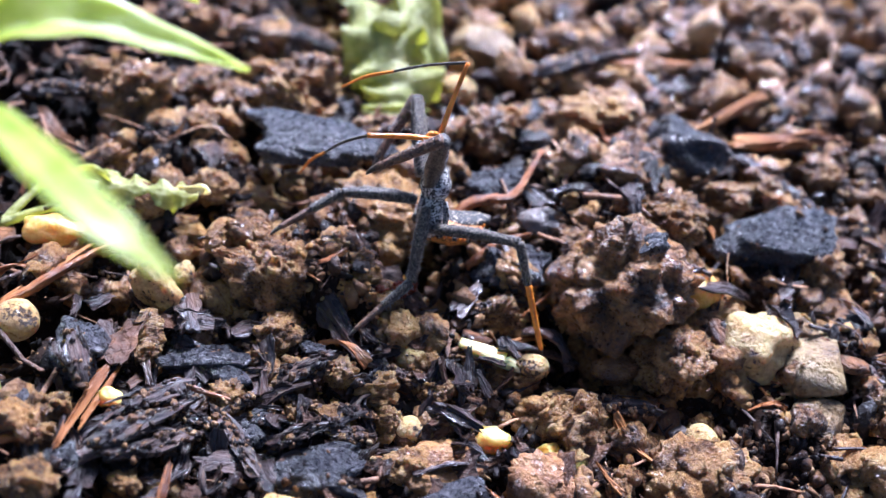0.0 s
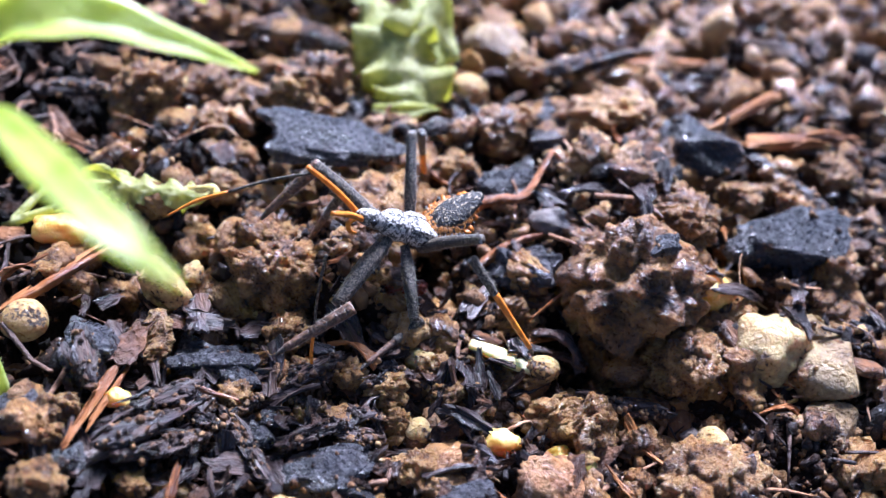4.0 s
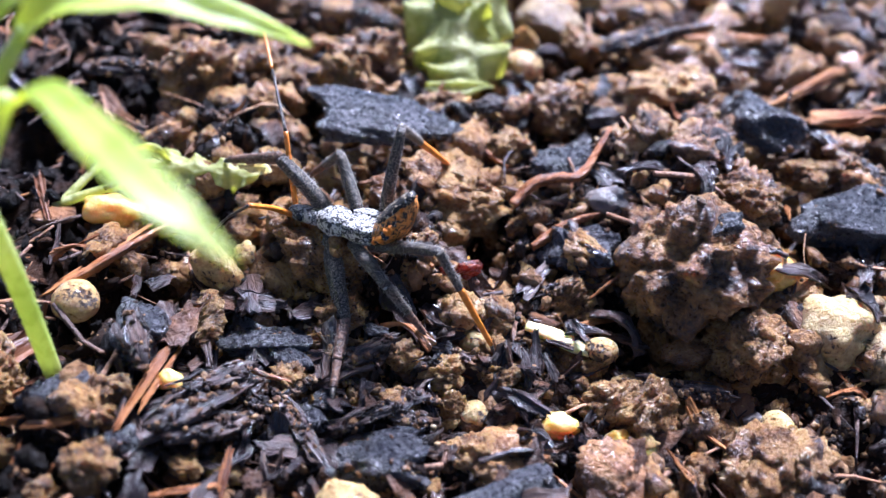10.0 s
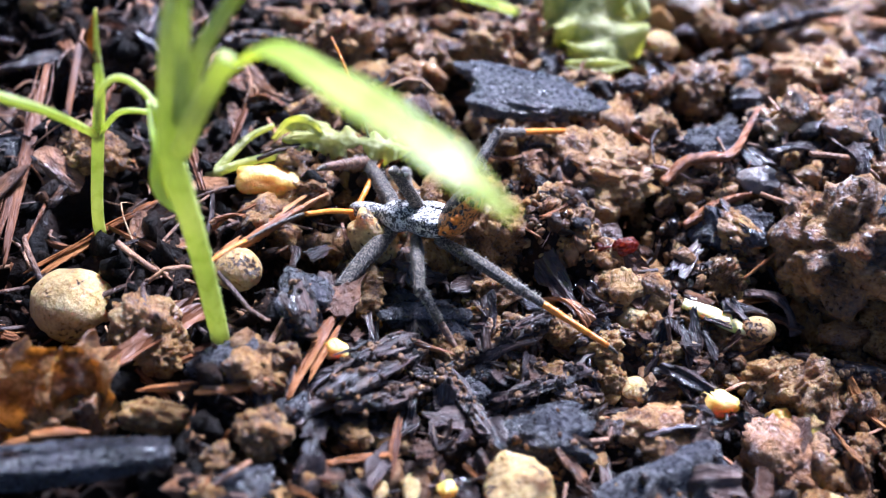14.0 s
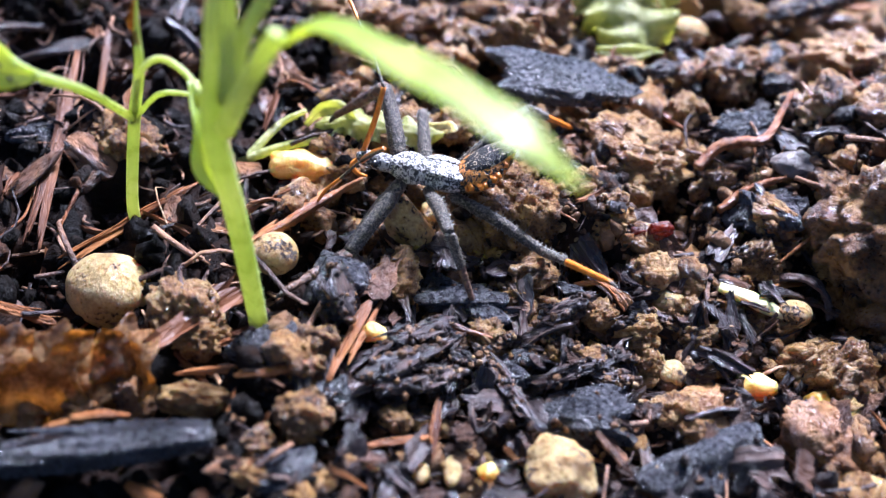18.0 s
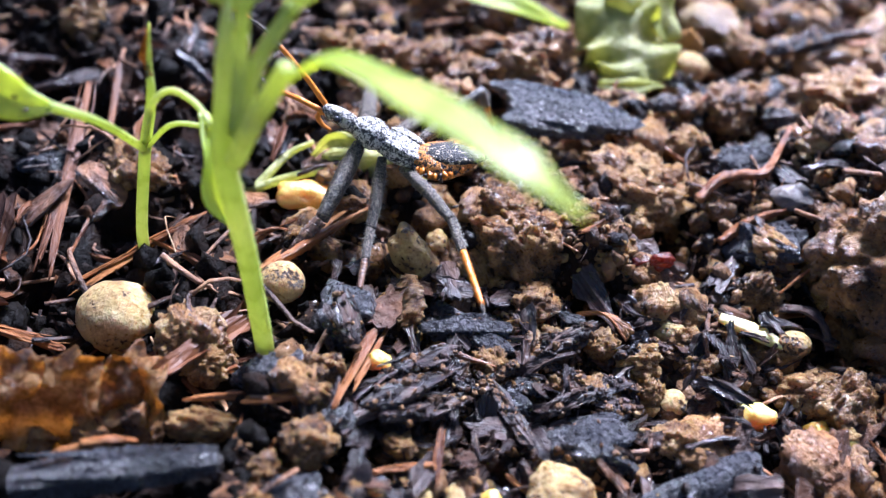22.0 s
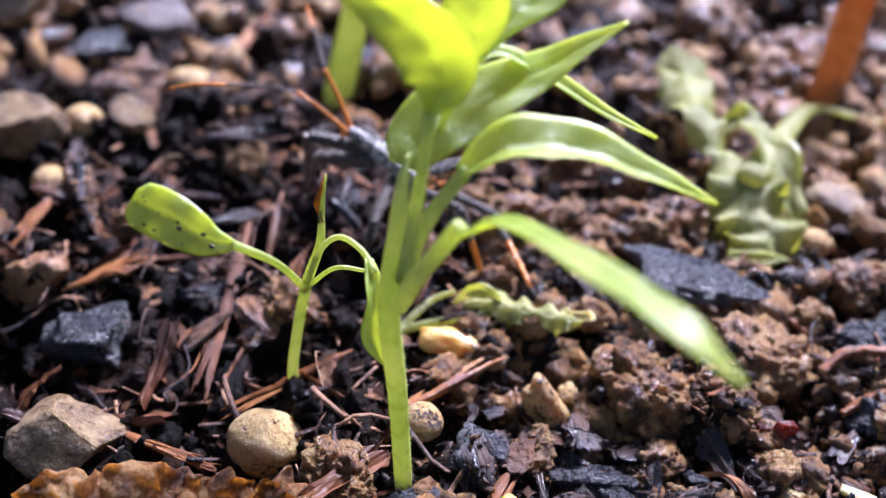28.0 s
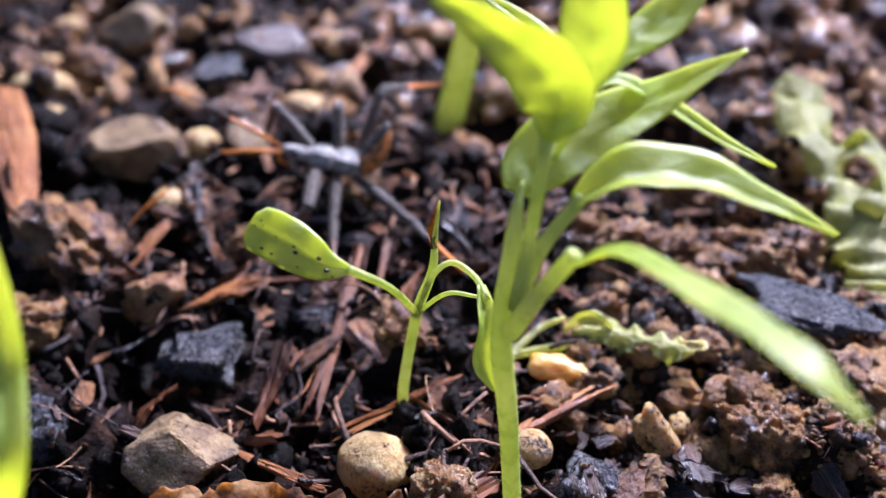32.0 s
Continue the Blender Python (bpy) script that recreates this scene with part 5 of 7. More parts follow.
blade("blade", [(2.088, 4.236, 0.561), (2.262, 3.739, 0.516), (2.461, 3.416, 0.318), (2.493, 3.107, 0.153)], [0.15, 0.36, 0.42, 0.25], PALE, cut, (0.1, -0.5, 0.8), -0.3, 0.55, 40, 16, 0.02, 14)
blade("curled_blade", [(1.510, 5.355, 0.410), (1.578, 5.550, 0.660), (1.800, 4.673, 0.710), (2.016, 4.186, 0.512)], [0.12, 0.24, 0.22, 0.1], PALE, cut, (0.2, -0.7, 0.6), -0.4, 0.6, 36, 14, 0.02, 17)
limb("stalk", [(2.305, 3.777, 0.565), (2.652, 4.749, 0.559), (2.993, 5.563, 0.460), (3.523, 5.814, 0.310), (4.162, 5.920, 0.210)], [0.15, 0.12, 0.08, 0.06, 0.05], PALE, cut, "", 24, 10, 0.5)
blade("folded_blade", [(1.973, 4.532, 0.560), (2.234, 4.786, 0.659), (2.579, 4.075, 0.560), (2.798, 3.694, 0.262)], [0.06, 0.13, 0.2, 0.1], PALE, cut, (0.3, -0.6, 0.7), 0.4, 0.5, 30, 10, 0.02, 15)
blade("pale_tip", [(2.171, 3.024, 0.209), (2.427, 3.001, 0.216), (2.724, 3.170, 0.170)], [0.03, 0.08, 0.02], PALE, cut, (0.0, -0.6, 0.8), 0.2, 0.2, 16, 6, 0.02, 18)
stick("brown_stalk", [(3.223, 6.356, 0.110), (3.275, 6.451, 0.812), (3.327, 6.546, 1.513)], [0.2, 0.19, 0.18], STALK, "upright orange-brown dry stalk in the soil", "stalk", 1.0, 0.08, 3, 12)
back = empty("back_seedling", -2.008, 5.047, 0.059, "green seedling stem behind the chili seedling", "seedling", "seedlings")
limb("stem", [(-2.008, 5.047, -0.141), (-2.008, 5.047, 0.059), (-1.823, 5.146, 1.242), (-1.730, 5.195, 1.833)], [0.16, 0.16, 0.15, 0.14], STEM, back)
edge = empty("side_seedling", -4.250, -0.963, -0.347, "narrow green leaf of a seedling close by", "seedling", "seedlings")
blade("leaf", [(-4.250, -0.963, -0.347), (-2.580, -2.597, 1.742), (-2.667, -2.202, 2.447), (-2.773, -1.974, 3.124)], [0.05, 0.11, 0.12, 0.02], LEAF, edge, (0.3, -0.9, 0.3), 0.2, 0.05, 30, 8, 0.02, 16)

# ---- the bug ----
def mottled(name, dark, light, freq, edge=0.5, width=0.12, rough=0.5):
    """A two-tone speckled cuticle."""
    m = bpy.data.materials.new(name)
    m.use_nodes = True
    N, L = m.node_tree.nodes, m.node_tree.links
    tc = N.new("ShaderNodeTexCoord")
    a = N.new("ShaderNodeTexNoise")
    a.inputs["Scale"].default_value, a.inputs["Detail"].default_value, a.inputs["Distortion"].default_value = freq * 100, 4, 1.2
    L.new(tc.outputs["Object"], a.inputs["Vector"])
    r = N.new("ShaderNodeValToRGB")
    r.color_ramp.elements[0].position, r.color_ramp.elements[0].color = edge - width, (*dark, 1)
    r.color_ramp.elements[1].position, r.color_ramp.elements[1].color = edge + width, (*light, 1)
    L.new(a.outputs["Fac"], r.inputs[0])
    b = N["Principled BSDF"]
    L.new(r.outputs[0], b.inputs["Base Color"])
    b.inputs["Roughness"].default_value = rough
    bp = N.new("ShaderNodeBump")
    bp.inputs["Strength"].default_value, bp.inputs["Distance"].default_value = 0.7, 0.0003
    L.new(a.outputs["Fac"], bp.inputs["Height"])
    L.new(bp.outputs[0], b.inputs["Normal"])
    return m


GREYWHITE = mottled("speckled_grey", (0.026, 0.024, 0.022), (0.64, 0.61, 0.55), 40, 0.50, 0.035)
HEADGREY = mottled("head_grey", (0.03, 0.028, 0.027), (0.50, 0.47, 0.42), 36, 0.50, 0.06)
LEGGREY = mottled("leg_grey", (0.014, 0.011, 0.008), (0.24, 0.195, 0.145), 60, 0.55, 0.08, 0.3)
LEGBROWN = mottled("leg_brown", (0.035, 0.020, 0.014), (0.26, 0.14, 0.085), 26, 0.5, 0.2, 0.4)
ORANGE = mottled("orange_cuticle", (0.55, 0.14, 0.01), (0.86, 0.30, 0.02), 12, 0.5, 0.2, 0.35)
SPOTTED = mottled("orange_spotted", (0.022, 0.012, 0.007), (0.66, 0.25, 0.04), 34, 0.475, 0.035, 0.4)
FLECKED = mottled("black_flecked", (0.009, 0.008, 0.008), (0.62, 0.50, 0.34), 34, 0.60, 0.03, 0.5)
BRISTLE = mottled("pale_bristle", (0.30, 0.27, 0.23), (0.62, 0.58, 0.50), 20, 0.5, 0.2, 0.5)
BLACK = mottled("glossy_black", (0.006, 0.006, 0.008), (0.03, 0.03, 0.035), 20, 0.5, 0.2, 0.25)

bug = tagged(new("assassin_bug"), "grey-white speckled bug nymph with orange spotted abdomen walking", "bug")
JOINTS = {}


def swept(name, stations, mat, parent, label="", sides=18, n=22):
    """A body part from stations (x, z, half width, half height) along its length, cm."""
    s = np.array(stations, float)
    p = spline(s, n)
    t = np.gradient(p[:, :2], axis=0)
    t /= np.linalg.norm(t, axis=1)[:, None] + 1e-9
    verts, faces = [], []
    for i in range(n):
        x, z, w, h = p[i]
        for k in range(sides):
            a = 2 * math.pi * k / sides
            up = math.sin(a) * max(h, 0.002)
            verts.append((x - t[i, 1] * up, math.cos(a) * max(w, 0.002), z + t[i, 0] * up))
    for i in range(n - 1):
        for k in range(sides):
            a, b = i * sides + k, i * sides + (k + 1) % sides
            faces.append((a, b, b + sides, a + sides))
    faces += [tuple(range(sides))[::-1], tuple((n - 1) * sides + k for k in range(sides))]
    return link(name, np.array(verts) * CM, faces, mat, parent, label)


def hairy(length, r0, r1, r2, hairs, seed, long=0.05, bend=0.0):
    """A leg piece along +x with short bristles."""
    rng = np.random.default_rng(seed)
    pts = [(0, 0, 0), (length * 0.5, 0, bend), (length, 0, 0)]
    v, f = tube(pts, [r0, r1, r1 * 0.9, r2], 16, 10, 1.0, 0.05, seed)
    v, f = list(v), list(f)
    for _ in range(hairs):
        x, a = rng.uniform(0.04, 0.97) * length, rng.uniform(0, 6.28)
        r = np.interp(x / length, [0, 0.35, 0.7, 1], [r0, r1, r1 * 0.9, r2]) * 0.9
        d = np.array((rng.uniform(0.0, 0.5), math.cos(a), math.sin(a)))
        base = np.array((x, r * math.cos(a), r * math.sin(a) + bend * (1 - (2 * x / length - 1) ** 2)))
        side = np.array((0.0020, 0, 0))
        over = np.cross(d, side)
        over *= 0.0020 / (np.linalg.norm(over) + 1e-9)
        k = len(v)
        v += [(base - side) * CM, (base + side) * CM, (base + over) * CM, (base + d * long * rng.uniform(0.4, 1.0)) * CM]
        f += [(k, k + 1, k + 3), (k + 1, k + 2, k + 3), (k + 2, k, k + 3)]
    return v, f


def bristled(ob):
    """The bristles of a leg piece are paler than its skin."""
    ob.data.materials.append(BRISTLE)
    for p in ob.data.polygons:
        p.material_index = int(len(p.vertices) == 3 and p.index > 165)
    return ob


def build_bug():
    swept("thorax", [(-0.35, 0.03, 0.09, 0.06), (-0.26, 0.035, 0.135, 0.095), (-0.15, 0.035, 0.14, 0.105), (-0.06, 0.03, 0.115, 0.095), (-0.01, 0.02, 0.10, 0.085)], GREYWHITE, bug, "grey-white back plates with black marks")
    swept("pronotum", [(-0.03, 0.02, 0.09, 0.08), (0.03, 0.035, 0.13, 0.11), (0.10, 0.04, 0.13, 0.115), (0.17, 0.035, 0.10, 0.09), (0.23, 0.03, 0.06, 0.06)], GREYWHITE, bug, "rounded speckled grey collar")
    head = swept("head", [(0.19, 0.03, 0.05, 0.05), (0.26, 0.035, 0.07, 0.065), (0.34, 0.04, 0.07, 0.066), (0.42, 0.04, 0.06, 0.058), (0.475, 0.035, 0.04, 0.04), (0.49, 0.03, 0.012, 0.012)], HEADGREY, bug, "narrow dark grey head")
    for s in (1, -1):
        v, f = ball(2)
        link("eye", (v * (0.03, 0.022, 0.03) + (0.36, 0.065 * s, 0.05)) * CM, f, BLACK, head)
    v, f = tube([(0.47, 0, 0.01), (0.50, 0, -0.05), (0.44, 0, -0.11), (0.36, 0, -0.12)], [0.02, 0.022, 0.018, 0.008], 16, 8)
    link("beak", v, f, ORANGE, head, "curved orange beak")
    for s in (1, -1):
        pad = [(-0.04, 0.105, 0.014, 0.012), (-0.12, 0.125, 0.042, 0.016), (-0.22, 0.125, 0.048, 0.015), (-0.30, 0.115, 0.030, 0.012), (-0.335, 0.105, 0.006, 0.006)]
        wing = swept("wing_pad", pad, GREYWHITE, bug, "short pale wing pad with dark outline", 12, 14)
        wing.data.transform(Matrix.Translation((0, 0.066 * s * CM, 0)) @ Matrix.Rotation(radians(-10 * s), 4, "X"))
    tail = [(0.06, -0.02, 0.07, 0.05), (-0.03, 0.0, 0.13, 0.09), (-0.13, 0.02, 0.185, 0.115), (-0.24, 0.05, 0.195, 0.11), (-0.34, 0.09, 0.155, 0.085), (-0.42, 0.13, 0.09, 0.06), (-0.47, 0.16, 0.03, 0.025)]
    belly = swept("abdomen", tail, SPOTTED, bug, "broad orange abdomen with black spots", 32, 30)
    JOINTS["tail", "abdomen"] = belly
    patch = [(-0.06, 0.075, 0.04, 0.024), (-0.12, 0.098, 0.10, 0.042), (-0.22, 0.122, 0.130, 0.048), (-0.32, 0.140, 0.12, 0.046), (-0.42, 0.160, 0.085, 0.043), (-0.51, 0.180, 0.03, 0.025)]
    swept("back_patch", patch, FLECKED, belly, "black back patch with white flecks", 20, 24)
    rng = np.random.default_rng(5)
    for s in (1, -1):
        for k in range(13):
            u = k / 12
            c = (-0.02 - 0.43 * u, s * float(np.interp(u, [0, 0.25, 0.5, 0.8, 1], [0.13, 0.19, 0.20, 0.135, 0.04])), 0.02 + 0.14 * u * u + rng.normal() * 0.006)
            v, f = shaped("rag", 60 + k, 2)
            link("rim_knob", (v * (0.024, 0.036, 0.026) * rng.uniform(0.8, 1.25) + c) * CM, f, ORANGE if k % 3 else FLECKED, belly)
    for leg in ("RF", "LF", "RM", "LM", "RH", "LH"):
        pair = leg[1]
        l1, l2 = {"F": (0.66, 0.64), "M": (0.58, 0.62), "H": (0.80, 0.95)}[pair]
        thick = {"F": 0.070, "M": 0.053, "H": 0.049}[pair]
        v, f = hairy(l1, thick * 0.7, thick, thick * 0.75, 260, hash_of(leg), 0.036, 0.02)
        JOINTS[leg, "femur"] = bristled(link("femur", v, f, LEGGREY, bug, "dark grey bristly thigh"))
        cut = {"F": 0.55, "M": 0.45, "H": 0.36}[pair]
        v, f = hairy(l2 * cut, thick * 0.75, thick * 0.7, thick * 0.6, 150, hash_of(leg) + 9, 0.034)
        shin = bristled(link("shin", v, f, LEGGREY if pair != "F" else LEGBROWN, bug, "dark bristly shin"))
        JOINTS[leg, "tibia"] = shin
        v, f = hairy(l2 * (1.02 - cut) - 0.08, thick * 0.55, thick * 0.5, thick * 0.38, 60, hash_of(leg) + 17, 0.03)
        w = np.array(v) + (l2 * cut * 0.99 * CM, 0, 0)
        link("lower_shin", w, f, ORANGE if pair == "H" else LEGBROWN, shin, "orange band" if pair == "H" else "brown lower shin")
        v, f = tube([(l2 - 0.09, 0, 0), (l2 - 0.03, 0, -0.006), (l2 + 0.02, 0, -0.02)], [thick * 0.35, thick * 0.3, thick * 0.12], 8, 7)
        link("foot", v, f, LEGGREY, shin)
    for feeler in ("RA", "LA"):
        s = 1 if feeler == "LA" else -1
        v, f = tube([(0, 0, 0), (0.3, 0, 0.015), (0.60, 0, 0)], [0.022, 0.022, 0.02, 0.018], 14, 8)
        JOINTS[feeler, "femur"] = link("antenna_base", v, f, ORANGE, bug, "orange first antenna joint")
        v, f = tube([(0, 0, 0), (0.32, 0, 0.03), (0.62, 0, 0.02)], [0.013, 0.011, 0.010], 14, 6)
        lash = link("antenna_lash", v, f, LEGGREY, bug, "thin dark antenna joint")
        JOINTS[feeler, "tibia"] = lash
        v, f = tube([(0.61, 0, 0.02), (0.86, 0, 0.01), (1.1, 0, -0.05)], [0.012, 0.014, 0.006], 14, 6)
        link("antenna_tip", v, f, ORANGE, lash, "orange antenna tip")


def hash_of(word):
    return sum((i + 3) * ord(c) for i, c in enumerate(word))


build_bug()


def motions():
    def go(ob, rows):
        full = ([(0.0, *rows[0][1:])] if rows[0][0] > 0 else []) + rows
        walk(ob, [(t, pose(x * CM, y * CM, z * CM, rx, ry, rz)) for t, x, y, z, rx, ry, rz in full])

    go(bug, [(0, 2.807, 1.446, 0.649, 123.43, -72.71, 82.83), (2.4, 2.786, 1.438, 0.651, 120.28, -73.47, 86.18), (3, 2.753, 1.323, 0.663, -13.8, -87.91, -134.05), (3.4, 2.669, 1.218, 0.617, -20.57, -65.38, -123.33), (5.5, 2.171, 1.094, 0.356, 0, 5.78, -176.59), (7, 2.076, 1.150, 0.358, 0, 7.89, 171.5), (9, 1.984, 1.208, 0.343, 0, 11.03, 167.81), (9.5, 1.817, 1.087, 0.330, 0, 11.72, 159.68), (10.5, 1.726, 1.025, 0.327, 0, 7.77, 157.7), (12, 1.534, 0.894, 0.236, 0, 14.28, 168.63), (13.3, 1.183, 0.897, 0.165, 0, 14.52, 155.31), (16, 0.940, 0.794, 0.313, 0, -9.51, -161.95), (17.5, 0.862, 0.860, 0.407, 0, -24.16, -159.03), (19, 0.771, 1.197, 0.277, 0, 6.74, 158.05), (20, 0.615, 1.090, 0.483, 0, -22.33, 169.8), (21.5, 0.549, 1.310, 0.549, 0, -21.78, 170.95), (22.5, 0.262, 1.481, 0.652, 0, -21.92, 173.66), (23, 0.055, 1.594, 0.684, 0, -18.01, 164.65), (24, -0.051, 1.688, 0.791, 0, -28.47, 169.93), (26.5, -0.675, 2.203, 0.745, 0, -27.01, 174.87), (28, -0.931, 2.703, 0.775, 0, -28.3, 175.35), (29, -1.576, 2.636, 0.572, 0, -19.02, -174.55), (30, -1.796, 2.613, 0.503, 0, -11.27, -168.1), (31, -2.227, 2.944, 0.499, 0, -11.79, -166.32), (32, -2.678, 3.047, 0.506, 0, -12.32, -164.5)])
    go(JOINTS["tail", "abdomen"], [(0, -0.3, 0, 0.03, 0, 75, 0), (2.4, -0.3, 0, 0.03, 0, 75, 0), (3, -0.3, 0, 0.03, 0, 70, 0), (3.4, -0.3, 0, 0.03, 0, 60, 0), (5.5, -0.3, 0, 0.03, 0, 34, 0), (7, -0.3, 0, 0.03, 0, 34, 0), (9, -0.3, 0, 0.03, 0, 34, 0), (9.5, -0.3, 0, 0.03, 0, 34, 0), (10.5, -0.3, 0, 0.03, 0, 34, 0), (12, -0.3, 0, 0.03, 0, 38, 0), (13.3, -0.3, 0, 0.03, 0, 34, 0), (16, -0.3, 0, 0.03, 0, 40, 0), (17.5, -0.3, 0, 0.03, 0, 46, 0), (19, -0.3, 0, 0.03, 0, 6, 0), (20, -0.3, 0, 0.03, 0, 16, 0), (21.5, -0.3, 0, 0.03, 0, 14, 0), (22.5, -0.3, 0, 0.03, 0, 16, 0), (23, -0.3, 0, 0.03, 0, 14, 0), (24, -0.3, 0, 0.03, 0, 45, 0), (26.5, -0.3, 0, 0.03, 0, 45, 0), (28, -0.3, 0, 0.03, 0, 45, 0), (29, -0.3, 0, 0.03, 0, 55, 0), (30, -0.3, 0, 0.03, 0, 55, 0), (31, -0.3, 0, 0.03, 0, 55, 0), (32, -0.3, 0, 0.03, 0, 55, 0)])
    go(JOINTS["RF", "femur"], [(0, 0.12, -0.07, -0.05, -106.12, -8.96, -43.72), (2.4, 0.12, -0.07, -0.05, -104.86, -9.33, -44.44), (3, 0.12, -0.07, -0.05, -94.27, -13.77, -65.13), (3.4, 0.12, -0.07, -0.05, -65.48, -6.15, -59.89), (5.5, 0.12, -0.07, -0.05, 0.69, -21.47, -6.61), (6, 0.12, -0.07, -0.05, -0.0, -21.67, -8.86), (7, 0.12, -0.07, -0.05, 0.0, -44.57, -15.91), (8, 0.12, -0.07, -0.05, -0.0, -37.38, -17.76), (9, 0.12, -0.07, -0.05, -0.0, -49.05, -27.4), (10, 0.12, -0.07, -0.05, 0.0, -43.29, -9.5), (11, 0.12, -0.07, -0.05, 0.0, -41.15, 1.65), (12, 0.12, -0.07, -0.05, 10.88, -6.47, -49.85), (13.3, 0.12, -0.07, -0.05, 8.93, -8.43, -38.17), (16, 0.12, -0.07, -0.05, -0.0, -38.5, -77.86), (17, 0.12, -0.07, -0.05, 0.0, -28.97, -86.8), (18, 0.12, -0.07, -0.05, 0.0, -29.71, -70.36), (19, 0.12, -0.07, -0.05, 5.64, -18.43, -54.17), (20, 0.12, -0.07, -0.05, -19.82, -21.8, -46.25), (21, 0.12, -0.07, -0.05, -0.0, -0.88, -51.93), (21.5, 0.12, -0.07, -0.05, -20.8, 6.75, -73.13), (22.5, 0.12, -0.07, -0.05, -22.03, 11.75, -83.55), (23, 0.12, -0.07, -0.05, -16.3, 15.31, -64.29), (24, 0.12, -0.07, -0.05, -2.26, 34.42, -4.71), (26.5, 0.12, -0.07, -0.05, 3.04, 6.38, 6.28), (28, 0.12, -0.07, -0.05, 5.95, 15.06, 12.33), (29, 0.12, -0.07, -0.05, -19.38, -42.06, -34.25), (30, 0.12, -0.07, -0.05, -5.09, -30.89, -19.93), (31, 0.12, -0.07, -0.05, -4.94, -28.92, -18.83), (32, 0.12, -0.07, -0.05, -6.84, -34.65, -22.9)])
    go(JOINTS["RF", "tibia"], [(0, 0.591, -0.521, 0.053, 149.11, 33.23, 171.88), (2.4, 0.585, -0.526, 0.057, 148.69, 34.4, 171.46), (3, 0.39, -0.652, 0.107, 170.48, 47.2, 172.72), (3.4, 0.449, -0.638, 0.021, 156.96, 81.53, 149.45), (5.5, 0.73, -0.141, 0.192, -78.27, 66.8, 12.73), (6, 0.726, -0.164, 0.194, 0.0, 10.21, 91.27), (7, 0.572, -0.199, 0.413, -0.0, 3.12, -6.79), (8, 0.619, -0.23, 0.351, 0.0, 35.93, -4.52), (9, 0.504, -0.269, 0.448, 0.0, 34.03, -2.15), (10, 0.594, -0.149, 0.403, 0.0, 19.09, -6.35), (11, 0.617, -0.056, 0.384, 0.0, 14.79, -13.34), (12, 0.543, -0.571, 0.024, 8.45, 23.3, -29), (13.3, 0.633, -0.473, 0.047, -16.99, -31.14, 102.96), (16, 0.229, -0.575, 0.361, -0.0, 27.7, -47.13), (17, 0.152, -0.647, 0.27, 0.0, 48.02, -70.38), (18, 0.313, -0.61, 0.277, -0.0, 57.78, -38.25), (19, 0.487, -0.578, 0.159, 1.68, 24.2, -12.38), (20, 0.544, -0.513, 0.195, -22.24, 47.41, -56.94), (21, 0.527, -0.59, -0.04, -0.0, 21.97, -55.51), (21.5, 0.31, -0.697, -0.128, -18.79, 30.04, -56.25), (22.5, 0.193, -0.712, -0.184, -16.33, 24.38, -48.07), (23, 0.396, -0.644, -0.224, -7.98, 56.09, -20.47), (24, 0.663, -0.115, -0.423, 24.9, 85.15, 28.59), (26.5, 0.772, 0.002, -0.123, -88.61, 71.9, -128.4), (28, 0.743, 0.066, -0.222, 82.94, 59.73, 171.84), (29, 0.525, -0.346, 0.392, -20.44, 48.07, -59.62), (30, 0.652, -0.263, 0.289, -11.11, 37.86, -57.45), (31, 0.667, -0.256, 0.269, -27.53, 66.6, -89.06), (32, 0.62, -0.281, 0.325, -22.2, 59.44, -83.04)])
    go(JOINTS["LF", "femur"], [(0, 0.12, 0.07, -0.05, 83.12, 12.89, 36.52), (2.4, 0.12, 0.07, -0.05, 81.23, 12.34, 36.04), (3, 0.12, 0.07, -0.05, 77.55, 12.1, 49.58), (3.4, 0.12, 0.07, -0.05, 56.04, 35.29, 54.41), (5.5, 0.12, 0.07, -0.05, -4.82, 27.2, 45.59), (6, 0.12, 0.07, -0.05, 0.0, 22.83, 63.73), (7, 0.12, 0.07, -0.05, -0.0, -10.25, 88.26), (8, 0.12, 0.07, -0.05, 0.0, 30.65, 92.73), (9, 0.12, 0.07, -0.05, -0.0, 35.43, 106.19), (10, 0.12, 0.07, -0.05, -0.0, 34.61, 125.9), (11, 0.12, 0.07, -0.05, -0.0, 26.56, 98.77), (12, 0.12, 0.07, -0.05, 0.0, 5.07, 58.99), (13, 0.12, 0.07, -0.05, 0.0, 6.76, 78.02), (16, 0.12, 0.07, -0.05, 0.0, 9.46, 68.03), (17, 0.12, 0.07, -0.05, 0.0, 29.49, 47.4), (18, 0.12, 0.07, -0.05, -0.0, 41.73, 54.07), (19, 0.12, 0.07, -0.05, -0.0, 25.33, 82.44), (20, 0.12, 0.07, -0.05, 0.0, 32.68, 92.69), (21, 0.12, 0.07, -0.05, 0.0, 22.14, 84.36), (22, 0.12, 0.07, -0.05, 0.0, 33.75, 89.8), (23, 0.12, 0.07, -0.05, -0.0, -23.34, 97.21), (24, 0.12, 0.07, -0.05, 28.81, 18.36, 81.37), (26.5, 0.12, 0.07, -0.05, 10.6, 43.28, 22.68), (28, 0.12, 0.07, -0.05, -10.05, 43.52, -20.67), (29, 0.12, 0.07, -0.05, -25.37, 60.81, -60.8), (30, 0.12, 0.07, -0.05, 10.9, -3.81, 73.88), (31, 0.12, 0.07, -0.05, 11.83, -6.35, 84.71), (32, 0.12, 0.07, -0.05, 12.32, 2.25, 87.55)])
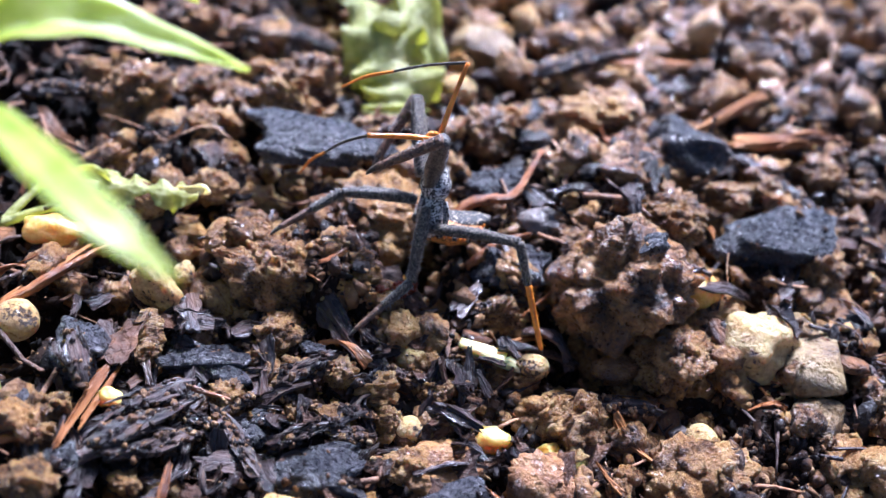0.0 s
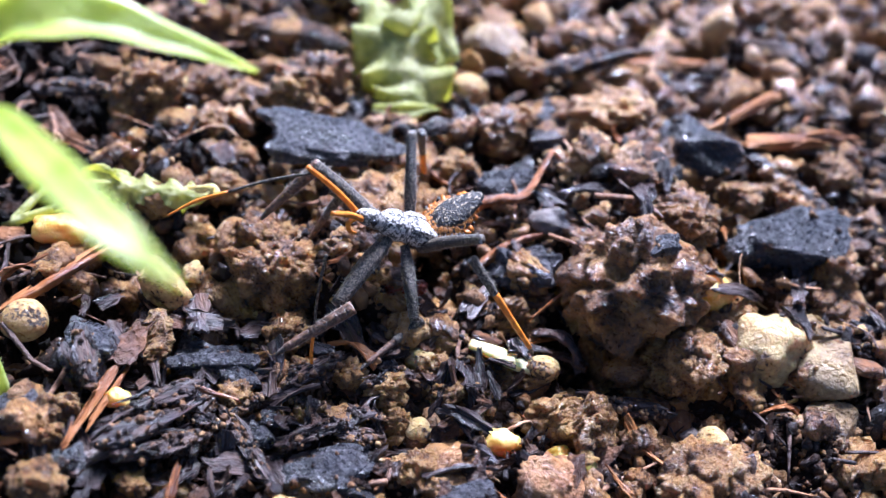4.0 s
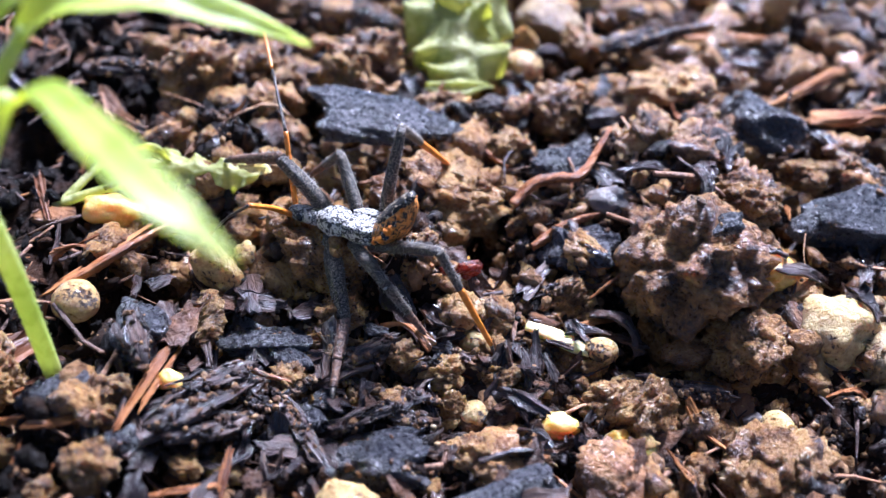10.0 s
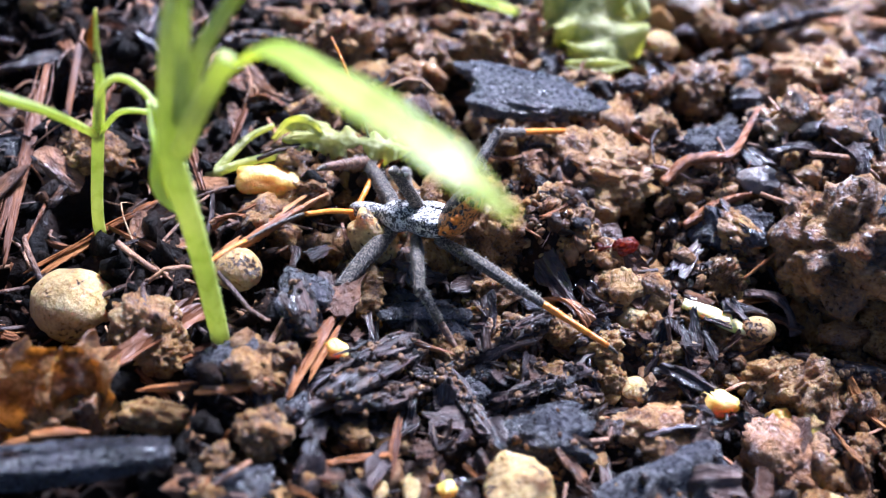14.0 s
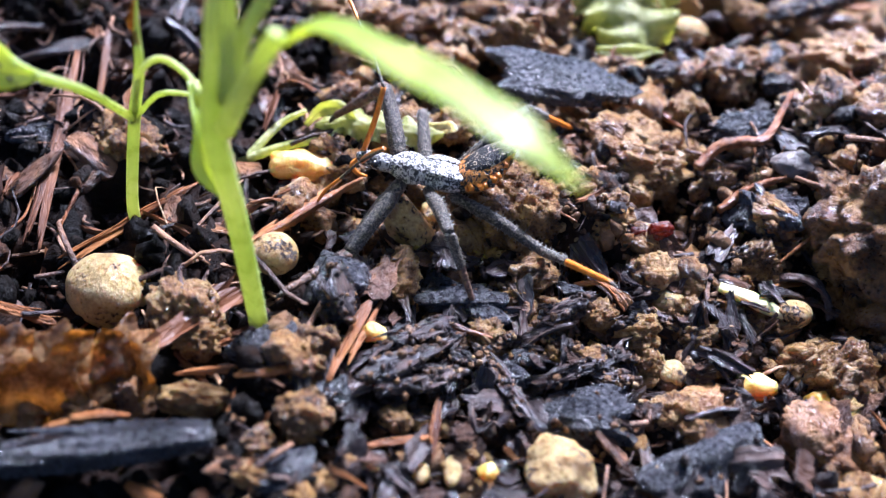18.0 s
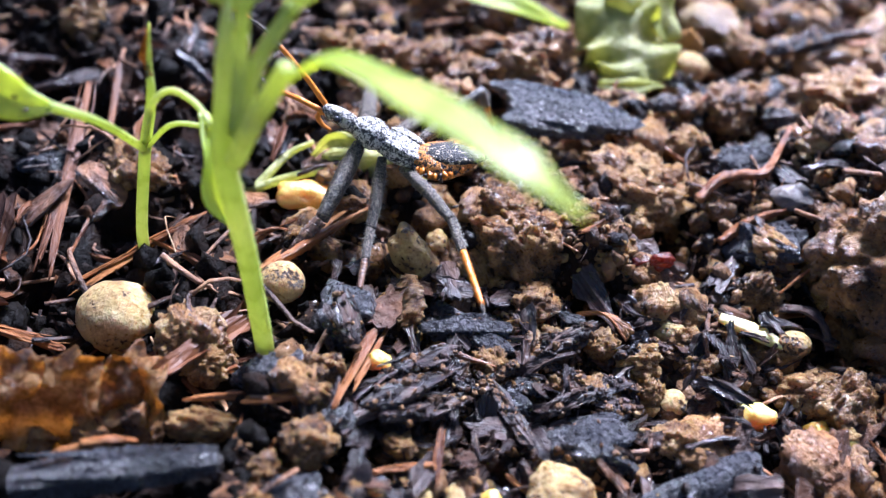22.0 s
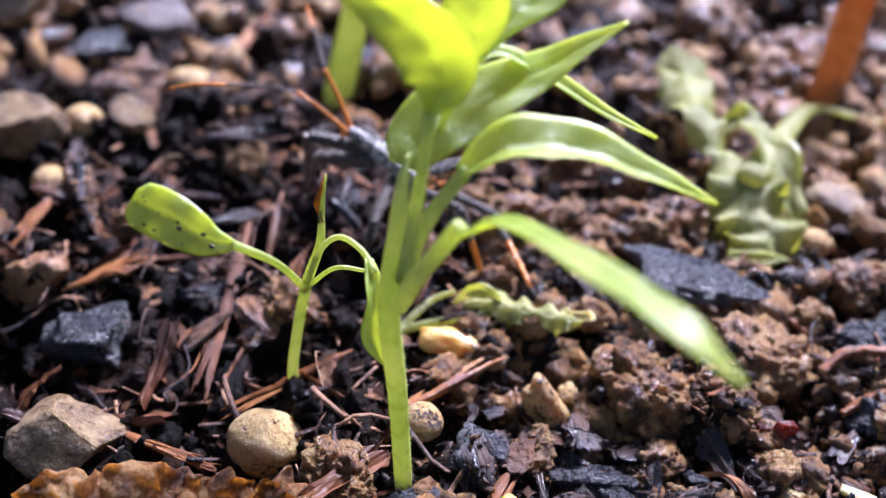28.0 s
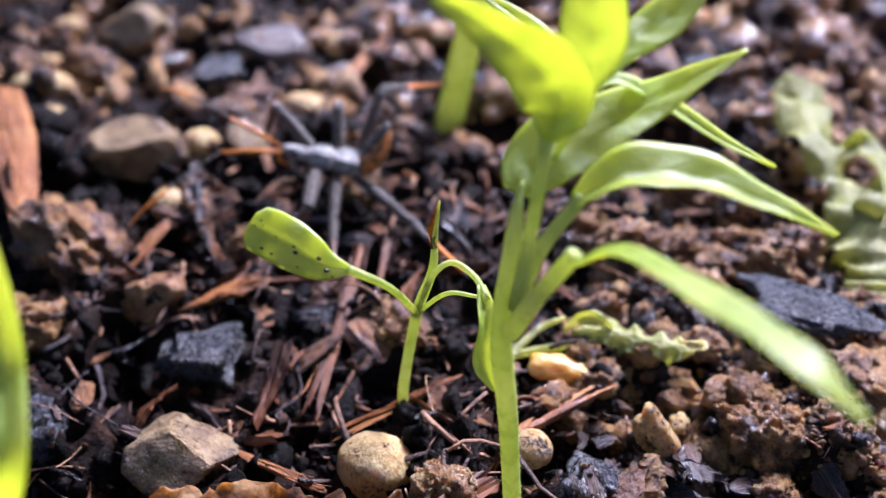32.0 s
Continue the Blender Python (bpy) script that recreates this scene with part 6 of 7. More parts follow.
    go(JOINTS["LF", "tibia"], [(0, 0.637, 0.453, -0.197, -145.16, 39.5, -136.88), (2.4, 0.641, 0.449, -0.191, -143.88, 40.05, -136.27), (3, 0.538, 0.561, -0.188, -107.66, 68.47, -110.16), (3.4, 0.434, 0.508, -0.431, -52.24, 76.74, -65.11), (5.5, 0.531, 0.489, -0.352, -5.86, -14.64, 80.24), (6, 0.389, 0.615, -0.306, -0.0, -34.77, 102.77), (7, 0.14, 0.719, 0.067, 0.0, 50.91, -24.23), (8, 0.093, 0.637, -0.386, 0.0, 12.98, 89.4), (9, -0.03, 0.586, -0.433, -0.0, 8.23, 87.8), (10, -0.198, 0.51, -0.425, 0.0, 13.58, 109.77), (11, 0.03, 0.653, -0.345, 0.0, 5.65, 83.29), (12, 0.459, 0.633, -0.108, -0.0, -6.47, 59.68), (13, 0.256, 0.711, -0.128, 0.0, -4.71, 79.08), (16, 0.364, 0.674, -0.158, 0.0, 2.22, 44.85), (17, 0.509, 0.493, -0.375, -0.0, 38.82, 16.69), (18, 0.409, 0.469, -0.489, 0.0, 15.4, 39.1), (19, 0.198, 0.661, -0.332, 0.0, 10.04, 70.21), (20, 0.094, 0.625, -0.406, 0.0, 30.03, 85.8), (21, 0.18, 0.678, -0.299, 0.0, 27.65, 58.58), (22, 0.122, 0.619, -0.417, -0.0, 39.2, 63.24), (23, 0.044, 0.671, 0.211, 0.0, 69.44, 9.53), (24, 0.214, 0.689, -0.258, 145.04, 80.45, 155.56), (26.5, 0.563, 0.255, -0.503, 18.62, 48.07, 39.45), (28, 0.568, -0.099, -0.504, -92.31, 75, -122.2), (29, 0.277, -0.211, -0.626, 11.96, 7.77, 39.15), (30, 0.303, 0.703, -0.006, -11.65, 46.08, -53.68), (31, 0.181, 0.723, 0.023, -15.83, 60.31, -54.64), (32, 0.148, 0.729, -0.076, -12.25, 69.12, -31.77)])
    go(JOINTS["RM", "femur"], [(0, -0.08, -0.085, -0.06, -108.52, 66.62, -91.63), (2.4, -0.08, -0.085, -0.06, -105.53, 66.78, -89.04), (3, -0.08, -0.085, -0.06, -77.24, 56.89, -76.65), (3.4, -0.08, -0.085, -0.06, -47.91, 34.99, -60.48), (5.5, -0.08, -0.085, -0.06, 4.62, -41.55, -39.68), (6, -0.08, -0.085, -0.06, 0.0, -40.91, -43.68), (7, -0.08, -0.085, -0.06, 7.63, -41.87, -50.91), (8, -0.08, -0.085, -0.06, -0.0, -43.17, -37.53), (9, -0.08, -0.085, -0.06, 8.28, -51.49, -34), (9.5, -0.08, -0.085, -0.06, 6.94, -53.11, -26.07), (10, -0.08, -0.085, -0.06, 0.0, -50.76, -44.77), (11, -0.08, -0.085, -0.06, 0.0, -36.42, -42.61), (12, -0.08, -0.085, -0.06, 13.69, -33.5, -59.89), (13.3, -0.08, -0.085, -0.06, -31.2, -70.87, 71.47), (16, -0.08, -0.085, -0.06, -12.02, -37.67, -86.72), (17.5, -0.08, -0.085, -0.06, -25.53, -22.31, -93.88), (19, -0.08, -0.085, -0.06, 5.89, -13.98, -59.2), (20, -0.08, -0.085, -0.06, -22.42, -7.93, -80.29), (21.5, -0.08, -0.085, -0.06, -21.27, 5.56, -106.52), (22.5, -0.08, -0.085, -0.06, -22.14, 9.35, -99.28), (23, -0.08, -0.085, -0.06, -18.22, 13.24, -83.82), (24, -0.08, -0.085, -0.06, -27.44, -2.93, -71.36), (26.5, -0.08, -0.085, -0.06, -23.25, -20.88, -42.41), (28, -0.08, -0.085, -0.06, -17.97, 11.99, -39.87), (29, -0.08, -0.085, -0.06, -35.67, -56.49, -68.59), (30, -0.08, -0.085, -0.06, -17.1, -58, -113.03), (31, -0.08, -0.085, -0.06, -23.87, -59.68, -70.55), (32, -0.08, -0.085, -0.06, -24.13, -58.55, -67.78)])
    go(JOINTS["RM", "tibia"], [(0, -0.087, -0.315, -0.592, 172.64, 59.27, -172.4), (2.4, -0.076, -0.314, -0.593, 173.15, 60.78, -172.09), (3, -0.007, -0.393, -0.546, -153.11, 56.05, -158.22), (3.4, 0.154, -0.498, -0.393, -131, 59.4, -154.57), (5.5, 0.254, -0.362, 0.325, 8.49, 65.76, -29.11), (6, 0.237, -0.388, 0.32, -0.0, 54.57, -18.1), (7, 0.192, -0.42, 0.327, 6.62, 51.27, -26.31), (8, 0.255, -0.343, 0.337, -0.0, 53.26, -38.65), (9, 0.219, -0.287, 0.394, 10.97, 38.66, -43.53), (9.5, 0.233, -0.238, 0.404, 8.78, 43.73, -26.25), (10, 0.18, -0.343, 0.389, 0.0, 41.34, -17.09), (11, 0.263, -0.401, 0.284, -0.0, 7.91, 103.27), (12, 0.163, -0.503, 0.26, 21.7, 50.91, -53.19), (13.3, -0.02, 0.095, 0.488, 20.86, 48.33, -54.33), (16, -0.054, -0.543, 0.294, -12.63, 47.33, -125.85), (17.5, -0.116, -0.62, 0.16, -27.18, 40.01, -141.91), (19, 0.208, -0.568, 0.08, 11.59, 55, -69.49), (20, 0.017, -0.651, 0.02, -26.01, 41.48, -75.8), (21.5, -0.244, -0.638, -0.116, -24.09, 33.12, -79.24), (22.5, -0.172, -0.65, -0.154, -23.34, 29.45, -77.93), (23, -0.019, -0.646, -0.193, -17.63, 30.79, -65.24), (24, 0.105, -0.634, -0.03, -28.91, 39, -67.55), (26.5, 0.32, -0.45, 0.147, -25.14, 31.28, -63.54), (28, 0.355, -0.449, -0.18, -162.03, 84.29, -165.38), (29, 0.037, -0.383, 0.424, -23.98, 38.16, -93.42), (30, -0.2, -0.368, 0.432, -15.71, 44, -96.43), (31, 0.018, -0.361, 0.441, -13.14, 26.48, -90.8), (32, 0.034, -0.365, 0.435, -15.51, 38.3, -88.98)])
    go(JOINTS["LM", "femur"], [(0, -0.08, 0.085, -0.06, 121.61, 16.58, 156.12), (2.4, -0.08, 0.085, -0.06, 121.68, 18.23, 156.02), (3, -0.08, 0.085, -0.06, 118.21, 28.83, 140.01), (3.4, -0.08, 0.085, -0.06, 95.89, 40.3, 119.46), (5.5, -0.08, 0.085, -0.06, -5.64, -2.98, 103.2), (6, -0.08, 0.085, -0.06, -0.0, -6.51, 114.67), (7, -0.08, 0.085, -0.06, 0.0, -10.31, 116.1), (8, -0.08, 0.085, -0.06, -0.0, -4.57, 121.31), (9, -0.08, 0.085, -0.06, -0.0, -4.7, 131.89), (10, -0.08, 0.085, -0.06, 0.0, 0.4, 145.62), (11, -0.08, 0.085, -0.06, 0.0, 41.81, 118.46), (12, -0.08, 0.085, -0.06, -0.0, -0.53, 115.33), (13, -0.08, 0.085, -0.06, -0.0, 7.23, 130.3), (16, -0.08, 0.085, -0.06, 0.0, -1.78, 76.98), (17, -0.08, 0.085, -0.06, 0.0, -6.63, 92.57), (18, -0.08, 0.085, -0.06, -0.0, -9.34, 98.31), (19, -0.08, 0.085, -0.06, -0.0, 15.57, 122.61), (20, -0.08, 0.085, -0.06, 0.0, 15.98, 109.15), (21, -0.08, 0.085, -0.06, 0.0, 24.45, 109.18), (22, -0.08, 0.085, -0.06, 0.0, 25.33, 107.25), (23, -0.08, 0.085, -0.06, 0.0, 24.08, 112.64), (24, -0.08, 0.085, -0.06, 0.0, 30.47, 114.92), (26.5, -0.08, 0.085, -0.06, 26.94, -13.71, 99.03), (28, -0.08, 0.085, -0.06, 28.94, 11.66, 97.78), (29, -0.08, 0.085, -0.06, 19.52, 13.43, 90.23), (30, -0.08, 0.085, -0.06, 11.28, 8.23, 83.79), (31, -0.08, 0.085, -0.06, 12.11, 14.26, 98.88), (32, -0.08, 0.085, -0.06, 12.7, 13.82, 92.76)])
    go(JOINTS["LM", "tibia"], [(0, -0.588, 0.31, -0.226, 159.58, 51.31, 176.23), (2.4, -0.583, 0.309, -0.241, 159.42, 52.68, 175.93), (3, -0.469, 0.412, -0.34, 177.68, 67.89, 177.38), (3.4, -0.298, 0.47, -0.435, 19.93, 61.58, 12.54), (5.5, -0.212, 0.649, -0.03, -8.14, 45.66, 73.54), (6, -0.321, 0.609, 0.006, -0.0, 53.96, 80.35), (7, -0.331, 0.597, 0.044, -0.0, 55.84, 105.62), (8, -0.38, 0.579, -0.014, 0.0, 42.54, 99.64), (9, -0.466, 0.515, -0.012, 0.0, 57.25, 104.92), (10, -0.559, 0.412, -0.064, -0.0, 64.54, -160.78), (11, -0.286, 0.465, -0.447, 0.0, 11.49, 115.35), (12, -0.328, 0.609, -0.055, -0.0, 40.85, 115.22), (13, -0.452, 0.524, -0.133, -0.0, 45.48, 151.04), (16, 0.051, 0.65, -0.042, 0.0, 55.85, 138.37), (17, -0.106, 0.661, 0.007, 0.0, 67.92, 123.47), (18, -0.163, 0.651, 0.034, -0.0, 50.47, 152.97), (19, -0.381, 0.556, -0.216, 0.0, 4.75, 142.09), (20, -0.263, 0.612, -0.22, 0.0, 2.08, 72.77), (21, -0.253, 0.584, -0.3, 0.0, 6.72, 84.2), (22, -0.235, 0.586, -0.308, 0.0, 6.85, 100.32), (23, -0.284, 0.574, -0.297, -0.0, 20.0, 88.31), (24, -0.291, 0.538, -0.354, 0.0, 26.05, 101.0), (26.5, -0.168, 0.641, 0.077, 81.79, 63.48, 170.84), (28, -0.157, 0.648, -0.177, -88.81, 68.79, -134.82), (29, -0.082, 0.649, -0.195, -41.52, 72.87, -75.51), (30, -0.018, 0.656, -0.143, -22.87, 62.64, -86.21), (31, -0.167, 0.64, -0.203, 11.78, 3.03, 94.35), (32, -0.107, 0.648, -0.199, 12.34, 4.72, 94.77)])
    go(JOINTS["RH", "femur"], [(0, -0.25, -0.085, -0.05, -96.24, -42.08, -76.62), (2.4, -0.25, -0.085, -0.05, -94.37, -41.3, -78.46), (3, -0.25, -0.085, -0.05, -80.2, -48.11, -101.79), (3.4, -0.25, -0.085, -0.05, -81.4, -47.29, -88.25), (5.5, -0.25, -0.085, -0.05, 9.25, -52.03, -86.49), (6, -0.25, -0.085, -0.05, -0.0, -67.26, -87.66), (7, -0.25, -0.085, -0.05, 12.91, -53.78, -84.44), (8, -0.25, -0.085, -0.05, 0.0, -61.76, -88.54), (9, -0.25, -0.085, -0.05, 18.27, -53.3, -93.07), (9.5, -0.25, -0.085, -0.05, 18.97, -53.13, -88.7), (10, -0.25, -0.085, -0.05, 0.0, -58.55, -95.62), (11, -0.25, -0.085, -0.05, 0.0, -73.42, -143.06), (12, -0.25, -0.085, -0.05, -0.0, -64.53, -138.59), (13, -0.25, -0.085, -0.05, -0.0, -32.17, -101.83), (16, -0.25, -0.085, -0.05, -6.64, -51.44, -149.24), (17.5, -0.25, -0.085, -0.05, -7.79, -59.58, -164.46), (18, -0.25, -0.085, -0.05, 0.0, -56.62, -159.0), (19, -0.25, -0.085, -0.05, 5.58, -27.5, -135.54), (20, -0.25, -0.085, -0.05, -29.84, -52.74, -105.17), (21.5, -0.25, -0.085, -0.05, -25.83, -45.59, -107.69), (22.5, -0.25, -0.085, -0.05, -18.67, -25.54, -123.15), (23, -0.25, -0.085, -0.05, -17.06, -30.88, -117.87), (24, -0.25, -0.085, -0.05, -28.51, -25.04, -104.86), (26.5, -0.25, -0.085, -0.05, 1.67, -31.58, 176.33), (28, -0.25, -0.085, -0.05, 0.57, -15.11, 178.82), (29, -0.25, -0.085, -0.05, -35.57, -56.15, -65.84), (30, -0.25, -0.085, -0.05, -19.37, -60.19, -106), (31, -0.25, -0.085, -0.05, -8.98, -50.85, -144.71), (32, -0.25, -0.085, -0.05, -22.33, -61.66, -103.03)])
    go(JOINTS["RH", "tibia"], [(0, -0.113, -0.663, 0.486, -106.17, 2.55, -122.32), (2.4, -0.13, -0.674, 0.478, -105.22, 3.26, -122.47), (3, -0.359, -0.608, 0.546, -86.36, -0.59, -137.99), (3.4, -0.233, -0.627, 0.538, -58.63, 6.96, -157.82), (5.5, -0.22, -0.576, 0.581, 14.12, 67.63, -99.75), (6, -0.237, -0.394, 0.688, -0.0, 62.29, -94.41), (7, -0.204, -0.556, 0.595, 17.96, 64.82, -90.99), (8, -0.24, -0.463, 0.655, 0.0, 55.07, -79.81), (9, -0.276, -0.562, 0.591, 24.69, 63.59, -81.59), (9.5, -0.239, -0.565, 0.59, 20.02, 54.87, -87.89), (10, -0.291, -0.5, 0.633, 0.0, 51.82, -93.48), (11, -0.432, -0.222, 0.717, 0.0, 47.18, -90.29), (12, -0.508, -0.313, 0.672, -0.0, 44.4, -100.6), (13, -0.389, -0.748, 0.376, -0.0, 29.04, -95.83), (16, -0.679, -0.34, 0.576, -5.86, 32, -151.84), (17.5, -0.64, -0.194, 0.64, -13.81, 18.81, -153.4), (18, -0.661, -0.243, 0.618, -0.0, 26.24, -140.29), (19, -0.757, -0.582, 0.319, 8.89, 41.9, -95.53), (20, -0.377, -0.553, 0.587, -34.5, 47.94, -114.08), (21.5, -0.42, -0.618, 0.521, -34.23, 48.76, -119.24), (22.5, -0.645, -0.689, 0.295, -31.95, 45.64, -122.28), (23, -0.571, -0.692, 0.361, -27.37, 47.77, -112.74), (24, -0.436, -0.786, 0.289, -42.18, 44.78, -124.02), (26.5, -0.93, -0.041, 0.369, -27.32, 45.63, -158.6), (28, -1.022, -0.069, 0.159, 22.56, -5.72, 127.53), (29, -0.068, -0.492, 0.614, -19.07, 20.86, -118.54), (30, -0.36, -0.467, 0.644, -9.46, 12.76, -127.47), (31, -0.662, -0.377, 0.57, -9.41, 17.15, -133.49), (32, -0.336, -0.455, 0.654, -8.86, 8.7, -136.48)])
    go(JOINTS["LH", "femur"], [(0, -0.25, 0.085, -0.05, 114.33, -35.98, 77.41), (2.4, -0.25, 0.085, -0.05, 112.87, -33.96, 77.21), (3, -0.25, 0.085, -0.05, 101.23, -33.65, 66.92), (3.4, -0.25, 0.085, -0.05, 79.77, -31.87, 59.59), (5.5, -0.25, 0.085, -0.05, -4.18, -19.12, 138.41), (6, -0.25, 0.085, -0.05, 0.0, 26.55, -172.68), (7, -0.25, 0.085, -0.05, -3.32, -12.68, 156.64), (8, -0.25, 0.085, -0.05, -0.0, -5.11, 168.46), (9, -0.25, 0.085, -0.05, -3.65, -11.88, 162.05), (9.5, -0.25, 0.085, -0.05, -4.92, -28.33, 160.92), (10, -0.25, 0.085, -0.05, 0.0, -23.79, 163.33), (11, -0.25, 0.085, -0.05, -0.0, -16.41, 157.67), (12, -0.25, 0.085, -0.05, 0.0, 30.0, 169.63), (13, -0.25, 0.085, -0.05, 0.0, 23.19, -174.5), (16, -0.25, 0.085, -0.05, 0.0, -13.54, 98.3), (17, -0.25, 0.085, -0.05, 0.0, -14.84, 111.16), (18, -0.25, 0.085, -0.05, 0.0, 2.96, 151.29), (19, -0.25, 0.085, -0.05, 0.0, 14.03, 151.08), (20, -0.25, 0.085, -0.05, 0.0, -16.59, 140.99), (21, -0.25, 0.085, -0.05, 0.0, 10.11, 165.31), (22, -0.25, 0.085, -0.05, -0.0, -21.27, 126.16), (23, -0.25, 0.085, -0.05, -0.0, 13.54, 170.16), (24, -0.25, 0.085, -0.05, 0.0, 3.75, 165.93), (26.5, -0.25, 0.085, -0.05, 25.79, -36.54, 116.92), (28, -0.25, 0.085, -0.05, 22.28, -38.47, 130.43), (29, -0.25, 0.085, -0.05, 12.8, -8.18, 137.47), (30, -0.25, 0.085, -0.05, 9.83, -7.28, 119.12), (31, -0.25, 0.085, -0.05, 10.27, -7.14, 119.23), (32, -0.25, 0.085, -0.05, 8.65, 0.32, 135.92)])
    go(JOINTS["LH", "tibia"], [(0, -0.109, 0.717, 0.42, 82.95, -14.53, 165.86), (2.4, -0.103, 0.732, 0.397, 81.62, -13.73, 166.45), (3, 0.011, 0.698, 0.393, 81.95, -2.01, 151.47), (3.4, 0.094, 0.671, 0.372, 67.21, 12.67, 137.75), (5.5, -0.815, 0.587, 0.212, -2.77, 41.11, 157.08), (6, -0.96, -0.006, -0.408, 0.0, -3.5, 126.72), (7, -0.967, 0.395, 0.126, 0.46, 46.36, -177.38), (8, -1.031, 0.244, 0.021, 0.0, 53.46, -174.17), (9, -0.995, 0.326, 0.115, -2.88, 26.1, 165.32), (9.5, -0.915, 0.315, 0.33, 7.92, 51.06, -149.05), (10, -0.951, 0.295, 0.273, 0.0, 69.85, -170.35), (11, -0.96, 0.377, 0.176, -0.0, 57.59, -171.36), (12, -0.931, 0.21, -0.45, 0.0, -21.97, 136.25), (13, -0.982, 0.014, -0.365, 0.0, 3.07, 173.95), (16, -0.362, 0.855, 0.137, 0.0, 37.32, 171.1), (17, -0.529, 0.806, 0.155, 0.0, 6.21, 162.43), (18, -0.951, 0.469, -0.091, 0.0, -29.99, 105.64), (19, -0.929, 0.46, -0.244, -0.0, -11.36, 156.46), (20, -0.846, 0.568, 0.178, 0.0, 7.78, -176.76), (21, -1.012, 0.285, -0.19, -0.0, -23.69, 141.74), (22, -0.69, 0.687, 0.24, 0.0, -11.23, 112.92), (23, -1.016, 0.218, -0.237, 0.0, -4.37, 120.37), (24, -1.024, 0.279, -0.102, -0.0, -3.24, 126.64), (26.5, -0.541, 0.658, 0.426, -23.96, 46.91, -163.48), (28, -0.656, 0.562, 0.448, -9.52, 42.14, -173.15), (29, -0.834, 0.62, 0.064, 9.68, -10.34, 149.11), (30, -0.636, 0.778, 0.051, 3.09, 2.06, 164.39), (31, -0.638, 0.778, 0.049, -7.77, 37.57, -153.65), (32, -0.825, 0.641, -0.054, 10.47, -6.66, 121.63)])
    go(JOINTS["RA", "femur"], [(0, 0.45, -0.03, 0.03, -140.36, -19.53, -8.09), (2.4, 0.45, -0.03, 0.03, -139.94, -20.67, -8.44), (3, 0.45, -0.03, 0.03, -89.83, -5.07, -1.93), (3.4, 0.45, -0.03, 0.03, 14.64, -4.37, -3.95), (5.5, 0.45, -0.03, 0.03, 8.54, -51.95, -71.96), (7, 0.45, -0.03, 0.03, 12.46, -53.73, -78.24), (8, 0.45, -0.03, 0.03, -0.0, -54.35, -65.26), (9, 0.45, -0.03, 0.03, 17.22, -55.73, -74.53), (9.5, 0.45, -0.03, 0.03, 9.64, -57.02, -34.3), (10, 0.45, -0.03, 0.03, -0.0, -62.73, -60.98), (11, 0.45, -0.03, 0.03, 0.0, -58.06, -97.58), (12, 0.45, -0.03, 0.03, 15.84, -25.8, -102.35), (13.3, 0.45, -0.03, 0.03, 14.72, 10.72, -81.7), (16, 0.45, -0.03, 0.03, 151.59, -82.12, 118.19), (17, 0.45, -0.03, 0.03, -0.0, -78.49, 73.27), (18, 0.45, -0.03, 0.03, -0.0, -86.99, -44.74), (19, 0.45, -0.03, 0.03, 6.94, -32.47, -63.9), (20, 0.45, -0.03, 0.03, -20.57, -0.05, -66.01), (21, 0.45, -0.03, 0.03, -0.0, -40.62, 39.13), (22, 0.45, -0.03, 0.03, -0.0, -28.56, -3.36), (22.5, 0.45, -0.03, 0.03, -16.82, 17.47, -50.72), (23, 0.45, -0.03, 0.03, -12.63, 11.83, -45.02), (24, 0.45, -0.03, 0.03, 3.87, 3.91, 7.41), (26.5, 0.45, -0.03, 0.03, -4.83, -14.96, -7.96), (28, 0.45, -0.03, 0.03, -13, -26.41, -16.6), (29, 0.45, -0.03, 0.03, -4.69, -20.63, -11.21), (30, 0.45, -0.03, 0.03, -4.85, -30.52, -19.04), (31, 0.45, -0.03, 0.03, -3.02, -23.19, -12.24), (32, 0.45, -0.03, 0.03, -1.61, -15.78, -6.68)])
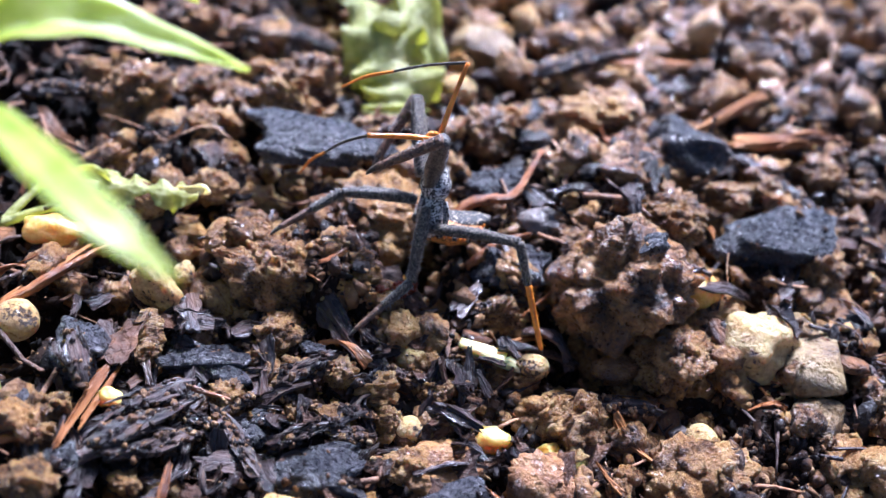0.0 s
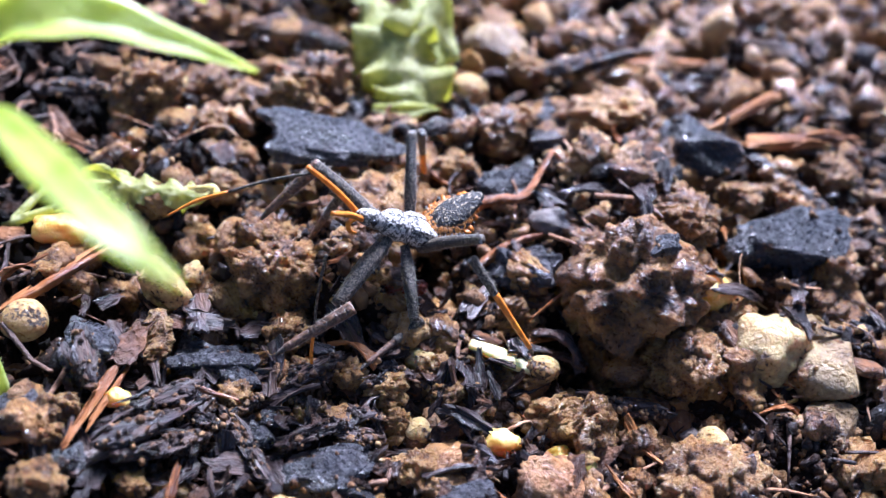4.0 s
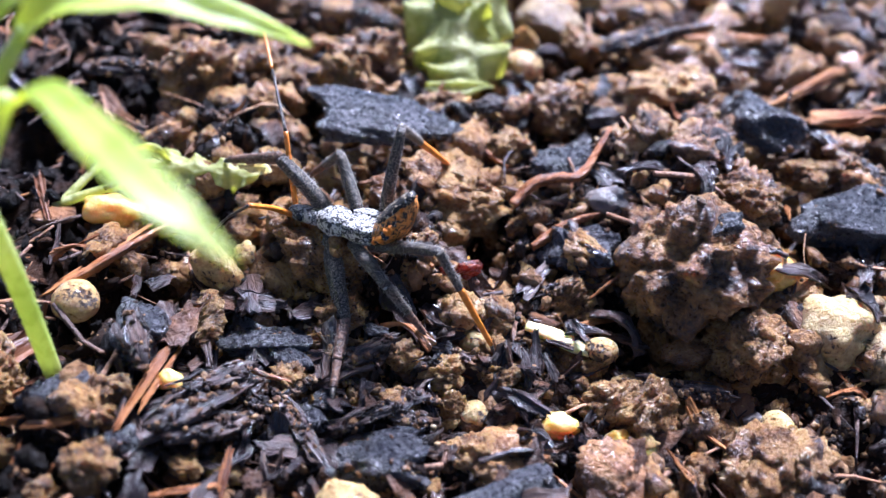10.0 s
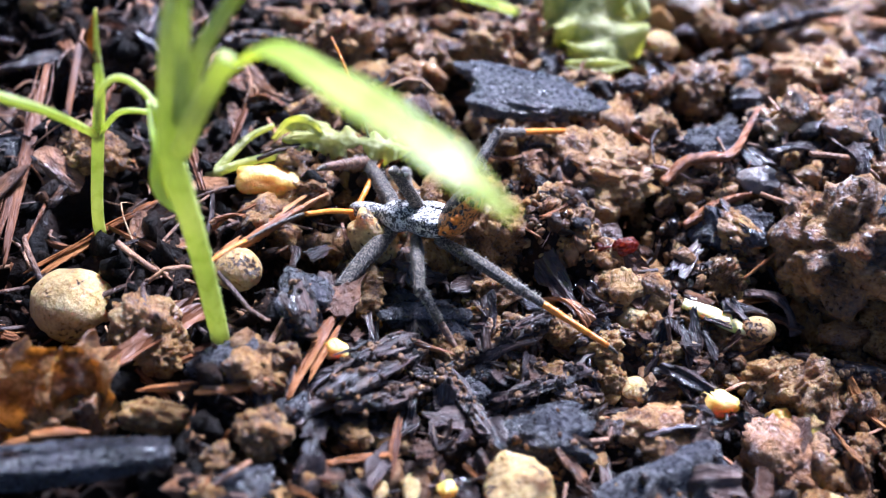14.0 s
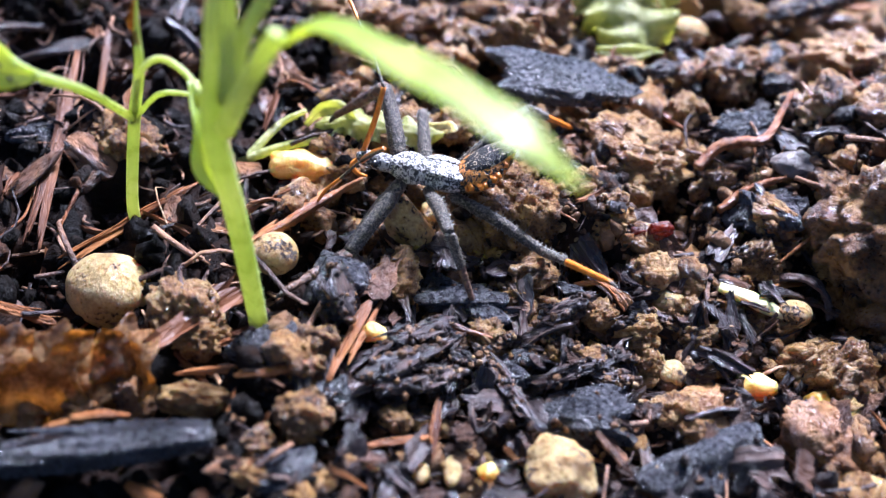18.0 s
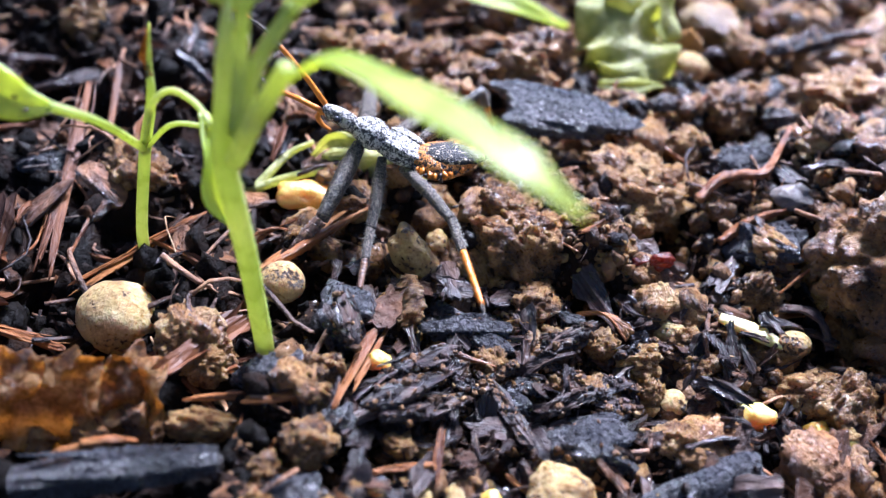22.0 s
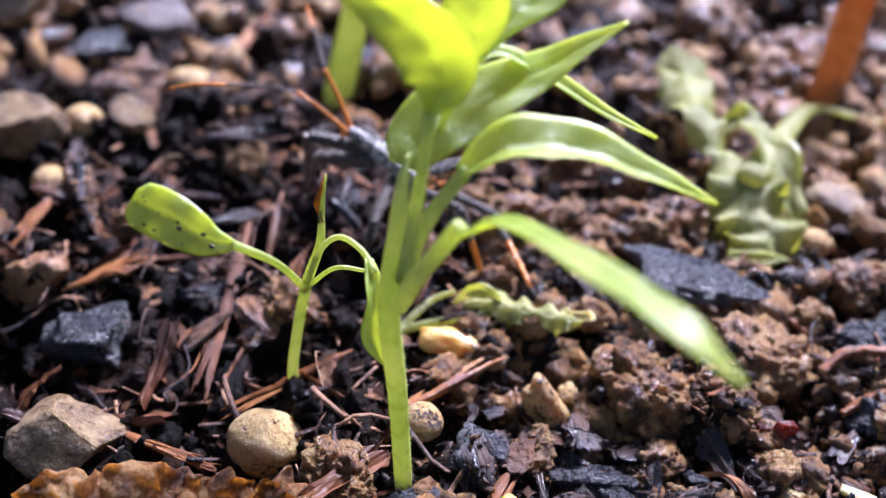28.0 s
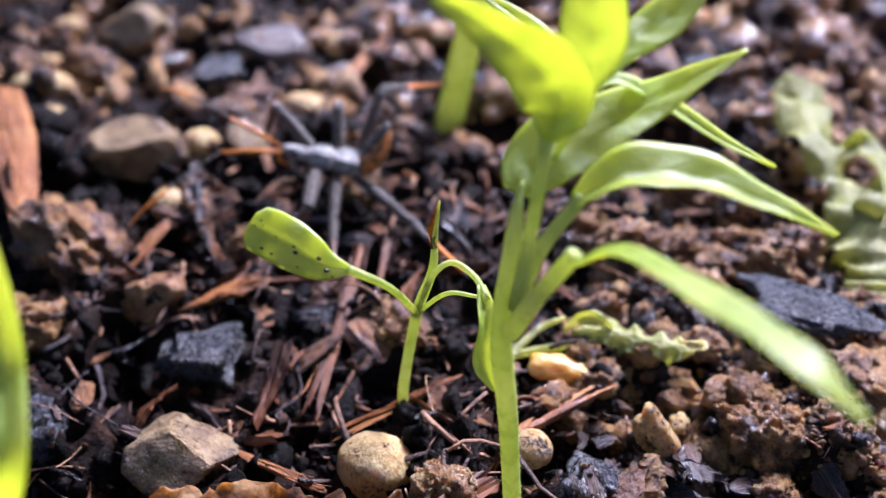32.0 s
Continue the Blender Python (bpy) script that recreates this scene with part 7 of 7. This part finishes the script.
    go(JOINTS["RA", "tibia"], [(0, 1.01, -0.11, 0.231, -127.35, 39.77, -118.12), (2.4, 1.005, -0.112, 0.242, -126.14, 40.22, -117.63), (3, 1.047, -0.05, 0.083, -112.07, 35.56, -127.72), (3.4, 1.047, -0.071, 0.076, -76.2, 68.08, -93.8), (5.5, 0.565, -0.382, 0.502, 3.04, 16.62, -29.32), (7, 0.522, -0.377, 0.514, 3.56, -6.01, -26.89), (8, 0.596, -0.348, 0.518, 0.0, -14.74, -25.55), (9, 0.54, -0.356, 0.526, 5.3, -13.63, -28.81), (9.5, 0.72, -0.214, 0.533, 1.11, -6.02, -5.43), (10, 0.583, -0.27, 0.563, -0.0, -17.63, -51.46), (11, 0.408, -0.345, 0.539, -0.0, -32.11, -36.83), (12, 0.335, -0.558, 0.291, 10.19, -33.5, -41.53), (13.3, 0.535, -0.613, -0.082, 16.27, -63.26, -43.99), (16, 0.411, 0.043, 0.624, -8.65, 7.9, -65.26), (17, 0.484, 0.085, 0.618, 0.0, -46.47, 5.16), (18, 0.472, -0.052, 0.629, -0.0, -11.65, -69.85), (19, 0.673, -0.485, 0.352, 3.88, -5.72, -35.25), (20, 0.694, -0.578, 0.031, -20.78, 20.31, -66.7), (21, 0.803, 0.257, 0.421, 0.0, 21.97, -55.51), (22, 0.976, -0.061, 0.317, -0.0, 26.82, -54.38), (22.5, 0.812, -0.473, -0.15, -19.85, 21, -63.55), (23, 0.865, -0.445, -0.093, -17.27, 46.57, -52.62), (24, 1.044, 0.047, -0.011, -2.79, 35.41, -5.81), (26.5, 1.024, -0.11, 0.185, -21.92, 16.95, -55.27), (28, 0.965, -0.184, 0.297, -24.57, 7.29, -60.55), (29, 1.001, -0.139, 0.241, -15.14, 10.72, -53.27), (30, 0.939, -0.199, 0.335, -10.07, 17.03, -61.33), (31, 0.989, -0.147, 0.266, -8.57, -6.2, -44.96), (32, 1.023, -0.097, 0.193, -8.87, 13.48, -46.07)])
    go(JOINTS["LA", "femur"], [(0, 0.45, 0.03, 0.03, -73.26, 82.4, -57.34), (2.4, 0.45, 0.03, 0.03, -62.99, 82.04, -47.36), (3, 0.45, 0.03, 0.03, 139.05, 41.02, 151), (3.4, 0.45, 0.03, 0.03, 37.55, 36.85, 29.29), (5.5, 0.45, 0.03, 0.03, -6.9, -36.79, 76.91), (7, 0.45, 0.03, 0.03, -8.71, -25.44, 98.52), (9, 0.45, 0.03, 0.03, -19.57, -55.17, 105.5), (9.5, 0.45, 0.03, 0.03, -13.75, -34.28, 82.66), (10, 0.45, 0.03, 0.03, 0.0, -43.29, 88.64), (10.5, 0.45, 0.03, 0.03, -13.49, -54.85, 107.85), (12, 0.45, 0.03, 0.03, -15.87, -34.92, 73.91), (13.3, 0.45, 0.03, 0.03, -17.08, -34.36, 84.66), (16, 0.45, 0.03, 0.03, 8.58, -20.2, 54.62), (17, 0.45, 0.03, 0.03, -0.0, 48.62, -90.82), (18, 0.45, 0.03, 0.03, 0.0, -46.43, 90.31), (19, 0.45, 0.03, 0.03, -3.96, -39.84, 155.81), (20, 0.45, 0.03, 0.03, 20.48, -24.9, 45.65), (21, 0.45, 0.03, 0.03, 0.0, 38.93, -44.98), (22, 0.45, 0.03, 0.03, -0.0, 24.52, -27.72), (22.5, 0.45, 0.03, 0.03, 24.02, -34.54, 47.99), (23, 0.45, 0.03, 0.03, 15.06, -30.71, 37.02), (24, 0.45, 0.03, 0.03, 7.42, 11.24, 15.07), (26.5, 0.45, 0.03, 0.03, 1.95, -1.01, 3.79), (28, 0.45, 0.03, 0.03, 0.38, -4.66, 0.68), (29, 0.45, 0.03, 0.03, 3.88, 10.94, 11.89), (30, 0.45, 0.03, 0.03, 0.96, 1.37, 4.86), (31, 0.45, 0.03, 0.03, 1.72, 7.19, 8.44), (32, 0.45, 0.03, 0.03, 1.98, 8.68, 9.29)])
    go(JOINTS["LA", "tibia"], [(0, 0.493, -0.037, -0.565, -113.83, 8.99, -125.46), (2.4, 0.506, -0.031, -0.564, -112.81, 9.67, -125.47), (3, 0.054, 0.25, -0.364, -97.41, 9.11, -139.72), (3.4, 0.869, 0.265, -0.33, 172.32, 42.35, 168.07), (5.5, 0.559, 0.498, 0.389, -5.63, 51.76, 32.51), (7, 0.37, 0.566, 0.288, -1.44, 41.68, 6.84), (9, 0.358, 0.36, 0.523, -8.2, 21.45, 40.41), (9.5, 0.513, 0.522, 0.368, -11.13, 15.79, 62.59), (10, 0.46, 0.467, 0.441, 0.0, 43.58, -6.53), (10.5, 0.344, 0.359, 0.521, -1.53, 35.15, 8.32), (12, 0.586, 0.503, 0.373, 9.72, 37.85, -25.9), (13.3, 0.496, 0.523, 0.369, -16.16, -25.72, 96.71), (16, 0.776, 0.489, 0.237, 0.94, 45.36, 4.63), (17, 0.444, -0.367, -0.42, -0.0, -3.95, 44.86), (18, 0.448, 0.444, 0.465, 0.0, 61.57, -62.85), (19, 0.03, 0.219, 0.414, 5.38, 35.22, -37.47), (20, 0.83, 0.419, 0.283, -21.33, 42.34, -57.55), (21, 0.78, -0.3, -0.347, 0.0, -31.15, 52.81), (22, 0.933, -0.224, -0.219, -0.0, 26.82, -54.38), (22.5, 0.781, 0.397, 0.37, -20.14, 31.5, -60.6), (23, 0.862, 0.341, 0.336, 12, 16.34, 42.23), (24, 1.018, 0.183, -0.087, 20.31, 29.59, 46.09), (26.5, 1.049, 0.07, 0.041, 14.6, 24.16, 33.71), (28, 1.048, 0.037, 0.079, 12.55, 20.01, 27.14), (29, 1.026, 0.151, -0.084, 7.99, 51.19, 20.94), (30, 1.048, 0.081, 0.016, 2.66, 39.65, 12.05), (31, 1.039, 0.117, -0.045, 6.54, 27.82, 32.11), (32, 1.035, 0.126, -0.061, 8.45, 34.04, 38.94)])


motions()
